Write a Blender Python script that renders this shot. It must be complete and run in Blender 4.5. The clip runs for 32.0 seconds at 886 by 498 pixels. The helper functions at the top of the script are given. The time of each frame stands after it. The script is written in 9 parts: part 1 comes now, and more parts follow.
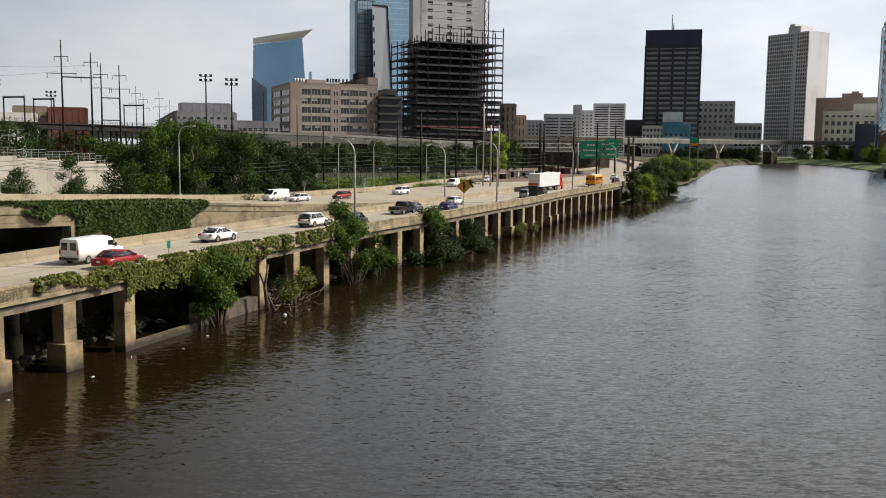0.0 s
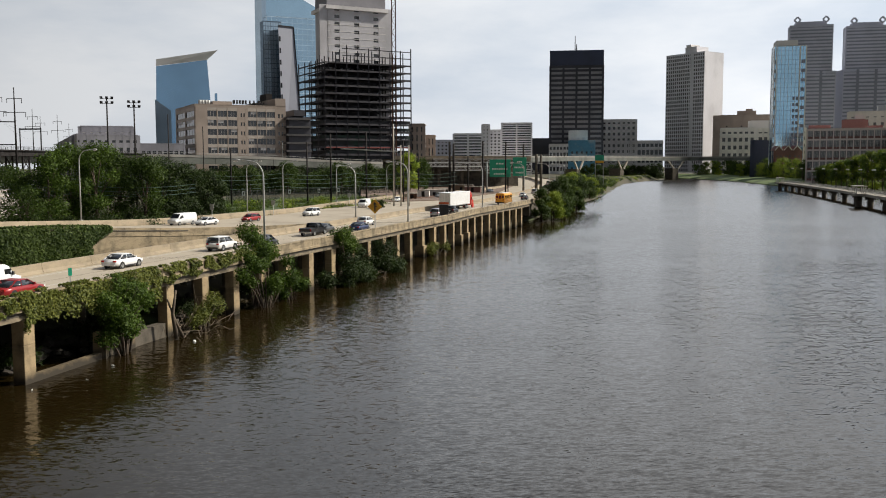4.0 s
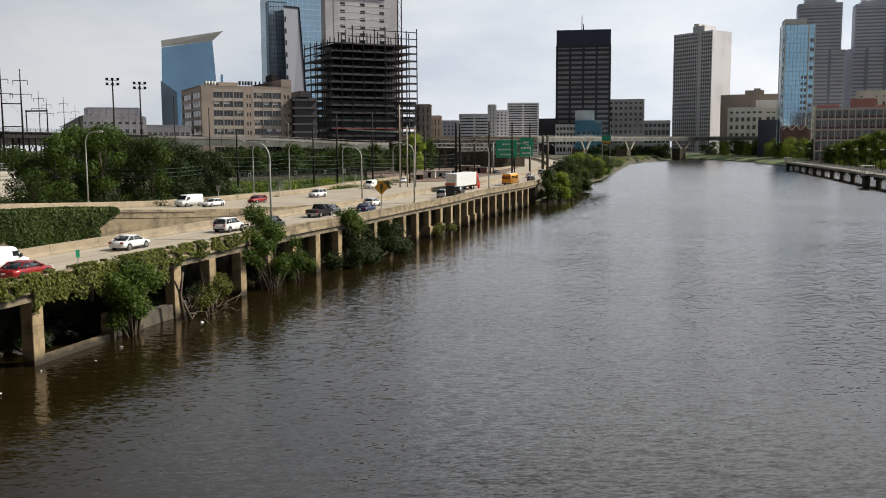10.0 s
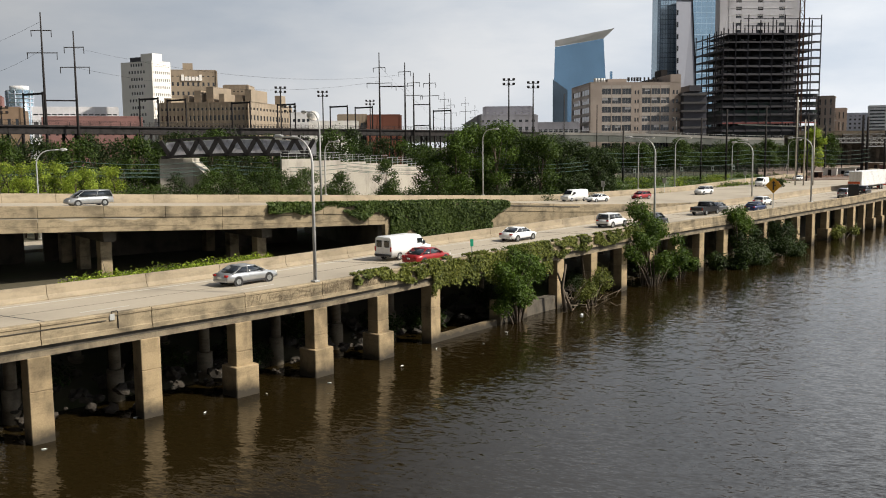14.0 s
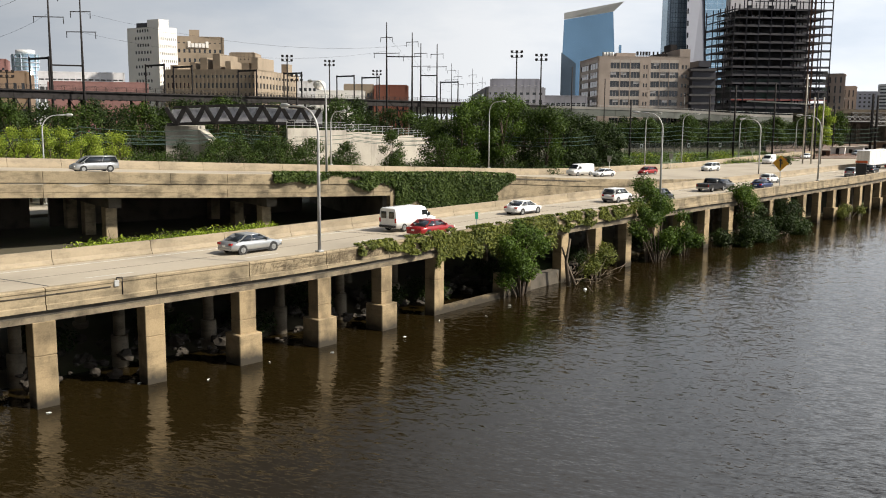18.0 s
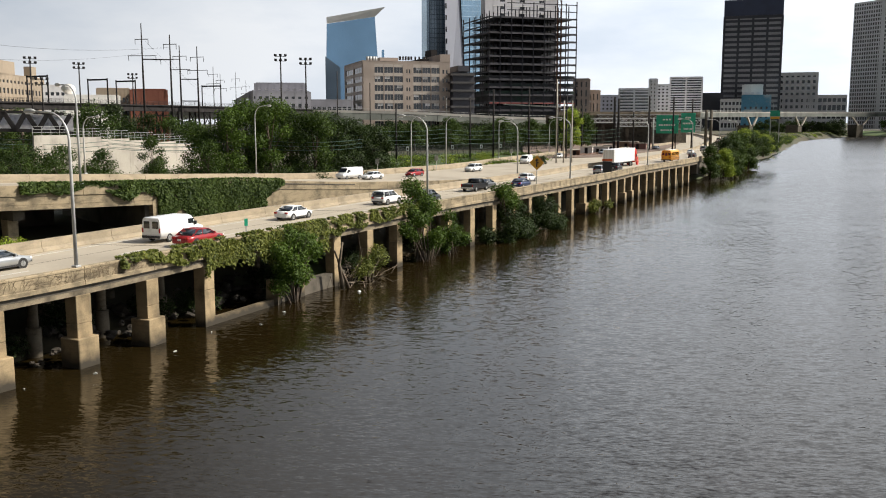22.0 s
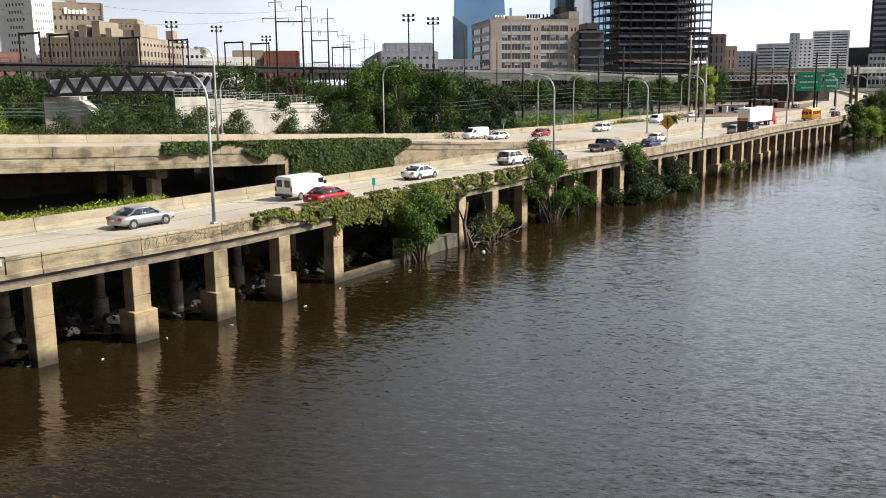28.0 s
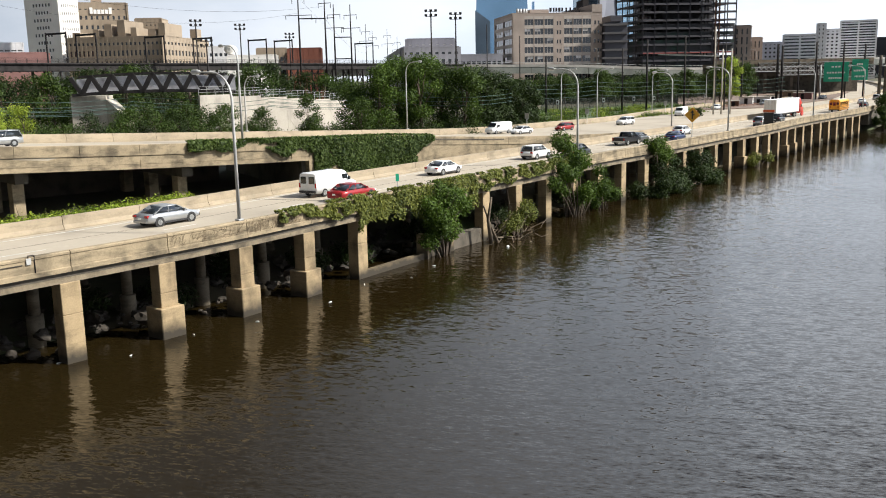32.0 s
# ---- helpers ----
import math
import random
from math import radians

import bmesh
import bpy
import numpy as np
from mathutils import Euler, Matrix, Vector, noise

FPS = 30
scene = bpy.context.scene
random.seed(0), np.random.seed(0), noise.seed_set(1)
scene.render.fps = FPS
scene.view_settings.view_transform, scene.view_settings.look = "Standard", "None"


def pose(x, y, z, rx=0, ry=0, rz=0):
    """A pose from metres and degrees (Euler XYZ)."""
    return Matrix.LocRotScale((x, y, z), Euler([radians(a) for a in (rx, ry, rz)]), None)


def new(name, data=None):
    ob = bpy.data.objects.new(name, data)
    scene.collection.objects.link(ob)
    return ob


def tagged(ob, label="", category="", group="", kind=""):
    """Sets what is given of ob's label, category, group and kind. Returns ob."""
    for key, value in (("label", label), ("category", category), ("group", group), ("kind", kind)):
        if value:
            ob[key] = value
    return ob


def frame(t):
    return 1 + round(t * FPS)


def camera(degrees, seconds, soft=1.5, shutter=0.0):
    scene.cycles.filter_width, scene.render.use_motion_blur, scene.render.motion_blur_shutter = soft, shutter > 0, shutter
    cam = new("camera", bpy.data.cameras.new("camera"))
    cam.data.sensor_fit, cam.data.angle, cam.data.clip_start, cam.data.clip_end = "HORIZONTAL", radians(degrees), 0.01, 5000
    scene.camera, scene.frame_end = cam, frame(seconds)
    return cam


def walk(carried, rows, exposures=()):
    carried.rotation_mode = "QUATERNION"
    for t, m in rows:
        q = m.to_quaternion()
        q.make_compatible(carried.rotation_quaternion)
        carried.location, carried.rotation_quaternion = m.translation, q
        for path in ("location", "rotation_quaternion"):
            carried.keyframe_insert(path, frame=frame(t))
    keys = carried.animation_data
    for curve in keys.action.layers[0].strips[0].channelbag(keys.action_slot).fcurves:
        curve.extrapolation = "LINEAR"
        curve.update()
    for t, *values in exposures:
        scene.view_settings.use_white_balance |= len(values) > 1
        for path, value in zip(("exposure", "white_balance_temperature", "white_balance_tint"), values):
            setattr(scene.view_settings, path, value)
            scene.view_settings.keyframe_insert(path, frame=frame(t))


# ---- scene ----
cam = camera(51.8, 32.0, soft=1.0)
EYE_Z = 15.7
PATH = [
    (0.0, pose(0, 0, EYE_Z, 83.531, -0.624, 0.479)),
    (0.5, pose(0, 0, EYE_Z, 83.673, -0.545, 1.056)),
    (1.0, pose(0, 0, EYE_Z, 84.732, 0.136, 4.210)),
    (1.5, pose(0, 0, EYE_Z, 84.819, 0.054, 4.869)),
    (2.0, pose(0, 0, EYE_Z, 84.750, 0.621, 2.282)),
    (2.5, pose(0, 0, EYE_Z, 84.446, 1.252, -3.427)),
    (4.5, pose(0, 0, EYE_Z, 84.844, 0.413, -5.458)),
    (5.0, pose(0, 0, EYE_Z, 84.355, 1.765, -6.713)),
    (5.5, pose(0, 0, EYE_Z, 84.401, 2.038, -6.446)),
    (6.0, pose(0, 0, EYE_Z, 84.319, 1.743, -6.664)),
    (6.5, pose(0, 0, EYE_Z, 84.018, 1.529, -6.610)),
    (7.0, pose(0, 0, EYE_Z, 83.879, 1.151, -6.119)),
    (7.5, pose(0, 0, EYE_Z, 83.700, 1.007, -5.423)),
    (8.0, pose(0, 0, EYE_Z, 83.660, 0.803, -5.268)),
    (8.5, pose(0, 0, EYE_Z, 83.631, 0.679, -5.216)),
    (9.0, pose(0, 0, EYE_Z, 83.695, 0.461, -5.018)),
    (9.5, pose(0, 0, EYE_Z, 83.654, 0.397, -4.855)),
    (10.0, pose(0, 0, EYE_Z, 83.604, 0.320, -4.745)),
    (10.5, pose(0, 0, EYE_Z, 83.613, 0.326, -4.616)),
    (11.0, pose(0, 0, EYE_Z, 83.610, 0.201, -4.624)),
    (11.5, pose(0, 0, EYE_Z, 83.623, 0.086, -4.487)),
    (12.0, pose(0, 0, EYE_Z, 83.621, 0.002, -3.507)),
    (12.5, pose(0, 0, EYE_Z, 85.305, 4.038, 10.965)),
    (13.0, pose(0, 0, EYE_Z, 84.808, 2.480, 21.078)),
    (13.5, pose(0, 0, EYE_Z, 84.124, 1.180, 21.351)),
    (14.0, pose(0, 0, EYE_Z, 83.538, 0.544, 19.004)),
    (14.5, pose(0, 0, EYE_Z, 83.399, -0.405, 17.735)),
    (16.5, pose(0, 0, EYE_Z, 82.072, -0.603, 16.982)),
    (17.0, pose(0, 0, EYE_Z, 81.970, -0.515, 18.606)),
    (17.5, pose(0, 0, EYE_Z, 81.877, -0.487, 19.144)),
    (18.0, pose(0, 0, EYE_Z, 81.788, -0.430, 19.408)),
    (18.5, pose(0, 0, EYE_Z, 81.659, -0.409, 19.071)),
    (19.0, pose(0, 0, EYE_Z, 82.055, -0.668, 18.683)),
    (19.5, pose(0, 0, EYE_Z, 82.922, -0.386, 17.215)),
    (20.0, pose(0, 0, EYE_Z, 82.820, -0.064, 15.825)),
    (20.5, pose(0, 0, EYE_Z, 82.682, -0.008, 14.067)),
    (21.0, pose(0, 0, EYE_Z, 82.509, 0.156, 10.845)),
    (21.5, pose(0, 0, EYE_Z, 82.277, -0.060, 6.562)),
    (22.0, pose(0, 0, EYE_Z, 82.078, 0.070, 4.988)),
    (22.5, pose(0, 0, EYE_Z, 81.895, -0.220, 4.861)),
    (23.0, pose(0, 0, EYE_Z, 81.665, -0.157, 5.397)),
    (23.5, pose(0, 0, EYE_Z, 81.610, -0.293, 5.871)),
    (24.0, pose(0, 0, EYE_Z, 82.087, -0.625, 6.597)),
    (24.5, pose(0, 0, EYE_Z, 81.671, -0.198, 10.151)),
    (25.0, pose(0, 0, EYE_Z, 81.725, 0.479, 14.084)),
    (25.5, pose(0, 0, EYE_Z, 81.855, 0.599, 11.519)),
    (27.5, pose(0, 0, EYE_Z, 79.719, 0.053, 11.873)),
    (28.0, pose(0, 0, EYE_Z, 79.636, 0.540, 12.826)),
    (28.5, pose(0, 0, EYE_Z, 80.067, 0.792, 15.382)),
    (29.0, pose(0, 0, EYE_Z, 80.621, 0.664, 17.541)),
    (29.5, pose(0, 0, EYE_Z, 80.619, 0.900, 18.442)),
    (30.0, pose(0, 0, EYE_Z, 80.413, 0.940, 18.532)),
    (30.5, pose(0, 0, EYE_Z, 80.126, 0.754, 17.777)),
    (31.0, pose(0, 0, EYE_Z, 79.909, 0.598, 17.130)),
    (31.5, pose(0, 0, EYE_Z, 79.391, 0.749, 15.965)),
    (32.0, pose(0, 0, EYE_Z, 79.359, 1.219, 14.236)),
]
EXPOSURE = [(0.0, -0.03, 6500, 10), (2.0, -0.03, 6500, 10), (5.0, -0.07, 6500, 10), (11.8, -0.07, 6500, 10), (13.0, 0.03, 6480, 10), (14.0, 0.10, 6520, 10), (17.0, 0.30, 6520, 10), (20.5, 0.28, 6480, 10), (22.5, 0.26, 6400, 10), (25.0, 0.24, 6330, 10), (27.5, 0.53, 6140, 10), (32.0, 0.53, 6140, 10)]
walk(cam, PATH, EXPOSURE)

# ---- sky and sun ----
SUN_AZ, SUN_EL = 84.0, 42.0  # degrees clockwise from +y, and above the horizon
world = bpy.data.worlds.new("sky")
scene.world = world
world.use_nodes = True
wn, wl = world.node_tree.nodes, world.node_tree.links
wn.clear()
w_out = wn.new("ShaderNodeOutputWorld")
w_bg = wn.new("ShaderNodeBackground")
w_sky = wn.new("ShaderNodeTexSky")
w_sky.sky_type = "NISHITA"
w_sky.sun_disc = False
w_sky.sun_elevation = radians(SUN_EL)
w_sky.sun_rotation = radians(SUN_AZ)
w_sky.air_density, w_sky.dust_density = 1.0, 2.0
w_scale = wn.new("ShaderNodeVectorMath")
w_scale.operation = "SCALE"
w_scale.inputs["Scale"].default_value = 0.10
w_co = wn.new("ShaderNodeTexCoord")
w_map = wn.new("ShaderNodeMapping")
w_map.inputs["Scale"].default_value = (1.0, 1.0, 3.2)
w_n1 = wn.new("ShaderNodeTexNoise")
w_n1.inputs["Scale"].default_value = 2.6
w_n1.inputs["Detail"].default_value = 7.0
w_n1.inputs["Roughness"].default_value = 0.55
w_ramp = wn.new("ShaderNodeValToRGB")
w_ramp.color_ramp.elements[0].position, w_ramp.color_ramp.elements[0].color = 0.36, (0.63, 0.70, 0.79, 1)
w_ramp.color_ramp.elements[1].position, w_ramp.color_ramp.elements[1].color = 0.62, (0.90, 0.925, 0.955, 1)
w_n2 = wn.new("ShaderNodeTexNoise")
w_n2.inputs["Scale"].default_value = 1.7
w_n2.inputs["Detail"].default_value = 4.0
w_r2 = wn.new("ShaderNodeValToRGB")
w_r2.color_ramp.elements[0].position, w_r2.color_ramp.elements[0].color = 0.42, (0.08, 0.08, 0.08, 1)
w_r2.color_ramp.elements[1].position, w_r2.color_ramp.elements[1].color = 0.66, (1, 1, 1, 1)
w_mix = wn.new("ShaderNodeMix")
w_mix.data_type = "RGBA"
wl.new(w_co.outputs["Generated"], w_map.inputs["Vector"])
wl.new(w_map.outputs["Vector"], w_n1.inputs["Vector"])
wl.new(w_map.outputs["Vector"], w_n2.inputs["Vector"])
wl.new(w_n1.outputs["Fac"], w_ramp.inputs["Fac"])
wl.new(w_sky.outputs["Color"], w_scale.inputs[0])
w_sep = wn.new("ShaderNodeSeparateXYZ")  # closed cloud near the horizon, broken cloud overhead
wl.new(w_co.outputs["Generated"], w_sep.inputs["Vector"])
w_band = wn.new("ShaderNodeMapRange")
w_band.interpolation_type = "SMOOTHSTEP"
w_band.inputs["From Min"].default_value, w_band.inputs["From Max"].default_value = 0.3, 0.8
w_band.inputs["To Min"].default_value, w_band.inputs["To Max"].default_value = 0.42, -0.12
wl.new(w_sep.outputs["Z"], w_band.inputs["Value"])
w_cov = wn.new("ShaderNodeMath")
w_cov.operation = "ADD"
w_cov.use_clamp = True
wl.new(w_n2.outputs["Fac"], w_cov.inputs[0])
wl.new(w_band.outputs["Result"], w_cov.inputs[1])
wl.new(w_cov.outputs["Value"], w_r2.inputs["Fac"])
wl.new(w_r2.outputs["Color"], w_mix.inputs["Factor"])
wl.new(w_scale.outputs["Vector"], w_mix.inputs["A"])
wl.new(w_ramp.outputs["Color"], w_mix.inputs["B"])
w_dot = wn.new("ShaderNodeVectorMath")  # the thin cloud is brighter towards the east
w_dot.operation = "DOT_PRODUCT"
w_dot.inputs[1].default_value = (math.sin(radians(65)), math.cos(radians(65)), 0.0)
wl.new(w_co.outputs["Generated"], w_dot.inputs[0])
w_glow = wn.new("ShaderNodeMapRange")
w_glow.inputs["From Min"].default_value, w_glow.inputs["From Max"].default_value = -0.4, 0.9
w_glow.inputs["To Min"].default_value, w_glow.inputs["To Max"].default_value = 0.76, 1.95
wl.new(w_dot.outputs["Value"], w_glow.inputs["Value"])
w_glow2 = wn.new("ShaderNodeMapRange")  # higher up the difference between the two sides of the sky is wider
w_glow2.inputs["From Min"].default_value, w_glow2.inputs["From Max"].default_value = 0.40, 0.74
w_glow2.inputs["To Min"].default_value, w_glow2.inputs["To Max"].default_value = 0.24, 2.2
w_bank = wn.new("ShaderNodeVectorMath")  # a bright bank of cloud stands to the north-east
w_bank.operation = "DOT_PRODUCT"
w_bank.inputs[1].default_value = (0.62, 0.52, 0.59)
wl.new(w_co.outputs["Generated"], w_bank.inputs[0])
wl.new(w_bank.outputs["Value"], w_glow2.inputs["Value"])
w_high = wn.new("ShaderNodeMapRange")
w_high.interpolation_type = "SMOOTHSTEP"
w_high.inputs["From Min"].default_value, w_high.inputs["From Max"].default_value = 0.15, 0.30
wl.new(w_sep.outputs["Z"], w_high.inputs["Value"])
w_gm = wn.new("ShaderNodeMix")
wl.new(w_high.outputs["Result"], w_gm.inputs["Factor"])
wl.new(w_glow.outputs["Result"], w_gm.inputs[2])
wl.new(w_glow2.outputs["Result"], w_gm.inputs[3])
w_mul = wn.new("ShaderNodeVectorMath")
w_mul.operation = "SCALE"
wl.new(w_mix.outputs["Result"], w_mul.inputs[0])
wl.new(w_gm.outputs[0], w_mul.inputs["Scale"])
wl.new(w_mul.outputs["Vector"], w_bg.inputs["Color"])
w_bg.inputs["Strength"].default_value = 0.62
wl.new(w_bg.outputs["Background"], w_out.inputs["Surface"])
sun = new("sun", bpy.data.lights.new("sun", "SUN"))
sun.data.energy, sun.data.angle, sun.data.color = 5.4, radians(2.0), (1.0, 0.93, 0.80)
_a, _e = radians(SUN_AZ), radians(SUN_EL)
_d = Vector((math.sin(_a) * math.cos(_e), math.cos(_a) * math.cos(_e), math.sin(_e)))
sun.matrix_world = Matrix.Translation(_d * 300) @ _d.to_track_quat("Z", "Y").to_matrix().to_4x4()


# ---- materials ----
def surface(name, colour, rough=0.7, metal=0.0, scale=1.0, vary=0.25, bump=0.15, fine=12.0, tint=None, random_vary=0.0, spec=0.5, streak=0.0, alpha_bump=0.02, grime=0.0):
    """A weathered surface: base colour broken up by broad stains and fine grain, with a slight relief."""
    m = bpy.data.materials.new(name)
    m.use_nodes = True
    n, l = m.node_tree.nodes, m.node_tree.links
    b = n["Principled BSDF"]
    co = n.new("ShaderNodeTexCoord")
    geo = n.new("ShaderNodeNewGeometry")
    n1 = n.new("ShaderNodeTexNoise")
    n1.inputs["Scale"].default_value = scale
    n1.inputs["Detail"].default_value = 6
    n2 = n.new("ShaderNodeTexNoise")
    n2.inputs["Scale"].default_value = scale * fine
    n2.inputs["Detail"].default_value = 3
    mp = n.new("ShaderNodeMapping")
    mp.inputs["Scale"].default_value = (1, 1, 1 - 0.85 * streak)
    l.new(geo.outputs["Position"], mp.inputs["Vector"])
    l.new(mp.outputs["Vector"], n1.inputs["Vector"])
    l.new(geo.outputs["Position"], n2.inputs["Vector"])
    ramp = n.new("ShaderNodeValToRGB")
    dark = tint or tuple(c * (1 - 1.6 * vary) for c in colour)
    ramp.color_ramp.elements[0].position, ramp.color_ramp.elements[0].color = 0.34, (*[max(0.0, c) for c in dark], 1)
    ramp.color_ramp.elements[1].position, ramp.color_ramp.elements[1].color = 0.66, (*[min(1, c * (1 + 0.35 * vary)) for c in colour], 1)
    mid = ramp.color_ramp.elements.new(0.5)
    mid.color = (*colour, 1)
    l.new(n1.outputs["Fac"], ramp.inputs["Fac"])
    mix = n.new("ShaderNodeMix")
    mix.data_type, mix.blend_type = "RGBA", "MULTIPLY"
    g = n.new("ShaderNodeMapRange")
    g.inputs["To Min"].default_value, g.inputs["To Max"].default_value = 1 - vary, 1 + 0.6 * vary
    l.new(n2.outputs["Fac"], g.inputs["Value"])
    mix.inputs["Factor"].default_value = 1.0
    l.new(ramp.outputs["Color"], mix.inputs["A"])
    l.new(g.outputs["Result"], mix.inputs["B"])
    last = mix.outputs["Result"]
    if grime:
        n3 = n.new("ShaderNodeTexNoise")
        n3.inputs["Scale"].default_value, n3.inputs["Detail"].default_value, n3.inputs["Roughness"].default_value = 0.55, 8, 0.7
        mq = n.new("ShaderNodeMapping")
        mq.inputs["Location"].default_value, mq.inputs["Scale"].default_value = (7, 3, 1), (0.8, 0.8, 2.6)
        l.new(geo.outputs["Position"], mq.inputs["Vector"])
        l.new(mq.outputs["Vector"], n3.inputs["Vector"])
        gr = n.new("ShaderNodeMapRange")
        gr.inputs["From Min"].default_value, gr.inputs["From Max"].default_value = 0.47, 0.64
        gr.inputs["To Min"].default_value, gr.inputs["To Max"].default_value = 1.0, 1.0 - grime
        l.new(n3.outputs["Fac"], gr.inputs["Value"])
        gm = n.new("ShaderNodeMix")
        gm.data_type, gm.blend_type = "RGBA", "MULTIPLY"
        gm.inputs["Factor"].default_value = 1.0
        l.new(last, gm.inputs["A"])
        l.new(gr.outputs["Result"], gm.inputs["B"])
        last = gm.outputs["Result"]
    if random_vary:
        oi = n.new("ShaderNodeObjectInfo")
        r = n.new("ShaderNodeMapRange")
        r.inputs["To Min"].default_value, r.inputs["To Max"].default_value = 1 - random_vary, 1 + random_vary
        l.new(oi.outputs["Random"], r.inputs["Value"])
        mm = n.new("ShaderNodeMix")
        mm.data_type, mm.blend_type = "RGBA", "MULTIPLY"
        mm.inputs["Factor"].default_value = 1.0
        l.new(last, mm.inputs["A"])
        l.new(r.outputs["Result"], mm.inputs["B"])
        last = mm.outputs["Result"]
    l.new(last, b.inputs["Base Color"])
    b.inputs["Roughness"].default_value, b.inputs["Metallic"].default_value = rough, metal
    b.inputs["Specular IOR Level"].default_value = spec
    if bump:
        bp = n.new("ShaderNodeBump")
        bp.inputs["Strength"].default_value, bp.inputs["Distance"].default_value = bump, alpha_bump
        l.new(n2.outputs["Fac"], bp.inputs["Height"])
        l.new(bp.outputs["Normal"], b.inputs["Normal"])
    return m


def leaf_material(name, dark, light, through_light=0.35):
    """Foliage: leaves that differ from one another and let some light through."""
    m = bpy.data.materials.new(name)
    m.use_nodes = True
    n, l = m.node_tree.nodes, m.node_tree.links
    b, out = n["Principled BSDF"], n["Material Output"]
    geo = n.new("ShaderNodeNewGeometry")
    n1 = n.new("ShaderNodeTexNoise")
    n1.inputs["Scale"].default_value = 0.35
    l.new(geo.outputs["Position"], n1.inputs["Vector"])
    add = n.new("ShaderNodeMath")
    add.operation = "ADD"
    half = n.new("ShaderNodeMath")
    half.operation = "MULTIPLY"
    half.inputs[1].default_value = 0.55
    l.new(geo.outputs["Random Per Island"], half.inputs[0])
    sub = n.new("ShaderNodeMath")
    sub.operation = "MULTIPLY"
    sub.inputs[1].default_value = 0.75
    l.new(n1.outputs["Fac"], sub.inputs[0])
    l.new(half.outputs["Value"], add.inputs[0])
    l.new(sub.outputs["Value"], add.inputs[1])
    ramp = n.new("ShaderNodeValToRGB")
    ramp.color_ramp.elements[0].position, ramp.color_ramp.elements[0].color = 0.25, (*dark, 1)
    ramp.color_ramp.elements[1].position, ramp.color_ramp.elements[1].color = 0.95, (*light, 1)
    l.new(add.outputs["Value"], ramp.inputs["Fac"])
    l.new(ramp.outputs["Color"], b.inputs["Base Color"])
    b.inputs["Roughness"].default_value = 0.6
    b.inputs["Specular IOR Level"].default_value = 0.25
    tr = n.new("ShaderNodeBsdfTranslucent")
    l.new(ramp.outputs["Color"], tr.inputs["Color"])
    mx = n.new("ShaderNodeMixShader")
    mx.inputs["Fac"].default_value = through_light
    l.new(b.outputs["BSDF"], mx.inputs[1])
    l.new(tr.outputs["BSDF"], mx.inputs[2])
    l.new(mx.outputs["Shader"], out.inputs["Surface"])
    return m


RIPPLE, CHOP = 0.74, 0.38  # how steep the small and the larger waves are


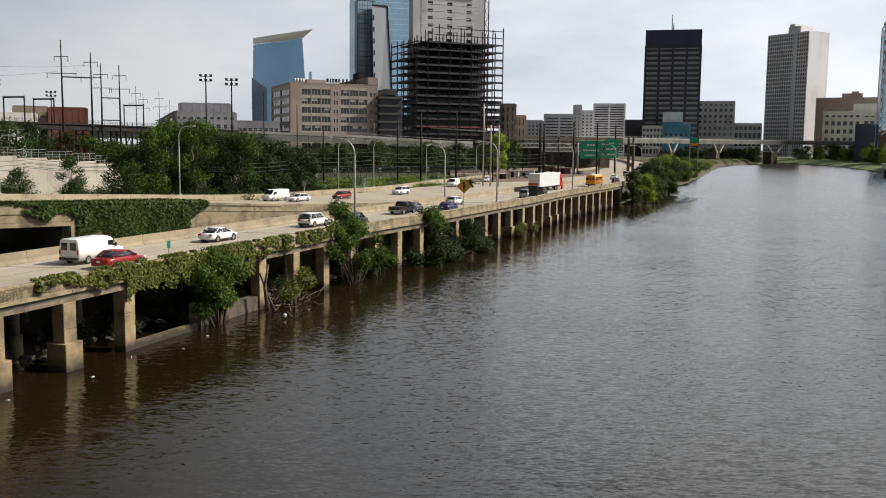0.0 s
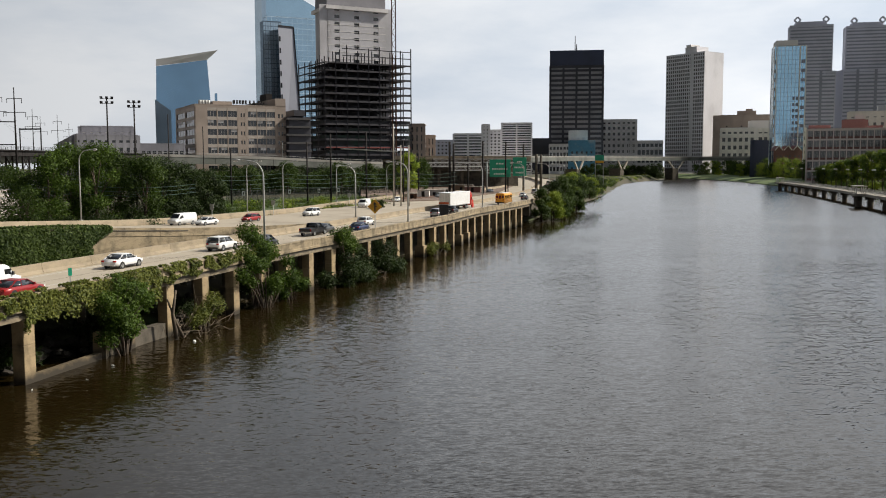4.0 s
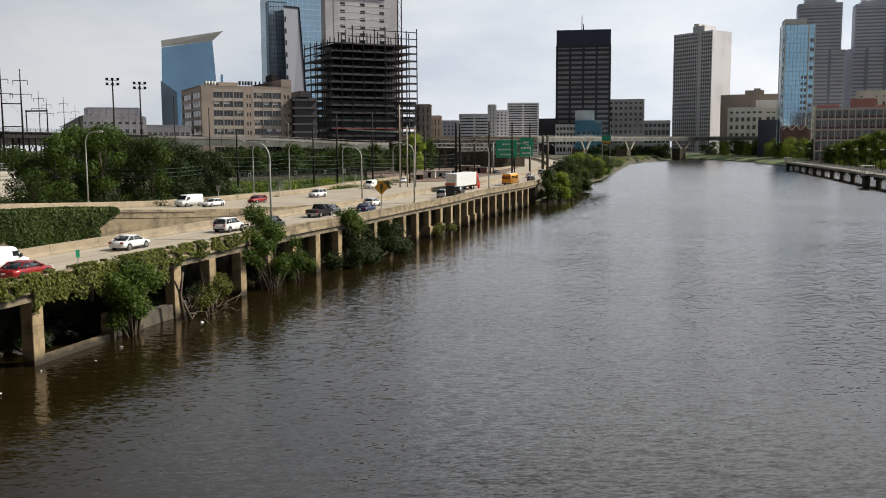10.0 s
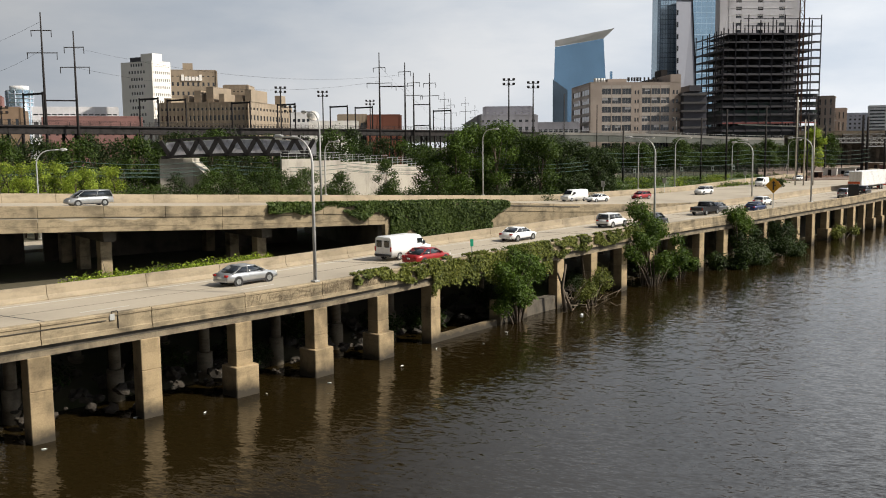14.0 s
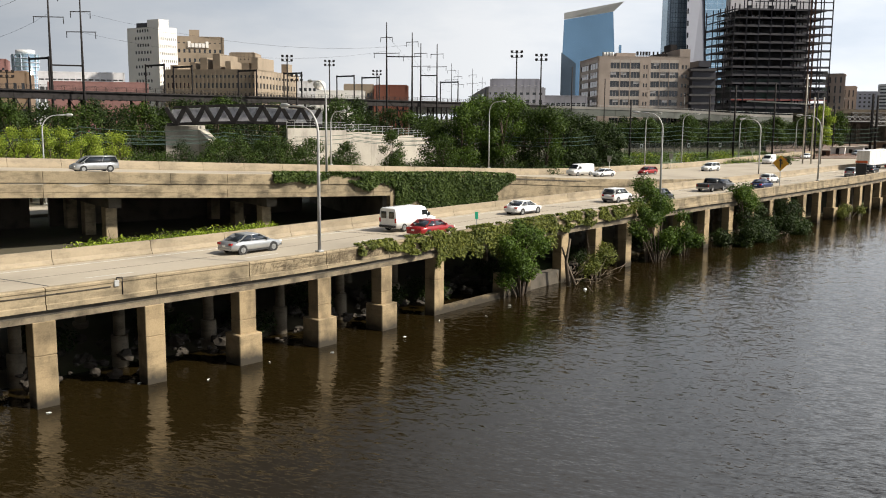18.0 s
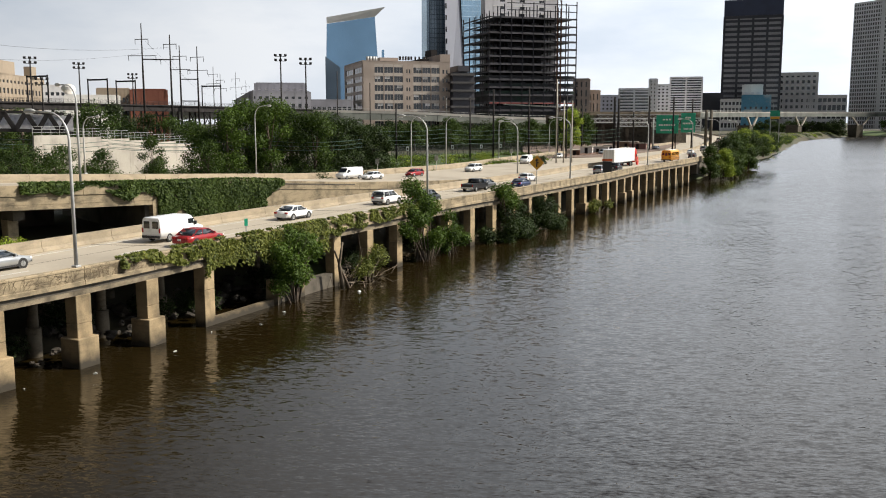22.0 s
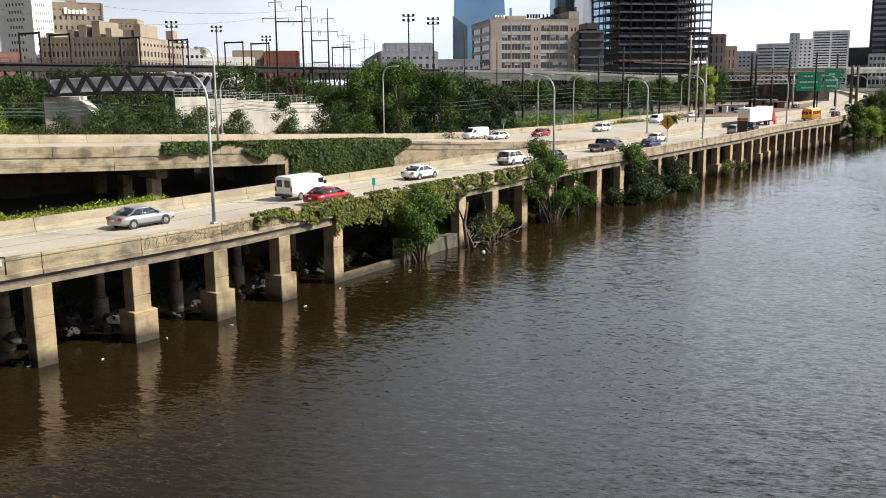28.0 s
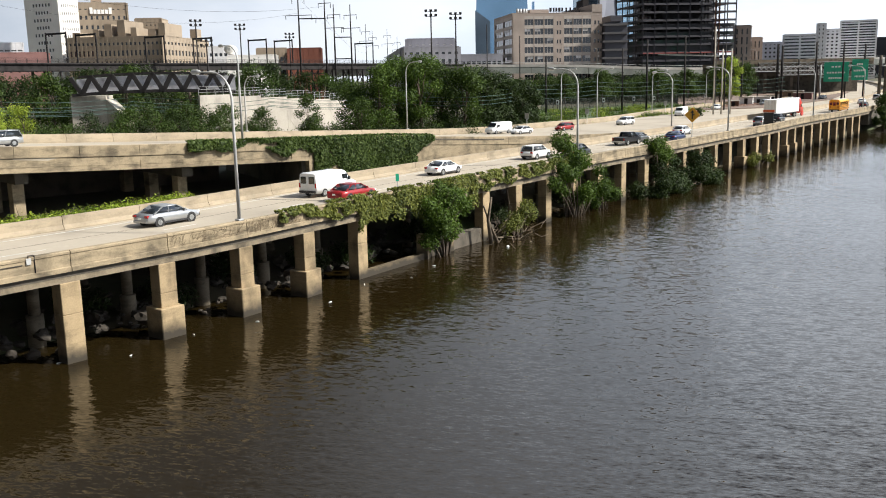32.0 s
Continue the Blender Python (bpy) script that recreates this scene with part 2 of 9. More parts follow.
def water_material():
    """Turbid river water whose surface leans this way and that in small waves, longer across the river than along it.
    """
    m = bpy.data.materials.new("river_water")
    m.use_nodes = True
    n, l = m.node_tree.nodes, m.node_tree.links
    b = n["Principled BSDF"]
    geo = n.new("ShaderNodeNewGeometry")
    big = n.new("ShaderNodeTexNoise")
    big.inputs["Scale"].default_value, big.inputs["Detail"].default_value = 0.012, 3
    l.new(geo.outputs["Position"], big.inputs["Vector"])
    ramp = n.new("ShaderNodeValToRGB")
    ramp.color_ramp.elements[0].position, ramp.color_ramp.elements[0].color = 0.35, (0.0110, 0.0070, 0.0019, 1)
    ramp.color_ramp.elements[1].position, ramp.color_ramp.elements[1].color = 0.65, (0.0165, 0.0115, 0.0040, 1)
    l.new(big.outputs["Fac"], ramp.inputs["Fac"])
    l.new(ramp.outputs["Color"], b.inputs["Base Color"])
    b.inputs["IOR"].default_value = 1.38
    b.inputs["Roughness"].default_value = 0.04
    mp = n.new("ShaderNodeMapping")
    mp.inputs["Rotation"].default_value = (0, 0, radians(-8))
    mp.inputs["Scale"].default_value = (0.42, 1.3, 1)
    l.new(geo.outputs["Position"], mp.inputs["Vector"])
    patch = n.new("ShaderNodeTexNoise")
    patch.inputs["Scale"].default_value, patch.inputs["Detail"].default_value = 0.035, 3
    l.new(geo.outputs["Position"], patch.inputs["Vector"])
    pr = n.new("ShaderNodeMapRange")
    pr.inputs["From Min"].default_value, pr.inputs["From Max"].default_value = 0.35, 0.65
    pr.inputs["To Min"].default_value, pr.inputs["To Max"].default_value = 0.7, 1.15
    l.new(patch.outputs["Fac"], pr.inputs["Value"])
    total = None
    for scale, detail, rough, steep in ((7.0, 4, 0.62, RIPPLE), (2.4, 2, 0.5, CHOP)):
        w = n.new("ShaderNodeTexNoise")
        w.inputs["Scale"].default_value, w.inputs["Detail"].default_value, w.inputs["Roughness"].default_value = scale, detail, rough
        l.new(mp.outputs["Vector"], w.inputs["Vector"])
        half = n.new("ShaderNodeVectorMath")
        half.operation = "SUBTRACT"
        half.inputs[1].default_value = (0.5, 0.5, 0.5)
        l.new(w.outputs["Color"], half.inputs[0])
        lean = n.new("ShaderNodeVectorMath")
        lean.operation = "MULTIPLY"
        lean.inputs[1].default_value = (0.5 * steep, steep, 0)
        l.new(half.outputs["Vector"], lean.inputs[0])
        if total is None:
            total = lean.outputs["Vector"]
        else:
            ad = n.new("ShaderNodeVectorMath")
            l.new(total, ad.inputs[0])
            l.new(lean.outputs["Vector"], ad.inputs[1])
            total = ad.outputs["Vector"]
    gust = n.new("ShaderNodeVectorMath")
    gust.operation = "SCALE"
    l.new(total, gust.inputs[0])
    l.new(pr.outputs["Result"], gust.inputs["Scale"])
    # upstream the waves are flatter, and their normals tilt to the eye to mirror higher sky
    sep = n.new("ShaderNodeSeparateXYZ")
    l.new(geo.outputs["Position"], sep.inputs["Vector"])
    calm = n.new("ShaderNodeMapRange")
    calm.interpolation_type = "SMOOTHSTEP"
    calm.inputs["From Min"].default_value, calm.inputs["From Max"].default_value = 40.0, 340.0
    calm.inputs["To Min"].default_value, calm.inputs["To Max"].default_value = 1.0, 0.75
    l.new(sep.outputs["Y"], calm.inputs["Value"])
    # the viaduct shelters the water along its piers
    lee = n.new("ShaderNodeVectorMath")
    lee.operation = "DOT_PRODUCT"
    lee.inputs[1].default_value = (0.93, -0.37, 0)
    l.new(geo.outputs["Position"], lee.inputs[0])
    lee_f = n.new("ShaderNodeMapRange")
    lee_f.interpolation_type = "SMOOTHSTEP"
    lee_f.inputs["From Min"].default_value, lee_f.inputs["From Max"].default_value = -46.0, -18.0
    lee_f.inputs["To Min"].default_value, lee_f.inputs["To Max"].default_value = 0.8, 1.0
    l.new(lee.outputs["Value"], lee_f.inputs["Value"])
    both = n.new("ShaderNodeMath")
    both.operation = "MULTIPLY"
    l.new(calm.outputs["Result"], both.inputs[0])
    l.new(lee_f.outputs["Result"], both.inputs[1])
    flat = n.new("ShaderNodeVectorMath")
    flat.operation = "SCALE"
    l.new(gust.outputs["Vector"], flat.inputs[0])
    l.new(both.outputs["Value"], flat.inputs["Scale"])
    # tilt towards the eye, growing with distance, so reflections clear the skyline
    eye_tilt = n.new("ShaderNodeMapRange")
    eye_tilt.interpolation_type = "SMOOTHSTEP"
    eye_tilt.inputs["From Min"].default_value, eye_tilt.inputs["From Max"].default_value = 20.0, 240.0
    eye_tilt.inputs["To Min"].default_value, eye_tilt.inputs["To Max"].default_value = -0.025, -0.12
    l.new(sep.outputs["Y"], eye_tilt.inputs["Value"])
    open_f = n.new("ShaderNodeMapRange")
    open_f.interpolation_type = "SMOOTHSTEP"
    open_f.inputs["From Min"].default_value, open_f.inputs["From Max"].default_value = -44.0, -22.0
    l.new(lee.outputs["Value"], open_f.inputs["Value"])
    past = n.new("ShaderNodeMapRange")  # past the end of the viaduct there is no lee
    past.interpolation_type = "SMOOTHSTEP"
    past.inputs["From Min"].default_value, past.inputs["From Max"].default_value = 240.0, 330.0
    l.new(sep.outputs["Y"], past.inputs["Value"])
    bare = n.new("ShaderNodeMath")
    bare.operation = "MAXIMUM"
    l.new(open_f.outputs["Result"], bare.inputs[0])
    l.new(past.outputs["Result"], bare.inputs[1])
    eye_tilt_open = n.new("ShaderNodeMath")
    eye_tilt_open.operation = "MULTIPLY"
    l.new(eye_tilt.outputs["Result"], eye_tilt_open.inputs[0])
    l.new(bare.outputs["Value"], eye_tilt_open.inputs[1])
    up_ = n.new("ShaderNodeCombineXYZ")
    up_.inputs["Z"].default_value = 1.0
    l.new(eye_tilt_open.outputs["Value"], up_.inputs["Y"])
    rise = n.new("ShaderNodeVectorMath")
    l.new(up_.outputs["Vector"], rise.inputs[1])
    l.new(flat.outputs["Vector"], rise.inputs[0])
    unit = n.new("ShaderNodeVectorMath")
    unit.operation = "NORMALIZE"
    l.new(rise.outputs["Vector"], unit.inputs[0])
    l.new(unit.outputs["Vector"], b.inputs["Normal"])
    return m


def glass_facade(name, colour, rough=0.08, vary=0.3, size=(3.0, 4.0), reflect=0.75):
    """Curtain-wall glass: mirror-like, tinted, each light a little different."""
    m = bpy.data.materials.new(name)
    m.use_nodes = True
    n, l = m.node_tree.nodes, m.node_tree.links
    b = n["Principled BSDF"]
    geo = n.new("ShaderNodeNewGeometry")
    nz = n.new("ShaderNodeTexNoise")
    nz.inputs["Scale"].default_value, nz.inputs["Detail"].default_value = 0.03, 3
    l.new(geo.outputs["Position"], nz.inputs["Vector"])
    oi = n.new("ShaderNodeObjectInfo")
    ad = n.new("ShaderNodeMath")
    ad.operation = "MULTIPLY_ADD"
    ad.inputs[1].default_value = 0.35
    l.new(oi.outputs["Random"], ad.inputs[0])
    l.new(nz.outputs["Fac"], ad.inputs[2])
    ramp = n.new("ShaderNodeValToRGB")
    ramp.color_ramp.elements[0].position, ramp.color_ramp.elements[0].color = 0.35, (*[c * (1 - vary) for c in colour], 1)
    ramp.color_ramp.elements[1].position, ramp.color_ramp.elements[1].color = 0.95, (*[min(1, c * (1 + vary)) for c in colour], 1)
    l.new(ad.outputs["Value"], ramp.inputs["Fac"])
    l.new(ramp.outputs["Color"], b.inputs["Base Color"])
    b.inputs["Metallic"].default_value, b.inputs["Roughness"].default_value = reflect, rough
    return m



def tide_mark(m, low=0.25, high=1.25):
    """Darkens a concrete with river slime up to a ragged tide line."""
    n, l = m.node_tree.nodes, m.node_tree.links
    b = n["Principled BSDF"]
    src = b.inputs["Base Color"].links[0].from_socket
    geo = n.new("ShaderNodeNewGeometry")
    sep = n.new("ShaderNodeSeparateXYZ")
    l.new(geo.outputs["Position"], sep.inputs["Vector"])
    nz = n.new("ShaderNodeTexNoise")
    nz.inputs["Scale"].default_value, nz.inputs["Detail"].default_value = 1.1, 4
    l.new(geo.outputs["Position"], nz.inputs["Vector"])
    ad = n.new("ShaderNodeMath")
    ad.operation = "MULTIPLY_ADD"
    ad.inputs[1].default_value = -1.1
    l.new(nz.outputs["Fac"], ad.inputs[0])
    l.new(sep.outputs["Z"], ad.inputs[2])
    mr = n.new("ShaderNodeMapRange")
    mr.inputs["From Min"].default_value, mr.inputs["From Max"].default_value = low - 0.55, high - 0.55
    l.new(ad.outputs["Value"], mr.inputs["Value"])
    mix = n.new("ShaderNodeMix")
    mix.data_type = "RGBA"
    mix.inputs["A"].default_value = (0.035, 0.028, 0.018, 1)
    l.new(mr.outputs["Result"], mix.inputs["Factor"])
    l.new(src, mix.inputs["B"])
    l.new(mix.outputs["Result"], b.inputs["Base Color"])
    return m


M = {
    "pier": tide_mark(surface("pier_concrete", (0.335, 0.25, 0.142), 0.85, scale=0.8, vary=0.28, bump=0.3, fine=14, random_vary=0.1, streak=0.6, grime=0.28)),
    "concrete": surface("weathered_concrete", (0.30, 0.238, 0.150), 0.85, scale=0.7, vary=0.30, bump=0.3, fine=14, random_vary=0.07, streak=0.3, grime=0.5),
    "concrete_pale": surface("pale_concrete", (0.315, 0.258, 0.178), 0.85, scale=0.35, vary=0.14, bump=0.25, fine=16, random_vary=0.04, grime=0.25),
    "concrete_grey": surface("grey_concrete", (0.42, 0.385, 0.33), 0.85, scale=0.3, vary=0.2, bump=0.2, random_vary=0.05, streak=0.5),
    # grime, over a base darkened for the shade among the inner columns
    "concrete_grimy_shaded": surface("grimy_shaded_concrete", (0.17, 0.14, 0.10), 0.9, scale=0.6, vary=0.3, bump=0.3, fine=14, streak=0.4, grime=0.5),
    "beam": surface("stained_beam_concrete", (0.22, 0.178, 0.12), 0.9, scale=0.8, vary=0.35, bump=0.3, fine=14, streak=0.5, grime=0.5),
    "vine": surface("dry_vine_bark", (0.17, 0.13, 0.085), 0.9, scale=1.5, vary=0.3, bump=0.2),
    "bridge_grey": surface("bridge_concrete", (0.27, 0.26, 0.24), 0.85, scale=0.1, vary=0.2, bump=0.1, streak=0.4),
    "bridge_girder": surface("green_grey_painted_steel", (0.14, 0.15, 0.135), 0.7, scale=0.1, vary=0.25, bump=0.05, streak=0.5),
    # stains, on a base kept low to stand for shade under the decks
    "concrete_dark": surface("stained_shaded_concrete", (0.10, 0.085, 0.065), 0.9, scale=0.6, vary=0.3, bump=0.3),
    "pavement": surface("worn_pavement", (0.365, 0.318, 0.248), 0.85, scale=0.12, vary=0.12, bump=0.15, fine=30),
    "asphalt": surface("asphalt", (0.07, 0.068, 0.065), 0.9, scale=0.3, vary=0.25, bump=0.2),
    "line": surface("road_paint", (0.52, 0.50, 0.45), 0.7, scale=1.5, vary=0.15, bump=0.05),
    "soil": surface("ground_cover", (0.075, 0.065, 0.04), 0.95, scale=0.05, vary=0.35, bump=0.4, fine=30, tint=(0.05, 0.07, 0.022)),
    "grass": surface("grass_ground", (0.055, 0.085, 0.022), 0.95, scale=0.2, vary=0.35, bump=0.4, fine=20),
    "lawn": surface("mown_lawn", (0.10, 0.145, 0.045), 0.95, scale=0.03, vary=0.25, bump=0.3, fine=40),
    "ballast": surface("rail_ballast", (0.17, 0.12, 0.09), 0.95, scale=0.3, vary=0.3, bump=0.4, fine=12),
    "rock": surface("bank_rock", (0.055, 0.045, 0.035), 0.9, scale=1.2, vary=0.35, bump=0.5, random_vary=0.35),
    "steel": surface("galvanised_steel", (0.46, 0.46, 0.45), 0.5, 0.25, scale=1.0, vary=0.12, bump=0.05),
    "steel_dark": surface("dark_painted_steel", (0.028, 0.025, 0.025), 0.85, 0.0, scale=0.6, vary=0.3, bump=0.1, spec=0.2),
    "rust": surface("rusted_steel", (0.13, 0.065, 0.04), 0.8, 0.1, scale=0.5, vary=0.35, bump=0.2),
    "glass_dark": surface("dark_window_glass", (0.025, 0.028, 0.032), 0.08, 0.0, scale=0.3, vary=0.2, bump=0, random_vary=0.5, spec=0.7),
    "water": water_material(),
    "leaf_dark": leaf_material("dark_tree_leaves", (0.007, 0.015, 0.004), (0.036, 0.06, 0.011)),
    "leaf_mid": leaf_material("tree_leaves", (0.009, 0.022, 0.004), (0.066, 0.108, 0.014)),
    # leaf green lightened to stand for sun on bushes and trees
    "leaf_fresh": leaf_material("lightened_bush_leaves", (0.014, 0.033, 0.004), (0.095, 0.155, 0.018)),
    "leaf_light": leaf_material("bright_shrub_leaves", (0.10, 0.17, 0.012), (0.38, 0.46, 0.06)),
    "leaf_lime": leaf_material("feathery_lime_leaves", (0.05, 0.09, 0.008), (0.29, 0.36, 0.035)),
    "ivy": leaf_material("creeper_leaves", (0.028, 0.046, 0.007), (0.18, 0.195, 0.036), 0.25),
    "ivy_dark": leaf_material("dark_creeper_leaves", (0.016, 0.036, 0.008), (0.085, 0.125, 0.022), 0.25),
    "bark": surface("tree_bark", (0.10, 0.075, 0.055), 0.9, scale=1.5, vary=0.3, bump=0.4),
    "twig": surface("dry_twigs", (0.16, 0.125, 0.09), 0.9, scale=1.5, vary=0.3, bump=0.2),
}


# ---- building helpers ----
def to_mesh(name, bm, material):
    me = bpy.data.meshes.new(name)
    bm.to_mesh(me)
    bm.free()
    if material:
        me.materials.append(material)
    return me


def part(name, bm, material, parent=None, label="", m=None):
    """Links a bmesh, or a ready mesh, as one mesh object under a thing or part."""
    me = bm if isinstance(bm, bpy.types.Mesh) else to_mesh(name, bm, material)
    ob = new(name, me)
    if parent:
        ob.parent = parent
    if m is not None:
        ob.matrix_basis = m
    if label:
        ob["label"] = label
    return ob


def thing(name, label, category, m=None, group="", kind=""):
    ob = new(name)
    ob.empty_display_size = 0.2
    if m is not None:
        ob.matrix_basis = m
    return tagged(ob, label, category, group, kind)


def add_box(bm, x0, x1, y0, y1, z0, z1, m=None, bevel=0.0):
    vs = [bm.verts.new((x, y, z)) for z in (z0, z1) for y in (y0, y1) for x in (x0, x1)]
    for f in ((0, 2, 3, 1), (4, 5, 7, 6), (0, 1, 5, 4), (2, 6, 7, 3), (0, 4, 6, 2), (1, 3, 7, 5)):
        bm.faces.new([vs[i] for i in f])
    if bevel:
        fs = {f for v in vs for f in v.link_faces}
        es = {e for f in fs for e in f.edges}
        bmesh.ops.bevel(bm, geom=list(es), offset=bevel, segments=1, affect="EDGES")
        return
    if m is not None:
        for v in vs:
            v.co = m @ v.co


def box_mesh(x0, x1, y0, y1, z0, z1, bevel=0.0):
    bm = bmesh.new()
    add_box(bm, x0, x1, y0, y1, z0, z1, bevel=bevel)
    return bm


def add_prism(bm, foot, z0, z1):
    """foot: plan points, counter-clockwise; z1 a number or one height a point."""
    n = len(foot)
    tops = z1 if isinstance(z1, (list, tuple)) else [z1] * n
    a = [bm.verts.new((p[0], p[1], z0)) for p in foot]
    b = [bm.verts.new((p[0], p[1], h)) for p, h in zip(foot, tops)]
    for i in range(n):
        j = (i + 1) % n
        bm.faces.new((a[i], a[j], b[j], b[i]))
    bm.faces.new(b)
    bm.faces.new(a[::-1])


def prism_mesh(foot, z0, z1):
    bm = bmesh.new()
    add_prism(bm, foot, z0, z1)
    bmesh.ops.recalc_face_normals(bm, faces=bm.faces)
    return bm


def add_tube(bm, pts, radii, sides=8, cap=True):
    """A tube along pts, with a radius for each point."""
    pts = [Vector(p) for p in pts]
    rings = []
    for i, p in enumerate(pts):
        d = (pts[min(i + 1, len(pts) - 1)] - pts[max(i - 1, 0)]).normalized()
        side = d.cross(Vector((0.31, 0.95, 0.05))).normalized()
        up = side.cross(d)
        r = radii[i] if isinstance(radii, (list, tuple)) else radii
        rings.append([bm.verts.new(p + (side * math.cos(k * math.tau / sides) + up * math.sin(k * math.tau / sides)) * r) for k in range(sides)])
    for a, b in zip(rings, rings[1:]):
        for k in range(sides):
            f = bm.faces.new((a[k], a[(k + 1) % sides], b[(k + 1) % sides], b[k]))
            f.smooth = True
    if cap:
        bm.faces.new(rings[0][::-1])
        bm.faces.new(rings[-1])


def tube_mesh(pts, radii, sides=8):
    bm = bmesh.new()
    add_tube(bm, pts, radii, sides)
    bmesh.ops.recalc_face_normals(bm, faces=bm.faces)
    return bm


def bar(bm, a, b, w, h=None):
    """A square bar from a to b."""
    a, b = Vector(a), Vector(b)
    h = h or w
    d = (b - a)
    q = d.to_track_quat("Z", "Y").to_matrix().to_4x4()
    add_box(bm, -w / 2, w / 2, -h / 2, h / 2, 0, d.length, Matrix.Translation(a) @ q)


def bar_mesh(a, b, w, h=None):
    bm = bmesh.new()
    bar(bm, a, b, w, h)
    return bm


class Line:
    """A smooth line in plan with a height, followed by its length."""

    def __init__(self, pts, step=1.0):
        pts = [Vector((*p, 0.0)) if len(p) == 2 else Vector(p) for p in pts]
        dense = []
        for i in range(len(pts) - 1):
            p0, p1, p2, p3 = pts[max(i - 1, 0)], pts[i], pts[i + 1], pts[min(i + 2, len(pts) - 1)]
            k = max(2, int((p2 - p1).length / step))
            for j in range(k):
                t = j / k
                dense.append(0.5 * (2 * p1 + (p2 - p0) * t + (2 * p0 - 5 * p1 + 4 * p2 - p3) * t * t + (3 * p1 - p0 - 3 * p2 + p3) * t ** 3))
        dense.append(pts[-1])
        self.p = np.array([tuple(v) for v in dense])
        self.s = np.concatenate([[0], np.cumsum(np.hypot(*np.diff(self.p[:, :2], axis=0).T))])
        self.length = self.s[-1]

    def at(self, s):
        return Vector([float(np.interp(s, self.s, self.p[:, k])) for k in range(3)])

    def along(self, s):
        d = self.at(min(s + 0.8, self.length)) - self.at(max(s - 0.8, 0))
        d.z = 0
        return d.normalized()

    def right(self, s):
        d = self.along(s)
        return Vector((d.y, -d.x, 0))

    def s_at_y(self, y):
        return float(np.interp(y, self.p[:, 1], self.s))

    def off(self, s, o, z=None):
        v = self.at(s) + self.right(s) * o
        if z is not None:
            v.z = z
        return v

    def heading(self, s):
        d = self.along(s)
        return math.degrees(math.atan2(-d.x, d.y))


def sweep(bm, line, s0, s1, prof, step=2.5, zrel=False):
    """A closed profile of (offset to the right, height) swept along a line; heights on top of the line's own when zrel."""
    k = max(1, int(math.ceil((s1 - s0) / step)))
    rings = []
    for i in range(k + 1):
        s = s0 + (s1 - s0) * i / k
        c, r = line.at(s), line.right(s)
        rings.append([bm.verts.new((c.x + r.x * o, c.y + r.y * o, (c.z if zrel else 0) + z)) for o, z in prof])
    n = len(prof)
    for a, b in zip(rings, rings[1:]):
        for j in range(n):
            bm.faces.new((a[j], b[j], b[(j + 1) % n], a[(j + 1) % n]))
    bm.faces.new(rings[0])
    bm.faces.new(rings[-1][::-1])
    bmesh.ops.recalc_face_normals(bm, faces=bm.faces)


def sweep_mesh(line, s0, s1, prof, step=2.5, zrel=False):
    bm = bmesh.new()
    sweep(bm, line, s0, s1, prof, step, zrel)
    return bm


def leaves_mesh(name, centres, size, material, rng, droop=0.0, normals=None, flat=0.0):
    """Many small bent leaves at the given places, as one mesh."""
    c = np.asarray(centres, float)
    n = len(c)
    u = rng.normal(size=(n, 3))
    if normals is not None:
        nn = np.asarray(normals, float) + 0.55 * rng.normal(size=(n, 3))
        nn /= np.linalg.norm(nn, axis=1)[:, None] + 1e-9
        u -= (u * nn).sum(1)[:, None] * nn
    u /= np.linalg.norm(u, axis=1)[:, None] + 1e-9
    w = rng.normal(size=(n, 3)) if normals is None else nn
    v = np.cross(w, u)
    v /= np.linalg.norm(v, axis=1)[:, None] + 1e-9
    nrm = np.cross(u, v)
    sz = size * (0.6 + 0.8 * rng.random((n, 1)))
    k = np.stack([c - u * sz, c + v * sz * 0.45 + nrm * sz * 0.15, c + u * sz - nrm * sz * 0.1, c - v * sz * 0.45 + nrm * sz * 0.15], 1).reshape(-1, 3)
    me = bpy.data.meshes.new(name)
    me.vertices.add(4 * n)
    me.vertices.foreach_set("co", k.ravel())
    me.loops.add(4 * n)
    me.loops.foreach_set("vertex_index", np.arange(4 * n))
    me.polygons.add(n)
    me.polygons.foreach_set("loop_start", np.arange(0, 4 * n, 4))
    me.polygons.foreach_set("loop_total", np.full(n, 4))
    me.update()
    me.materials.append(material)
    return me


def crown_points(rng, lobes, count):
    """Places for leaves on and in rounded lobes (x, y, z, radius, height factor)."""
    vol = np.array([l[3] ** 2 for l in lobes])
    pick = rng.choice(len(lobes), count, p=vol / vol.sum())
    d = rng.normal(size=(count, 3))
    d /= np.linalg.norm(d, axis=1)[:, None]
    r = rng.random(count) ** 0.28
    L = np.array([l[:3] for l in lobes])[pick]
    R = np.array([l[3] for l in lobes])[pick]
    H = np.array([l[4] for l in lobes])[pick]
    wob = 1 + 0.22 * np.sin(d[:, 0] * 5 + pick) * np.sin(d[:, 2] * 6 + pick * 2) + 0.12 * rng.normal(size=count)
    p = L + d * (R * r * wob)[:, None] * np.stack([np.ones(count), np.ones(count), H], 1)
    return p, d


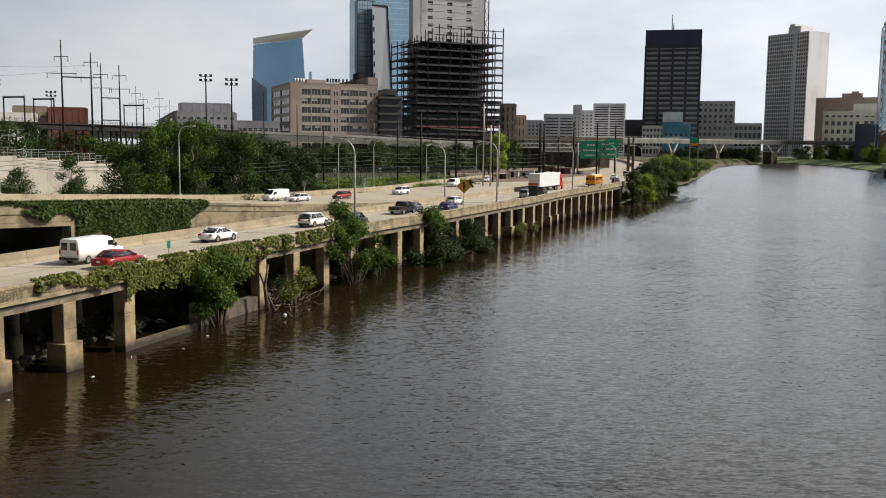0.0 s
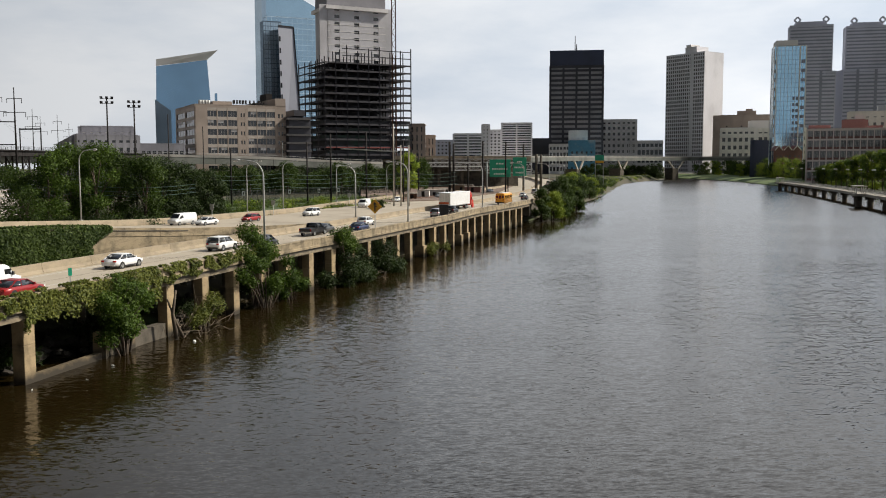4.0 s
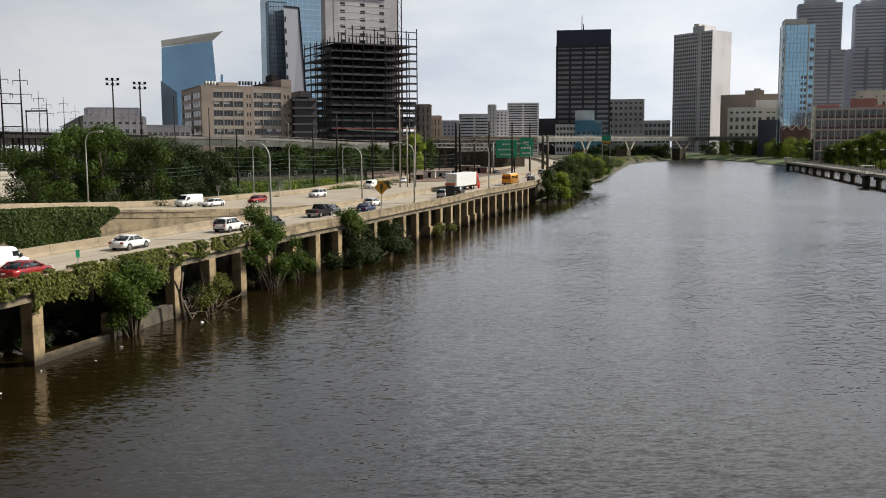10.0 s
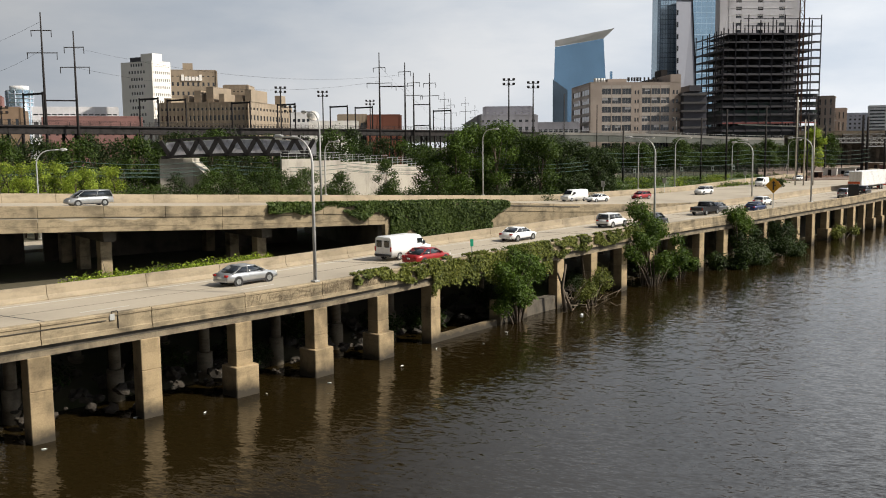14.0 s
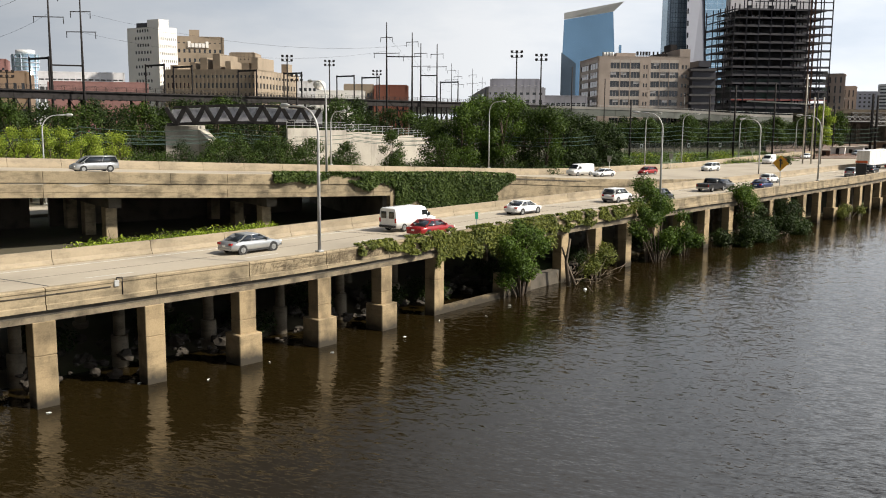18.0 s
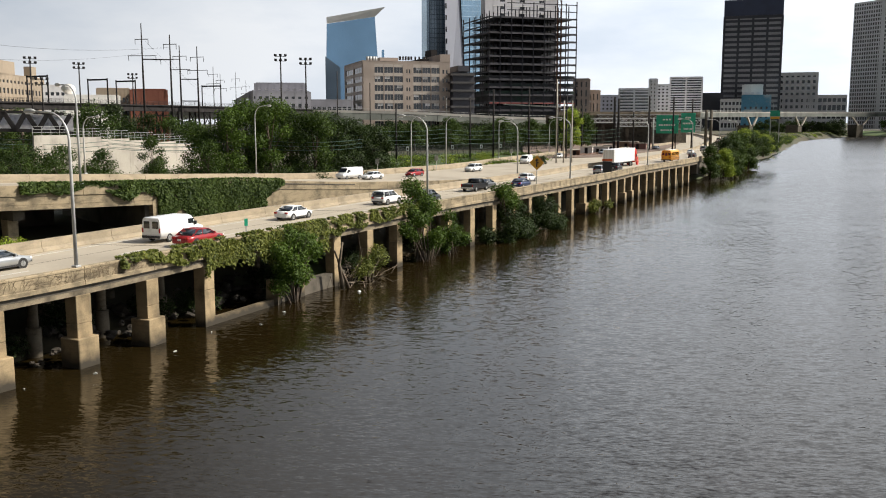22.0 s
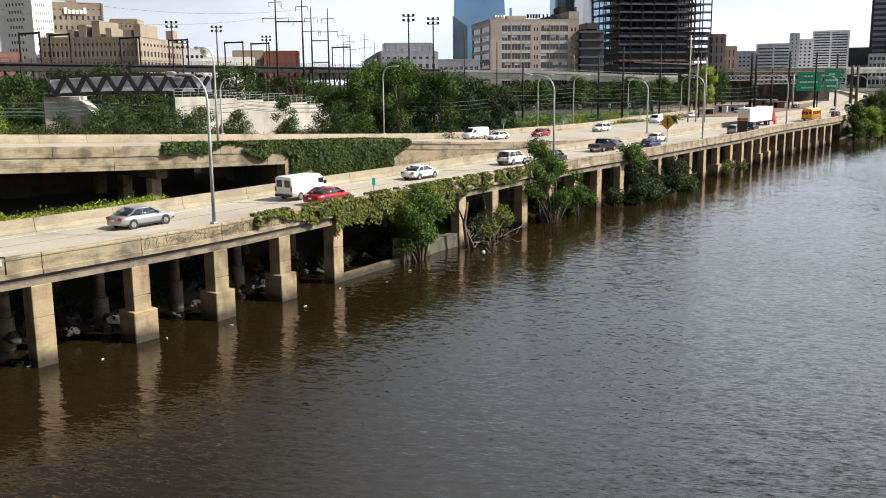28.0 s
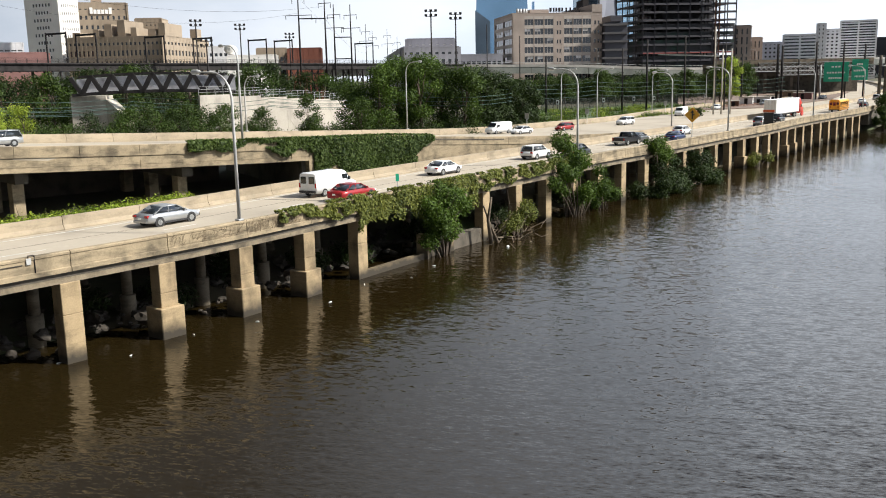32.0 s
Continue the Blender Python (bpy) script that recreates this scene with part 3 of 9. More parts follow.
def tree(name, x, y, z, height, spread, leafmat, seed, label, count=1600, leaf=0.32, trunk=0.35, group="", low=0.25):
    """A broadleaf tree: tapered trunk, limbs, and a crown of many leaves with an uneven outline."""
    rng = np.random.default_rng(seed)
    t = thing(name, label, "tree", pose(x, y, z), group)
    bm = bmesh.new()
    lean = rng.normal(size=2) * 0.04 * height
    add_tube(bm, [(0, 0, -0.4), (lean[0] * 0.3, lean[1] * 0.3, height * 0.3), (lean[0], lean[1], height * 0.75)], [trunk, trunk * 0.7, trunk * 0.2], 7)
    lobes = []
    k = 7 + int(rng.integers(0, 5))
    for i in range(k):
        a = i * 2.4 + rng.random()
        hz = height * (low + (0.92 - low) * (i + 0.5) / k)
        rr = spread * (0.62 - 0.5 * abs((i + 0.5) / k - 0.42)) * (0.6 + 0.5 * rng.random())
        cx, cy = math.cos(a) * rr, math.sin(a) * rr
        r = spread * (0.26 + 0.24 * rng.random())
        lobes.append((cx, cy, hz, r, 0.75))
        add_tube(bm, [(0, 0, hz * 0.55), (cx * 0.5, cy * 0.5, hz * 0.8), (cx, cy, hz)], [trunk * 0.35, trunk * 0.22, trunk * 0.08], 5)
    lobes.append((lean[0], lean[1], height * 0.88, spread * 0.36, 0.8))
    part("trunk", bm, M["bark"], t)
    p, d = crown_points(rng, lobes, int(count * 2.4))
    p = p + rng.normal(size=p.shape) * 0.04 * spread
    nd = (d * 0.9 + np.array((0, 0, 0.35)))[p[:, 2] > 0.1]
    p = p[p[:, 2] > 0.1]
    part("crown", leaves_mesh("crown", p, leaf * 0.62, leafmat, rng, normals=nd), None, t)
    return t


# ---- plan ----
PAR = Line([(-70, -30), (-52, 2), (-44, 20), (-37.6, 34), (-33, 44), (-28.1, 55.3), (-23, 70.6), (-17, 87.6), (-8.1, 111.4), (-1.9, 125.8), (8.4, 151.6), (16, 170), (24.3, 193.5), (34.1, 217.1), (44, 240.6), (56, 276), (72, 328), (91, 402), (107, 475), (121, 550), (134, 640), (146, 740), (157, 860), (168, 1000)])
ROAD_Z, PAR_TOP = 5.7, 6.56
ROAD_W = 12.4
# parapet-top heights go with the two edges of the upper carriageway
RN = Line([(-104, -12, 14.2), (-82, 30, 12.3), (-62.4, 63.3, 10.77), (-50.8, 81.2, 9.8), (-41.4, 95.7, 9.2), (-34.6, 106.2, 8.85), (-32.2, 110, 8.6), (-23.3, 123.7, 7.6), (-15, 136.5, 6.95), (-7.4, 148.2, 6.56)])
OUT = Line([(-124, 8, 14.2), (-100, 50, 12.3), (-81.8, 83.3, 10.7), (-72.9, 99.4, 9.8), (-60.2, 122.5, 8.6), (-50.5, 140, 7.7), (-37.2, 164, 6.6), (-24.8, 186, 6.5), (-15, 206, 6.5), (-4.3, 245, 6.5), (11, 292, 6.5), (32, 336, 6.5), (47, 368, 6.5), (70, 440, 6.5), (87, 540, 6.5), (100, 655, 6.5), (116, 780, 6.5), (124, 1000, 6.5)])


def bank_w(y):
    return float(np.interp(y, [-400, 2, 34, 55, 88, 126, 170, 217, 240, 280, 333, 408, 550, 640, 760, 900, 1060], [-230, -57, -41, -32, -20.5, -5, 13, 31, 43, 57.5, 79, 106, 155, 184, 224, 290, 372]))


def bank_e(y):
    return float(np.interp(y, [-400, 200, 256, 340, 480, 640, 740, 850, 950, 1060], [300, 192, 200, 230, 278, 322, 348, 362, 372, 378]))


def make_ground():
    """One sheet of land with the river's bed sunk into it, out to the horizon."""
    ys = [-400, -200, -60, 0, 20] + list(range(30, 260, 6)) + list(range(260, 1040, 20)) + [1060, 1063, 1200, 1700, 2600, 4000]
    west = [(-3600, 7), (-900, 6.5), (-420, 6), (-250, 5.5), (-170, 4.6), (-120, 4.0), (-70, 3.6), (-40, 3.4), (-24, 3.2), (-14, 3.0), (-9.5, 2.2), (-6, 1.2), (-3, 0.45), (-1, -0.3), (2, -1.6), (6, -3)]
    east = [(-8, -3), (-2, -1.2), (0, 0.4), (1.5, 1.1), (4, 1.6), (20, 2.2), (60, 4), (200, 8), (900, 9), (3600, 9)]
    rng = np.random.default_rng(3)
    bm = bmesh.new()
    rows = []
    for y in ys:
        yy = min(max(y, -400), 1060)
        w, e = bank_w(yy), bank_e(yy)
        shut = y > 1061
        row = []
        far = float(np.interp(y, [236, 262], [0, 1]))
        for o, z in west:
            lift = far * 2.2 * float(np.interp(o, [-60, -14, -4], [0.3, 1, 0]))
            wob = 0.25 * rng.normal() if -20 < o < 0 else 0
            row.append(bm.verts.new((w + o, y, (1.2 if shut and z < 1.2 else z + lift + wob))))
        for o, z in east:
            row.append(bm.verts.new((max(e, w + 16) + o, y, 1.2 if shut and z < 1.2 else z)))
        rows.append(row)
    for a, b in zip(rows, rows[1:]):
        for i in range(len(a) - 1):
            f = bm.faces.new((a[i], a[i + 1], b[i + 1], b[i]))
            f.smooth = True
    ob = part("ground", bm, M["soil"])
    tagged(ob, "river banks and open land with soil, weeds and gravel", "ground", kind="structure")


make_ground()
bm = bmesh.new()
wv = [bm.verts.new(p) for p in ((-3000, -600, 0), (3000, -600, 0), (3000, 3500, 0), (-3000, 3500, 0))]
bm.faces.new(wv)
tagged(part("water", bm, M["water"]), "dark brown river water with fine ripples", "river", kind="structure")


# ---- lower carriageway on its viaduct along the river ----
S0, S_END = PAR.s_at_y(6), PAR.s_at_y(246)
via = thing("river_viaduct", "weathered concrete highway viaduct standing on piers in the river", "viaduct", kind="structure")
# the deck underside takes the concrete darkened for shade
bm = bmesh.new()
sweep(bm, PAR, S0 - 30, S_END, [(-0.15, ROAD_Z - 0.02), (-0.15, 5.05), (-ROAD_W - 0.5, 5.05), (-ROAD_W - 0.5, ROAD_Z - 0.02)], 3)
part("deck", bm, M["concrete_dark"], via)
bm = bmesh.new()
sweep(bm, PAR, S0 - 30, S_END, [(-0.17, 5.34), (-0.17, 4.72), (-1.2, 4.72), (-1.2, 5.34)], 3)
part("edge_beam", bm, M["beam"], via, "grey-brown stained edge beam under the parapet")
BAY = 6.42
PIER_S = PAR.s_at_y(37.9)
s, k = PIER_S - 8 * BAY + 0.1, 0
while s < PAR.s_at_y(700):
    e = min(s + BAY, PAR.s_at_y(700))
    bm = bmesh.new()
    sweep(bm, PAR, s + 0.025, e - 0.025, [(0.07, 5.36), (0.07, 5.62), (0.0, 5.66), (0.0, 6.36), (0.045, 6.39), (0.045, 6.50), (-0.02, PAR_TOP), (-0.36, PAR_TOP), (-0.42, 6.3), (-0.5, 5.9), (-0.62, 5.72), (-0.62, 5.36)], 2.8)
    part("parapet_panel", bm, M["concrete"], via)
    s, k = e, k + 1
bm = bmesh.new()
sweep(bm, PAR, S_END, PAR.s_at_y(960), [(-0.3, ROAD_Z - 0.03), (-0.3, 2.0), (-ROAD_W - 3, 2.0), (-ROAD_W - 3, ROAD_Z - 0.03)], 6)
part("embankment", bm, M["concrete_dark"], via)

road = bmesh.new()
sweep(road, PAR, S0 - 30, PAR.s_at_y(960), [(-0.6, ROAD_Z), (-ROAD_W, ROAD_Z), (-ROAD_W, ROAD_Z - 0.015), (-0.6, ROAD_Z - 0.015)], 3)
tagged(part("road", road, M["pavement"]), "pale worn concrete carriageway of two lanes", "road", kind="structure")


def stripe(line, s0, s1, o, w, z, dash=None, gap=9.0, name="lane_marking", zrel=False):
    bm = bmesh.new()
    s = s0
    while s < s1:
        e = min(s1, s + (dash or 12))
        sweep(bm, line, s, e, [(o - w / 2, z), (o + w / 2, z), (o + w / 2, z + 0.006), (o - w / 2, z + 0.006)], 4, zrel)
        s = e + (gap if dash else 0)
    return tagged(part(name, bm, M["line"]), "worn white painted lane line on the carriageway", "road marking", kind="structure")


stripe(PAR, S0 - 20, PAR.s_at_y(500), -1.5, 0.16, ROAD_Z + 0.004)
stripe(PAR, S0 - 20, PAR.s_at_y(500), -ROAD_W + 1.0, 0.16, ROAD_Z + 0.004)
stripe(PAR, S0 - 20, PAR.s_at_y(420), -6.1, 0.15, ROAD_Z + 0.004, 3.2, 8.8)

for o in (-3.9, -8.3):
    bm = bmesh.new()
    sweep(bm, PAR, S0 - 20, PAR.s_at_y(260), [(o - 0.035, ROAD_Z), (o + 0.035, ROAD_Z), (o + 0.035, ROAD_Z + 0.005), (o - 0.035, ROAD_Z + 0.005)], 4)
    tagged(part("pavement_seam", bm, M["concrete_dark"]), "dark sealed seam along the carriageway slabs", "road joint", kind="structure")
# dark expansion joints across the carriageway
for y in (8, 41.0, 71.0, 101.0, 131.0, 161.0, 191.0, 221.0):
    sj = PAR.s_at_y(y)
    a, b = PAR.off(sj, -0.65, ROAD_Z + 0.004), PAR.off(sj - 3.0, -ROAD_W + 0.05, ROAD_Z + 0.004)
    tagged(part("expansion_joint", bar_mesh(a, b, 0.09, 0.02), M["asphalt"]), "dark expansion joint across the carriageway", "road joint", kind="structure")

# piers in the water, every one with a shaft; some stand on a wider plinth
PIER_MESH = {}
for wide in (0, 1):
    bm = bmesh.new()
    add_box(bm, -0.62, 0.62, -1.0, 0.0, -2.5, 2.86, bevel=0.03)
    add_box(bm, -0.62, 0.62, -1.0, 0.0, 2.87, 4.72, bevel=0.03)
    PIER_MESH["shaft", wide] = to_mesh("shaft", bm, M["pier"])
    bm = bmesh.new()
    add_box(bm, -0.86, 0.86, -1.35, 0.3, -2.5, 1.95, bevel=0.05)
    PIER_MESH["plinth", wide] = to_mesh("plinth", bm, M["pier"])
bm = bmesh.new()
add_tube(bm, [(0, 0, -1), (0, 0, 2.0)], 0.52, 12)
COL_BASE = to_mesh("column_foot", bm, M["concrete_grimy_shaded"])
bm = bmesh.new()
add_tube(bm, [(0, 0, 1.9), (0, 0, 5.05)], 0.36, 12)
COL_MESH = to_mesh("column_shaft", bm, M["concrete_grimy_shaded"])
PLINTHS = {2, 3, 4, 17, 20, 21, 24, 25}
for i in range(-4, 34):
    s = PIER_S + i * BAY
    if s > S_END - 2 or i == 6:
        continue
    c, r = PAR.off(s, -0.1, 0), PAR.heading(s)
    m = Matrix.Translation(c) @ Matrix.Rotation(radians(r), 4, "Z") @ Matrix.Rotation(radians(-90), 4, "Z")
    pier = part("pier", PIER_MESH["shaft", 0], None, via, m=m)
    if i in PLINTHS:
        part("plinth", PIER_MESH["plinth", 0], None, pier)
    for o in (-5.2, -10.6):
        cc = PAR.off(s + 0.3, o, 0)
        col = part("column", COL_MESH, None, via, m=Matrix.Translation(cc))
        part("column_foot", COL_BASE, None, col)
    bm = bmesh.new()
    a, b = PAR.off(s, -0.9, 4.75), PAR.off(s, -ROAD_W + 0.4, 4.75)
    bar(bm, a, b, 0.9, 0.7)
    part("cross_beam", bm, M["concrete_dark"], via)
# low wall between two piers, at the waterline
sa, sb = PIER_S + 5 * BAY + 0.5, PIER_S + 7 * BAY - 3.9
part("sea_wall", sweep_mesh(PAR, sa, sb, [(-0.1, -2), (-0.1, 0.55), (-0.6, 0.55), (-0.6, -2)]), M["pier"], via)
part("sea_wall", sweep_mesh(PAR, sb, sb + 12, [(-0.3, -2), (-0.3, 1.3), (-1.2, 1.3), (-1.2, -2)]), M["concrete_dark"], via)
bm = bmesh.new()
bar(bm, PAR.off(sb, -0.4, -2), PAR.off(sb, -0.4, 2.2), 1.0, 0.8)
part("stub_pier", bm, M["pier"], via)

# ---- barrier between the carriageways ----
wall = thing("median_barrier", "low pale concrete median barrier in long segments", "barrier", kind="structure")
s = PAR.s_at_y(4) - 30
PROF_B = [(0.0, ROAD_Z - 0.05), (0.0, ROAD_Z + 0.08), (-0.18, ROAD_Z + 0.36), (-0.24, ROAD_Z + 0.98), (-0.5, ROAD_Z + 0.98), (-0.56, ROAD_Z + 0.36), (-0.72, ROAD_Z + 0.08), (-0.72, ROAD_Z - 0.05)]
while s < PAR.s_at_y(880):
    L = 7.3 if s < PAR.s_at_y(300) else 40
    bm = bmesh.new()
    sweep(bm, PAR, s + 0.02, s + L - 0.02, [(o - ROAD_W + 0.05, z) for o, z in PROF_B], 3)
    part("barrier_segment", bm, M["concrete_pale"], wall)
    s += L


# ---- upper carriageway: a ramp on bents that comes down to the river road ----
def strip(ys, right, left, dz, thick, name, material, parent=None):
    """A slab between two edges given by y."""
    bm = bmesh.new()
    rows = []
    for y in ys:
        a, b = right(y), left(y)
        rows.append([bm.verts.new((a[0], y, a[1] + dz)), bm.verts.new((b[0], y + b[3], b[1] + dz)), bm.verts.new((b[0], y + b[3], b[1] + dz - thick)), bm.verts.new((a[0], y, a[1] + dz - thick))])
    for p, q in zip(rows, rows[1:]):
        for j in range(4):
            bm.faces.new((p[j], q[j], q[(j + 1) % 4], p[(j + 1) % 4]))
    bm.faces.new(rows[0])
    bm.faces.new(rows[-1][::-1])
    bmesh.ops.recalc_face_normals(bm, faces=bm.faces)
    return part(name, bm, material, parent)


BAR = Line([tuple(PAR.off(PAR.s_at_y(y), -ROAD_W - 0.7, PAR_TOP)) for y in (150, 170, 200, 240, 290, 350, 420, 520, 640, 760, 900)])


def near_edge(y):
    if y < 148:
        s = RN.s_at_y(y)
        v = RN.at(s)
    else:
        v = BAR.at(BAR.s_at_y(y))
    return (v.x, v.z, 0, 0)


def far_edge(y):
    # the far edge lies square across the ramp, further along
    sh = float(np.interp(y, [-12, 63, 105, 148, 200, 900], [20, 20, 14, 12, 0, 0]))
    v = OUT.at(OUT.s_at_y(y + sh))
    return (v.x, v.z, 0, sh)


YS = list(np.arange(-10, 150, 4)) + list(np.arange(150, 420, 6)) + list(np.arange(420, 880, 20))
ramp_deck = strip(YS, near_edge, far_edge, -1.08, 0.45, "road", M["pavement"])
tagged(ramp_deck, "pale worn concrete upper carriageway sloping down to the river road", "road", kind="structure")
ramp = thing("ramp_viaduct", "weathered concrete ramp with a deep panelled edge girder on square bents", "viaduct", kind="structure")
Y_WALL = 97.0
# near parapet panels and edge girder
s, s_end = 0.0, RN.length - 0.5
while s < s_end:
    e = min(s + 5.9, s_end)
    bm = bmesh.new()
    sweep(bm, RN, s + 0.02, e - 0.02, [(0.1, -1.05), (0.1, -0.05), (0.06, 0), (-0.2, 0), (-0.28, -0.3), (-0.4, -0.8), (-0.4, -1.05)], 3, True)
    part("parapet_panel", bm, M["concrete"], ramp)
    s = e
s, s_end = 0.0, RN.s_at_y(Y_WALL + 2)
while s < s_end:
    e = min(s + 17.7, s_end)
    bm = bmesh.new()
    sweep(bm, RN, s + 0.02, e - 0.02, [(0.0, -1.06), (0.02, -1.9), (0.0, -1.95), (0.0, -2.42), (-0.7, -2.42), (-0.7, -1.06)], 3, True)
    part("edge_girder", bm, M["concrete"], ramp)
    s = e
# inner girders, in the same shade-darkened concrete
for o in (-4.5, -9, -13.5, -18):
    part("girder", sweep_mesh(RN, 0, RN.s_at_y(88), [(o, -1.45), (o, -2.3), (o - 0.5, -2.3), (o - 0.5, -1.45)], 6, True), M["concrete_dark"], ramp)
# retaining wall where the ramp comes to ground
part("retaining_wall", sweep_mesh(RN, RN.s_at_y(Y_WALL), RN.length - 0.5, [(0.02, -1.06), (0.02, -6.5), (-0.8, -6.5), (-0.8, -1.06)], 3, True), M["concrete"], ramp)
bm = bmesh.new()
sweep(bm, RN, RN.s_at_y(106), RN.s_at_y(124), [(0.16, -0.28), (0.16, -0.42), (0.0, -0.42), (0.0, -0.28)], 3, True)
part("rail", bm, M["concrete_dark"], ramp, "dark pipe rail along the wall top")
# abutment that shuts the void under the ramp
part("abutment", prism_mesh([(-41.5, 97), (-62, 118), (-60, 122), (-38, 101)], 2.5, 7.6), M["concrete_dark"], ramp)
# bents
for y in (14, 28.5, 42.8, 57.0, 71.1, 84.9):
    sn = RN.s_at_y(y)
    z = RN.at(sn).z - 2.42
    a, b = RN.off(sn, -1.3), RN.off(sn, -19)
    bm = bmesh.new()
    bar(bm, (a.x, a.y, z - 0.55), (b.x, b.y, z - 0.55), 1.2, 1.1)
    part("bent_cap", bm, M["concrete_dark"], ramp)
    part("bearing_block", box_mesh(-0.45, 0.45, -1.25, -0.55, -0.45, 0.2, 0.03), M["concrete_pale"], ramp, m=Matrix.Translation((a.x, a.y, z - 0.2)) @ Matrix.Rotation(radians(RN.heading(sn) - 90), 4, "Z"))
    for o in (-3.2, -10.0, -16.5):
        c = RN.off(sn, o)
        part("bent_column", box_mesh(-0.65, 0.65, -0.55, 0.55, 2.6, z - 1.0, 0.05), M["concrete"], ramp, m=Matrix.Translation((c.x, c.y, 0)) @ Matrix.Rotation(radians(RN.heading(sn)), 4, "Z"))
# added back wall, dark for the shade under the ramp, with a few openings to the road behind
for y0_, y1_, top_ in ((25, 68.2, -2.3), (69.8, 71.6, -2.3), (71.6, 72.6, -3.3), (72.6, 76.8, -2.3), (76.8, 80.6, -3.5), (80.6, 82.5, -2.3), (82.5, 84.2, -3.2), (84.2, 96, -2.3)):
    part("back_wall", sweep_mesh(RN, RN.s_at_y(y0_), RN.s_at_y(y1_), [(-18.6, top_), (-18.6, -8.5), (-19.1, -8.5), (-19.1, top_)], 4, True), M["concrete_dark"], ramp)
# far parapet
s = 0.0
while s < OUT.s_at_y(640):
    L = 6.1 if s < OUT.s_at_y(300) else 30
    bm = bmesh.new()
    sweep(bm, OUT, s + 0.02, s + L - 0.02, [(0.4, -0.9), (0.28, -0.3), (0.2, 0), (-0.1, 0), (-0.1, -1.5), (0.4, -1.5)], 3, True)
    part("parapet_panel", bm, M["concrete_pale"], ramp)
    s += L
# lower road in the void
lower = bmesh.new()
LOW = Line([(-130, 20), (-98, 66), (-84, 92), (-70, 122), (-66, 132)])
sweep(lower, LOW, 0, LOW.length, [(5, 3.9), (-5, 3.9), (-5, 2.5), (5, 2.5)], 5)
tagged(part("road", lower, M["pavement"]), "pale service road passing under the ramp", "road", kind="structure")

# ---- the bridge that the walk is on, behind the eye ----
# unseen, added to keep low southern sky off the piers
home = thing("street_bridge", "broad concrete street bridge crossing the river behind the viewpoint", "bridge", kind="structure")
part("deck", box_mesh(-260, 330, -21, -0.4, 12.6, 14.1), M["concrete_grey"], home)
for y in (-2.5, -8, -14, -19.5):
    part("girder", box_mesh(-260, 330, y - 0.4, y + 0.4, 10.6, 12.6), M["concrete_grimy_shaded"], home)
for y in (-0.7, -20.9):
    part("parapet", box_mesh(-260, 330, y, y + 0.3, 14.1, 15.1, 0.03), M["concrete_grey"], home)
for x in (-20, 45, 110, 175):
    part("pier", box_mesh(x - 1.8, x + 1.8, -20, -1.5, -3, 10.6, 0.1), M["pier"], home)


# ---- buildings ----
def polar(az, d):
    """Plan point at az degrees left of straight ahead and d metres away."""
    return Vector((-math.sin(radians(az)) * d, math.cos(radians(az)) * d, 0))


def up(el, d):
    return EYE_Z + d * math.tan(radians(el))


def face_frame(P, Q, z0):
    d = Vector(Q) - Vector(P)
    return Matrix.Translation((P[0], P[1], z0)) @ Matrix.Rotation(math.atan2(d.y, d.x), 4, "Z"), d.length


def face_grid(parent, P, Q, z0, z1, n, m, wall, glass, pier=0.25, span=0.45, depth=0.5, first=0.0, last=0.0, max_panes=100, bases=1.0, spandrel_mat=None):
    """A facade from P to Q: upright piers and level spandrels standing proud of recessed panes, n storeys by m bays."""
    base, w = face_frame(P, Q, z0)
    a, b = w * first, w * (1 - last)
    bw, fh = (b - a) / m, (z1 - z0 - bases) / n
    pw, sh = bw * pier, fh * span
    me = to_mesh("pier", box_mesh(-pw / 2, pw / 2, 0.0, depth, 0, z1 - z0), wall)
    for i in range(m + 1):
        part("pier", me, None, parent, m=base @ Matrix.Translation((a + i * bw, 0, 0)))
    if a > 0.01:
        part("end_wall", box_mesh(0, a, -0.05, depth, 0, z1 - z0), wall, parent, m=base)
    if b < w - 0.01:
        part("end_wall", box_mesh(b, w, -0.05, depth, 0, z1 - z0), wall, parent, m=base)
    me = to_mesh("spandrel", box_mesh(a, b, 0.06, depth, 0, sh), spandrel_mat or wall)
    for j in range(n + 1):
        part("spandrel", me, None, parent, m=base @ Matrix.Translation((0, 0, bases + j * fh - (sh if j == n else sh * 0.5))))
    ph = fh - sh
    me = to_mesh("window_pane", box_mesh(-(bw - pw) / 2, (bw - pw) / 2, 0, 0.04, -ph / 2, ph / 2), glass)
    if n * m <= max_panes:
        for j in range(n):
            for i in range(m):
                part("window_pane", me, None, parent, m=base @ Matrix.Translation((a + (i + 0.5) * bw, depth * 0.8, bases + (j + 0.5) * fh)))
    else:
        bm = bmesh.new()
        for j in range(n):
            for i in range(m):
                add_box(bm, a + i * bw + pw / 2, a + (i + 1) * bw - pw / 2, depth * 0.8, depth * 0.84, bases + j * fh + sh / 2, bases + (j + 1) * fh - sh / 2)
        tagged(part("window_glazing", bm, glass, parent, m=base), kind="stuff")


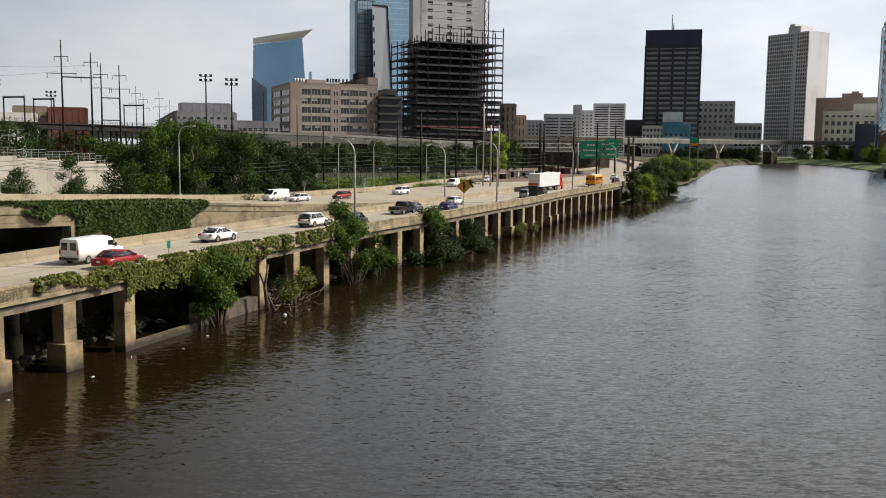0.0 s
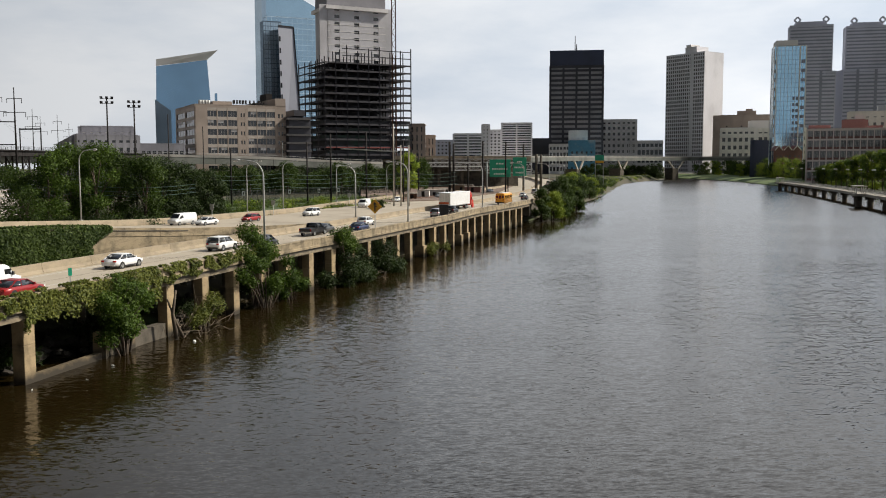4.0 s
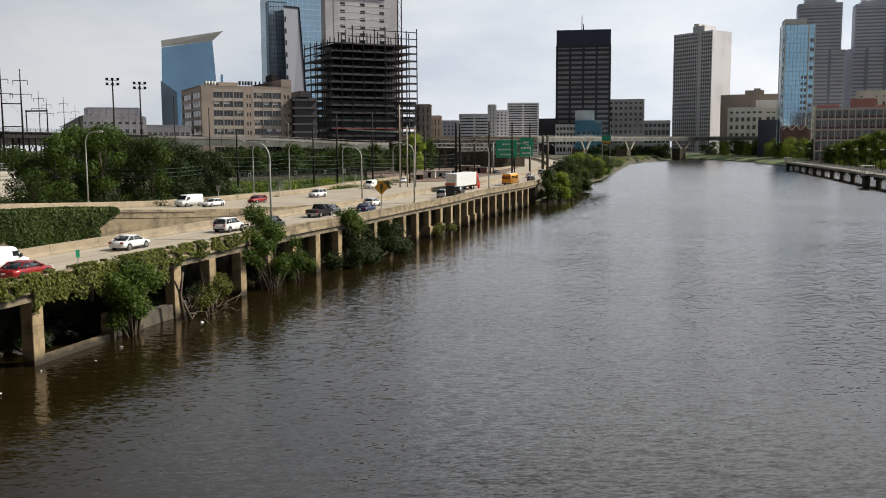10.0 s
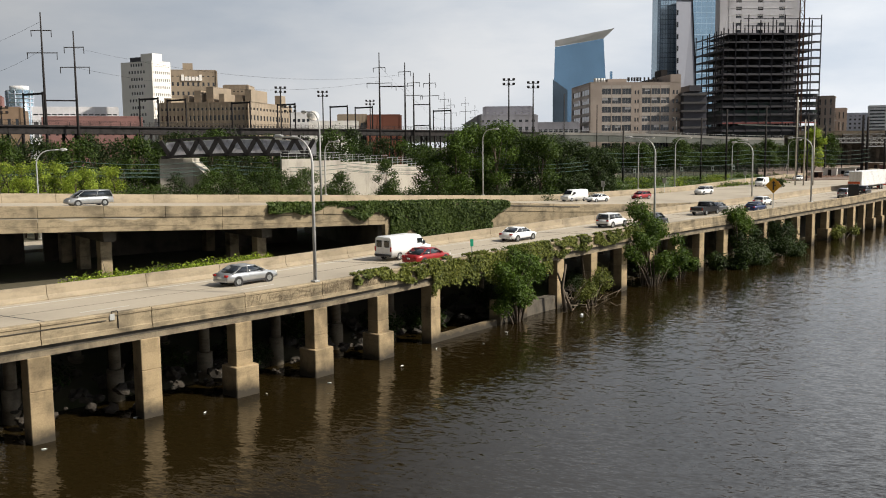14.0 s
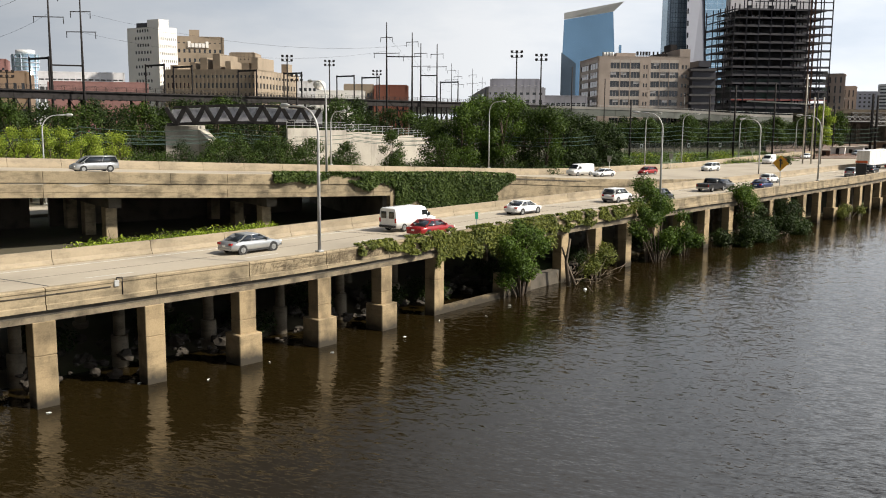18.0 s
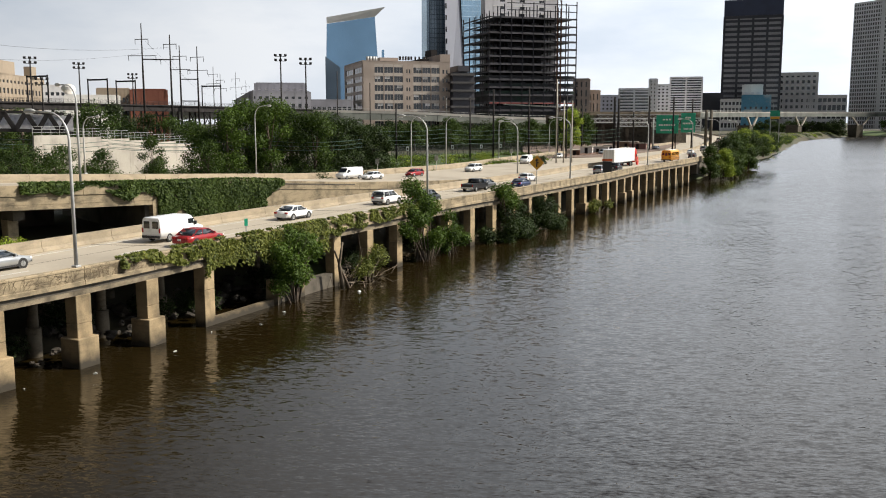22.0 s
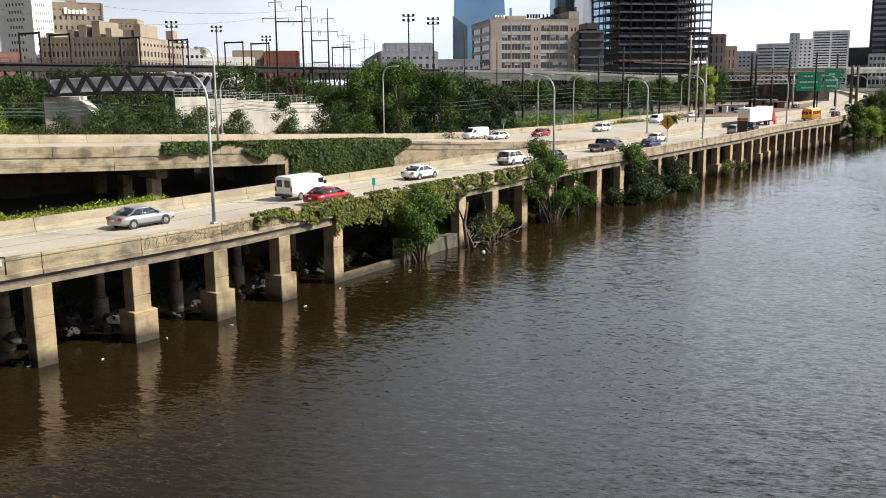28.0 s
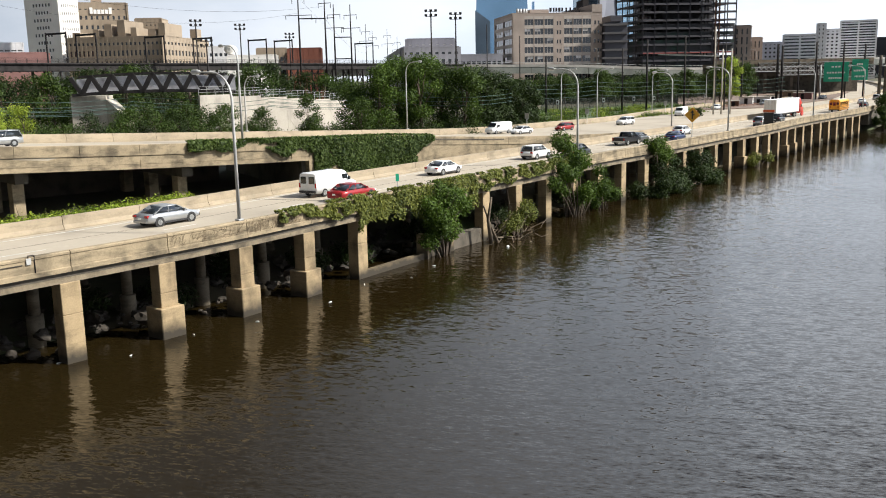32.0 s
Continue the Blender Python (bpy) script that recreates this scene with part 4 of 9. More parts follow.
def block(parent, A, B, C, z0, z1, material, inset=0.5, name="body", roof=None):
    """A four-cornered mass; A, B, C run left to right along the two faces seen, which are set back for their facades."""
    A, B, C = (Vector(p) for p in (A, B, C))
    D = A + C - B
    cen = (A + B + C + D) / 4
    u, v = (B - A).normalized() * inset, (C - B).normalized() * inset
    part(name, prism_mesh([A + u * 1 + v, B - u + v, C - u - v, D + u - v], z0, z1 - 0.05), material, parent)
    part("roof_slab", prism_mesh([A, B, C, D], z1 - 0.3, z1 + 0.35), roof or material, parent)


def corner(az_a, az_b, az_c, d_b, turn):
    """Plan corners of a right-angled block with its near corner B at (az_b, d_b); turn: the bearing of face A-B, in degrees."""
    B = polar(az_b, d_b)
    u = Vector((math.cos(radians(turn)), math.sin(radians(turn)), 0))
    v = Vector((-u.y, u.x, 0))

    def meet(az, w):
        r = polar(az, 1)
        return B + w * ((r.x * B.y - r.y * B.x) / (r.y * w.x - r.x * w.y))
    A = B - u * 22 if abs(az_a - az_b) < 0.35 else meet(az_a, u)
    C = B + v * 22 if abs(az_c - az_b) < 0.35 else meet(az_c, v)
    return A, B, C


BM = {
    "beige_brick": surface("beige_brick", (0.33, 0.265, 0.195), 0.9, scale=0.08, vary=0.12, bump=0.0, random_vary=0.05),
    "tan": surface("tan_masonry", (0.30, 0.24, 0.175), 0.9, scale=0.05, vary=0.14, bump=0.0, random_vary=0.05),
    "white_wall": surface("white_rendered_wall", (0.84, 0.81, 0.77), 0.85, scale=0.03, vary=0.07, bump=0.0, random_vary=0.03),
    # grey and cream walls, loft brick and glass are lightened for distance haze
    "grey_wall": surface("grey_masonry", (0.66, 0.645, 0.65), 0.85, scale=0.04, vary=0.14, bump=0.0, random_vary=0.05),
    "pale_grey": surface("pale_grey_cladding", (0.70, 0.68, 0.65), 0.8, scale=0.04, vary=0.10, bump=0.0, random_vary=0.05),
    "core_concrete": surface("raw_core_concrete", (0.56, 0.55, 0.58), 0.85, scale=0.06, vary=0.12, bump=0.0, streak=0.5),
    "pinkish_brick": surface("pinkish_beige_brick", (0.35, 0.29, 0.25), 0.9, scale=0.08, vary=0.10, bump=0.0, random_vary=0.05),
    "pale_brick": surface("pale_window_sills", (0.42, 0.37, 0.33), 0.9, scale=0.08, vary=0.10, bump=0.0, random_vary=0.05),
    "cream": surface("cream_masonry", (0.82, 0.78, 0.71), 0.9, scale=0.05, vary=0.12, bump=0.0, random_vary=0.06),
    "slate": surface("blue_grey_granite", (0.52, 0.53, 0.62), 0.6, scale=0.04, vary=0.08, bump=0.0),
    "cool_white": surface("cool_white_concrete", (0.72, 0.71, 0.74), 0.85, scale=0.05, vary=0.08, bump=0.0, random_vary=0.03, streak=0.5),
    "sky_glass": glass_facade("bright_blue_curtain_wall", (0.42, 0.68, 0.86), 0.12, 0.15, reflect=0.85),
    "window_grey": surface("grey_recessed_windows", (0.11, 0.11, 0.115), 0.3, scale=0.2, vary=0.3, bump=0.0),
    "slate_band": surface("dull_window_band", (0.25, 0.26, 0.32), 0.3, scale=0.04, vary=0.08, bump=0.0),
    "dark_tower": surface("dark_bronze_cladding", (0.042, 0.042, 0.054), 0.6, scale=0.04, vary=0.15, bump=0.0),
    "dark_band": surface("grey_window_band", (0.26, 0.255, 0.265), 0.5, scale=0.06, vary=0.15, bump=0.0, random_vary=0.1),
    "navy": surface("navy_crown_panels", (0.026, 0.034, 0.072), 0.5, scale=0.06, vary=0.15, bump=0.0),
    "red_brick": surface("dark_red_brick", (0.24, 0.125, 0.115), 0.9, scale=0.06, vary=0.15, bump=0.0),
    "pink_frame": surface("pinkish_concrete_frame", (0.80, 0.72, 0.68), 0.85, scale=0.05, vary=0.1, bump=0.0),
    "faded_red": surface("faded_red_brick", (0.27, 0.13, 0.12), 0.9, scale=0.06, vary=0.15, bump=0.0),
    # pane colour is paler still, for the sky it would mirror
    "loft_glass": surface("grey_many_paned_glass", (0.27, 0.27, 0.285), 0.25, scale=0.1, vary=0.35, bump=0.0, random_vary=0.4),
    "brown_brick": surface("brown_brick", (0.22, 0.15, 0.10), 0.9, scale=0.06, vary=0.12, bump=0.0),
    "orange_brick": surface("orange_red_brick", (0.16, 0.055, 0.035), 0.9, scale=0.06, vary=0.12, bump=0.0),
    "blue_glass": glass_facade("blue_curtain_wall", (0.22, 0.37, 0.53), 0.12, 0.15, reflect=0.85),
    "blue_glass_light": glass_facade("pale_blue_curtain_wall", (0.55, 0.66, 0.74), 0.12, 0.25, reflect=0.85),
    "blue_glass_pale": glass_facade("light_blue_curtain_wall", (0.30, 0.44, 0.55), 0.12, 0.15, reflect=0.85),
    # blotches in the tint paint the mottled reflections of this mirror glass
    "mottled_glass": glass_facade("mottled_reflection_glass", (0.30, 0.37, 0.42), 0.10, 0.75, reflect=0.8),
    "lavender": surface("lavender_grey_panels", (0.33, 0.345, 0.41), 0.7, scale=0.03, vary=0.05, bump=0.0),
    "floor_edge": surface("grey_floor_edges", (0.075, 0.072, 0.075), 0.8, scale=0.08, vary=0.2, bump=0.0),
    "dark_glass": glass_facade("dark_reflecting_glass", (0.13, 0.17, 0.21), 0.15, 0.5, reflect=0.8),
    "green_glass": glass_facade("grey_green_curtain_wall", (0.42, 0.55, 0.61), 0.15, 0.25, reflect=0.8),
    "mauve_grey": surface("mauve_grey_masonry", (0.30, 0.295, 0.325), 0.85, scale=0.05, vary=0.12, bump=0.0, random_vary=0.05),
    "red_primer": surface("red_primed_steel", (0.20, 0.05, 0.045), 0.7, scale=0.1, vary=0.3, bump=0.0),
    "mural": surface("blue_painted_mural", (0.10, 0.30, 0.46), 0.7, scale=0.08, vary=0.35, bump=0.0, tint=(0.36, 0.48, 0.55)),
    "steel_frame": surface("brown_primed_steel", (0.042, 0.041, 0.050), 0.7, 0.1, scale=0.1, vary=0.3, bump=0.0),
    "net": surface("dark_safety_netting", (0.03, 0.032, 0.036), 0.9, scale=0.1, vary=0.4, bump=0.0, tint=(0.02, 0.045, 0.035)),
    "orange": surface("orange_plastic", (0.65, 0.12, 0.03), 0.6, scale=0.3, vary=0.2, bump=0.0),
}
G = M["glass_dark"]


def simple_building(label, az_a, az_b, az_c, d, turn, z0, z1, wall, glass, fa, fb, pier=0.3, span=0.45, name="office_building", cat="building", depth=0.5, first=0.0, last=0.0, sp=None, panes=60):
    """A block with a window grid on both visible faces; fa, fb: (storeys, bays), or None for a blank wall."""
    A, B, C = corner(az_a, az_b, az_c, d, turn)
    t = thing(name, label, cat)
    block(t, A, B, C, z0, z1, wall, inset=depth)
    for f, P, Q in ((fa, A, B), (fb, B, C)):
        if f:
            face_grid(t, P, Q, z0, z1, f[0], f[1], wall, glass, pier, span, depth, first, last, spandrel_mat=sp, max_panes=panes)
        else:
            base, w = face_frame(P, Q, z0)
            if w > 0.5:
                part("blank_wall", box_mesh(0, w, 0, depth + 0.2, 0, z1 - z0), wall, t, m=base)
    return t, (A, B, C)


def roof_box(t, A, B, C, fu0, fu1, fv0, fv1, z0, h, material, name="roof_house"):
    """A box on a roof, placed by fractions along A-B and B-C."""
    u, v = Vector(B) - Vector(A), Vector(C) - Vector(B)
    q = [Vector(A) + u * a + v * b for a, b in ((fu0, fv0), (fu1, fv0), (fu1, fv1), (fu0, fv1))]
    part(name, prism_mesh(q, z0, z0 + h), material, t)


def pole_on(t, x, y, z, h, r=0.25, name="antenna", mat=None):
    part(name, tube_mesh([(x, y, z), (x, y, z + h)], [r, r * 0.6], 6), mat or M["steel_dark"], t)


# beige brick offices with a roof sign
def office_face(t, P, Q, z0, z1, n, bays, wall, sill, glass):
    """A brick front: bays are (start, end, kind) by fractions; wide bays hold ribbon windows on pale sills, narrow ones pairs of small windows."""
    base, w = face_frame(P, Q, z0)
    fh = (z1 - z0 - 3.5) / n
    x = 0.0
    for f0, f1, kind in bays:
        if f0 > x + 0.001:
            part("brick_pier", box_mesh(x * w, f0 * w, 0, 0.6, 0, z1 - z0), wall, t, m=base)
        x = f1
        a, b = f0 * w, f1 * w
        cells = [(a + 0.15, b - 0.15)] if kind == "wide" else [(a + (b - a) * g, a + (b - a) * (g + 0.24)) for g in (0.14, 0.6)]
        hw = 0.64 if kind == "wide" else 0.42
        for j in range(n):
            zb = 2.2 + j * fh
            part("spandrel", box_mesh(a, b, 0.04, 0.6, zb + fh * hw, zb + fh), sill if kind == "wide" else wall, t, m=base)
            for c0, c1 in cells:
                part("window_pane", box_mesh(c0, c1, 0.42, 0.5, zb, zb + fh * hw), glass, t, m=base)
                if kind == "wide":
                    for k in range(1, 3):
                        xm = c0 + (c1 - c0) * k / 3
                        part("mullion", box_mesh(xm - 0.06, xm + 0.06, 0.34, 0.42, zb, zb + fh * hw), sill, t, m=base)
                    if (j * 5 + int(c0)) % 3 == 0:
                        part("blind", box_mesh(c0 + (c1 - c0) * (0.34 if j % 2 else 0.02), c1 - (c1 - c0) * (0.02 if j % 2 else 0.34), 0.38, 0.415, zb + fh * hw * 0.55, zb + fh * hw), BM["grey_wall"], t, m=base)
            if kind != "wide":
                for q0, q1 in ((a, cells[0][0]), (cells[0][1], cells[1][0]), (cells[1][1], b)):
                    part("brick_infill", box_mesh(q0, q1, 0.02, 0.6, zb, zb + fh * hw), wall, t, m=base)
        part("ground_lintel", box_mesh(a, b, 0.02, 0.6, 1.7, 2.2), wall, t, m=base)
        part("ground_opening", box_mesh(a, b, 0.45, 0.55, 0, 1.7), glass, t, m=base)
        part("parapet", box_mesh(a, b, 0.0, 0.6, 2.2 + n * fh, z1 - z0), wall, t, m=base)
    if x < 0.999:
        part("brick_pier", box_mesh(x * w, w, 0, 0.6, 0, z1 - z0), wall, t, m=base)


d = 505
zp = up(3.72, d)
A, B, C = corner(11.05, 9.95, 4.55, d, -68)
post = thing("office_building", "beige brick office block with broad ribbon windows and rooftop lettering", "building")
block(post, A, B, C, 6, zp, BM["pinkish_brick"], inset=0.6)
office_face(post, A, B, 6, zp, 8, ((0.06, 0.5, "wide"), (0.54, 0.97, "wide")), BM["pinkish_brick"], BM["pale_brick"], G)
E9 = [(0.135 + 0.1105 * k, 0.235 + 0.1105 * k, "wide") for k in range(3)] + [(0.485, 0.55, "pair")] + [(0.575 + 0.1035 * k, 0.671 + 0.1035 * k, "wide") for k in range(3)] + [(0.90, 0.985, "pair")]
office_face(post, B, C, 6, zp, 8, E9, BM["pinkish_brick"], BM["pale_brick"], G)
roof_box(post, A, B, C, 0.0, 1.0, 0.885, 1.0, zp, 4.4, BM["pinkish_brick"], "stair_tower")
roof_box(post, A, B, C, 0.25, 0.9, 0.22, 0.43, zp, 2.4, BM["pinkish_brick"])
roof_box(post, A, B, C, 0.3, 0.7, 0.74, 0.84, zp, 2.8, M["steel_dark"], "plant_room")
roof_box(post, A, B, C, 0.35, 0.6, 0.90, 0.97, zp + 4.4, 4.0, M["steel_dark"], "water_tank")
for i, (f, wd) in enumerate(((0.415, 1.3), (0.45, 0.9), (0.48, 1.1), (0.513, 1.3), (0.545, 1.0), (0.59, 0.9), (0.61, 0.15), (0.635, 0.9), (0.655, 0.15), (0.69, 0.9), (0.72, 0.9))):
    p = B + (C - B) * f + Vector((0.3, 0.6, 0))
    bm = bmesh.new()
    add_box(bm, -wd / 2, wd / 2, -0.12, 0.12, 1.0, 2.9 if wd > 0.2 else 1.3)
    part("sign_letter", bm, M["steel_dark"], post, "dark letter-sized bar of a roof sign", m=Matrix.Translation((p.x, p.y, zp)) @ Matrix.Rotation(radians(22), 4, "Z"))
    pole_on(post, p.x, p.y, zp, 1.2, 0.1, "sign_post")
p, q = B + (C - B) * 0.40, B + (C - B) * 0.74
part("sign_rail", bar_mesh((p.x + 0.3, p.y + 0.8, zp + 0.9), (q.x + 0.3, q.y + 0.8, zp + 0.9), 0.15), M["steel_dark"], post)
for f in (0.05, 0.08, 0.115, 0.14):
    p = B + (C - B) * f + Vector((0, 3, 0))
    part("roof_fan", tube_mesh([(p.x, p.y, zp), (p.x, p.y, zp + 2.6)], 0.9, 10), M["steel"], post)

# steel-framed tower under construction, its concrete core and tower crane
d, FH = 556, 4.6
A, B, C = corner(3.72, 2.15, -3.16, d, -66)
frame_t = thing("steel_frame_tower", "unfinished high-rise frame of brown steel columns and open floors", "building under construction")
u, v = (B - A), (C - B)
D = A + C - B
z0 = 9.0
for j in range(1, 16):
    z = z0 + j * FH
    inset = 0.0 if j < 14 else 0.1
    part("floor_slab", prism_mesh([A + v * inset, B + v * inset, C, D], z, z + (0.5 if j < 14 else 0.3)), BM["steel_frame"], frame_t)
    if j < 17:
        part("edge_beam", bar_mesh((A.x, A.y, z - 0.35), (B.x, B.y, z - 0.35), 0.45, 0.7), BM["steel_frame"], frame_t)
        part("edge_beam", bar_mesh((B.x, B.y, z - 0.35), (C.x, C.y, z - 0.35), 0.45, 0.7), BM["red_primer" if j in (1, 2, 4) else "steel_frame"], frame_t)
for k in range(5):
    for i in range(9):
        p = A + u * (k / 4) + v * (i / 8)
        h = z0 + 15.0 * FH + (7.5 if k == 4 else 6.0) * (1 if i > 1 else 0.4) + (1.5 * (i % 3))
        part("column", box_mesh(-0.32, 0.32, -0.32, 0.32, 6, h), BM["steel_frame"], frame_t, m=Matrix.Translation((p.x, p.y, 0)))
for zz in (15.9, 16.8):
    q, q2 = B + v * 0.2, A + v * 0.25
    part("top_beam", bar_mesh((q.x, q.y, z0 + FH * zz), (C.x, C.y, z0 + FH * zz), 0.35, 0.5), BM["steel_frame"], frame_t)
    part("top_beam", bar_mesh((q2.x, q2.y, z0 + FH * (zz - 0.7)), (C.x - u.x * 1, C.y - u.y, z0 + FH * (zz - 0.7)), 0.35, 0.5), BM["steel_frame"], frame_t)
for j in range(0, 8):
    za = z0 + j * FH + 0.6
    bm = bmesh.new()
    pts = [A + u * 0.03 + v * 0.02, B - u * 0.03 + v * 0.02, C - u * 0.03]
    for P, Q in zip(pts, pts[1:]):
        dd = (Q - P).normalized() * 0.05
        add_prism(bm, [P, Q, Q + Vector((dd.y, -dd.x, 0)) * -4, P + Vector((dd.y, -dd.x, 0)) * -4], za, za + FH * (0.95 if j < 5 and j != 3 else 0.42))
    part("netting", bm, BM["net"], frame_t, "dark netting hung round a lower storey")
bm = bmesh.new()
add_prism(bm, [A + u * 0.3 + v * 0.3, A + u * 0.7 + v * 0.3, A + u * 0.7 + v * 0.7, A + u * 0.3 + v * 0.7], 6, z0 + FH * 14.0)
part("inner_core", bm, BM["steel_frame"], frame_t)
for i in range(7):
    p = B + v * (0.12 + 0.12 * i) - u * 0.06
    part("orange_panel", box_mesh(-1.5, 1.5, -0.1, 0.1, 0, 1.3), BM["orange"], frame_t, m=Matrix.Translation((p.x, p.y, z0 + FH * (1.1 + (i % 2) * 3))))
core, (A2, B2, C2) = simple_building("bare grey concrete lift core of the unfinished tower", 2.08, 1.95, -1.61, 588, -68, 6, up(9.75, 588), BM["core_concrete"], G, None, (24, 3), pier=0.74, span=0.55, name="concrete_core")
face = C2 - B2
for j in range(24):
    z = 8 + j * 4.2
    part("formwork_line", box_mesh(0, face.length, -0.12, 0.02, 0, 0.25), BM["pale_grey"], core, m=face_frame(B2, C2, z)[0])
roof_box(core, A2, B2, C2, -0.2, 1.1, -0.03, 1.03, up(9.5, 588), 2.2, BM["grey_wall"], "climbing_form")
roof_box(core, A2, B2, C2, 0.0, 1.0, 0.0, 1.0, up(9.75, 588), 7.0, BM["mauve_grey"], "top_form")
cr = polar(-2.12, 575)
crane = thing("tower_crane", "grey lattice mast of a tower crane beside the concrete core", "crane")
for sx in (-1, 1):
    for sy in (-1, 1):
        part("mast_leg", bar_mesh((cr.x + sx * 1.2, cr.y + sy * 1.2, 8), (cr.x + sx * 1.2, cr.y + sy * 1.2, 130), 0.55), M["rust"], crane)
bm = bmesh.new()
for j in range(34):
    z = 8 + j * 3.6
    s_ = 1 if j % 2 else -1
    bar(bm, (cr.x - s_ * 1.2, cr.y - 1.2, z), (cr.x + s_ * 1.2, cr.y - 1.2, z + 3.6), 0.3)
    bar(bm, (cr.x - 1.2, cr.y - 1.2, z), (cr.x + 1.2, cr.y - 1.2, z), 0.16)
    bar(bm, (cr.x + 1.2, cr.y - s_ * 1.2, z), (cr.x + 1.2, cr.y + s_ * 1.2, z + 3.6), 0.3)
part("mast_lattice", bm, M["rust"], crane)

# tall blue glass tower with a grey shaft in front
d = 700
tall, (A, B, C) = simple_building("tall pale blue glass tower with a slanting roof edge", 6.28, 5.6, 1.95, d, -70, 6, up(9.0, d), BM["blue_glass_light"], BM["blue_glass_pale"], (30, 2), (30, 12), pier=0.05, span=0.08, name="glass_tower", depth=0.3)
D = A + C - B
part("slanting_crown", prism_mesh([A, B, C, D], up(9.0, d), [up(11.2, d), up(11.2, d), up(9.35, d), up(9.35, d)]), BM["blue_glass_pale"], tall)
part("edge_fin", prism_mesh([polar(6.27, d - 9), polar(5.86, d - 9), polar(5.86, d - 4), polar(6.27, d - 4)], up(3.9, d), [up(10.4, d)] * 4), BM["blue_glass_light"], tall, "pale edge strip on the tower corner")
dk, (A3, B3, C3) = simple_building("narrow tower of dark mirror glass set against the blue tower", 5.87, 5.82, 4.72, 682, -72, 6, up(8.7, 682), BM["dark_glass"], BM["mottled_glass"], None, (34, 7), pier=0.10, span=0.14, name="glass_tower", depth=0.3)
sl = thing("service_shaft", "plain lavender-grey panelled shaft leaning slightly, with dark slits", "building")
d = 670
P4 = [polar(4.72, d), polar(3.42, d + 6), polar(3.42, d + 16), polar(4.72, d + 10)]
P5 = [polar(4.9, d), polar(3.98, d + 6), polar(3.98, d + 16), polar(4.9, d + 10)]
bm = bmesh.new()
lo4, hi4 = [bm.verts.new((p.x, p.y, 6)) for p in P4], [bm.verts.new((p.x, p.y, up(8.45, d))) for p in P5]
for i in range(4):
    bm.faces.new((lo4[i], lo4[(i + 1) % 4], hi4[(i + 1) % 4], hi4[i]))
bm.faces.new(hi4)
bmesh.ops.recalc_face_normals(bm, faces=bm.faces)
part("panelled_wall", bm, BM["lavender"], sl)
for j in range(9):
    f = 0.3 + 0.075 * j
    p = P4[0].lerp(P5[0], f)
    z = 6 + (up(8.45, d) - 6) * f
    part("slit_window", box_mesh(0.3, 1.3, -0.25, 0.1, 0, 3.6), G, sl, m=Matrix.Translation((p.x, p.y, z)))
p, q = P5[0], P5[1]
part("roof_edge", bar_mesh((p.x, p.y - 0.2, up(8.45, d)), (q.x, q.y - 0.2, up(8.45, d)), 0.8), M["steel_dark"], sl)
bm = bmesh.new()
a4, b4 = P4[1], P5[1]
bar(bm, (a4.x, a4.y - 0.2, 6), (b4.x, b4.y - 0.2, up(8.45, d)), 0.7)
part("side_edge", bm, M["steel_dark"], sl)
# stacked parking floors
bnd = thing("parking_structure", "dark parking building of stacked open floors with pale edges", "parking building")
A5, B5, C5 = corner(4.75, 4.5, 3.0, 512, -70)
D5 = A5 + C5 - B5
part("inner_mass", prism_mesh([A5.lerp(D5, 0.1), B5.lerp(C5, 0.06).lerp(D5, 0.05), C5.lerp(D5, 0.06), D5], 6, up(3.05, 512)), BM["dark_tower"], bnd)
for j in range(9):
    z = 6 + (up(3.15, 512) - 6) * j / 8.6
    part("floor_edge", prism_mesh([A5, B5, C5, D5], z, z + 1.1), BM["floor_edge"], bnd)
part("stair_core", prism_mesh([A5.lerp(D5, 0.3), B5.lerp(C5, 0.3), B5.lerp(C5, 0.75), D5.lerp(C5, 0.2)], up(3.1, 512), up(3.45, 512)), BM["dark_tower"], bnd)

# leaning blue glass tower with a pointed top
d = 880
cira = thing("glass_tower", "faceted blue glass tower with a slanting top and a pointed corner", "building")
P0, P1, P2, P3 = polar(12.25, d), polar(8.72, d), polar(9.0, d + 40), polar(12.0, d + 40)
bm = bmesh.new()
low = [bm.verts.new((p.x, p.y, 6)) for p in (P0, P1, P2, P3)]
tops = [polar(12.08, d), polar(9.15, d), polar(9.3, d + 30), polar(11.9, d + 30)]
hi = [bm.verts.new((p.x, p.y, z)) for p, z in zip(tops, (up(5.9, d), up(6.35, d), up(6.35, d + 30), up(5.9, d + 30)))]
for i in range(4):
    bm.faces.new((low[i], low[(i + 1) % 4], hi[(i + 1) % 4], hi[i]))
bm.faces.new(hi)
bmesh.ops.recalc_face_normals(bm, faces=bm.faces)
part("glass_body", bm, BM["blue_glass"], cira)
bm = bmesh.new()
tip = polar(8.5, d - 2)
vs = [bm.verts.new(c) for c in ((tops[0].x, tops[0].y, up(5.92, d)), (tops[1].x, tops[1].y, up(6.35, d)), (tip.x, tip.y, up(6.92, d)), (tops[0].x, tops[0].y, up(6.3, d)), (tops[3].x, tops[3].y, up(6.3, d + 30)), (tops[2].x, tops[2].y, up(6.6, d + 30)))]
for f in ((0, 1, 2, 3), (3, 2, 5, 4), (1, 5, 2), (0, 3, 4)):
    bm.faces.new([vs[i] for i in f])
bmesh.ops.recalc_face_normals(bm, faces=bm.faces)
part("pointed_screen", bm, BM["white_wall"], cira, "pale metal screen rising to a point")
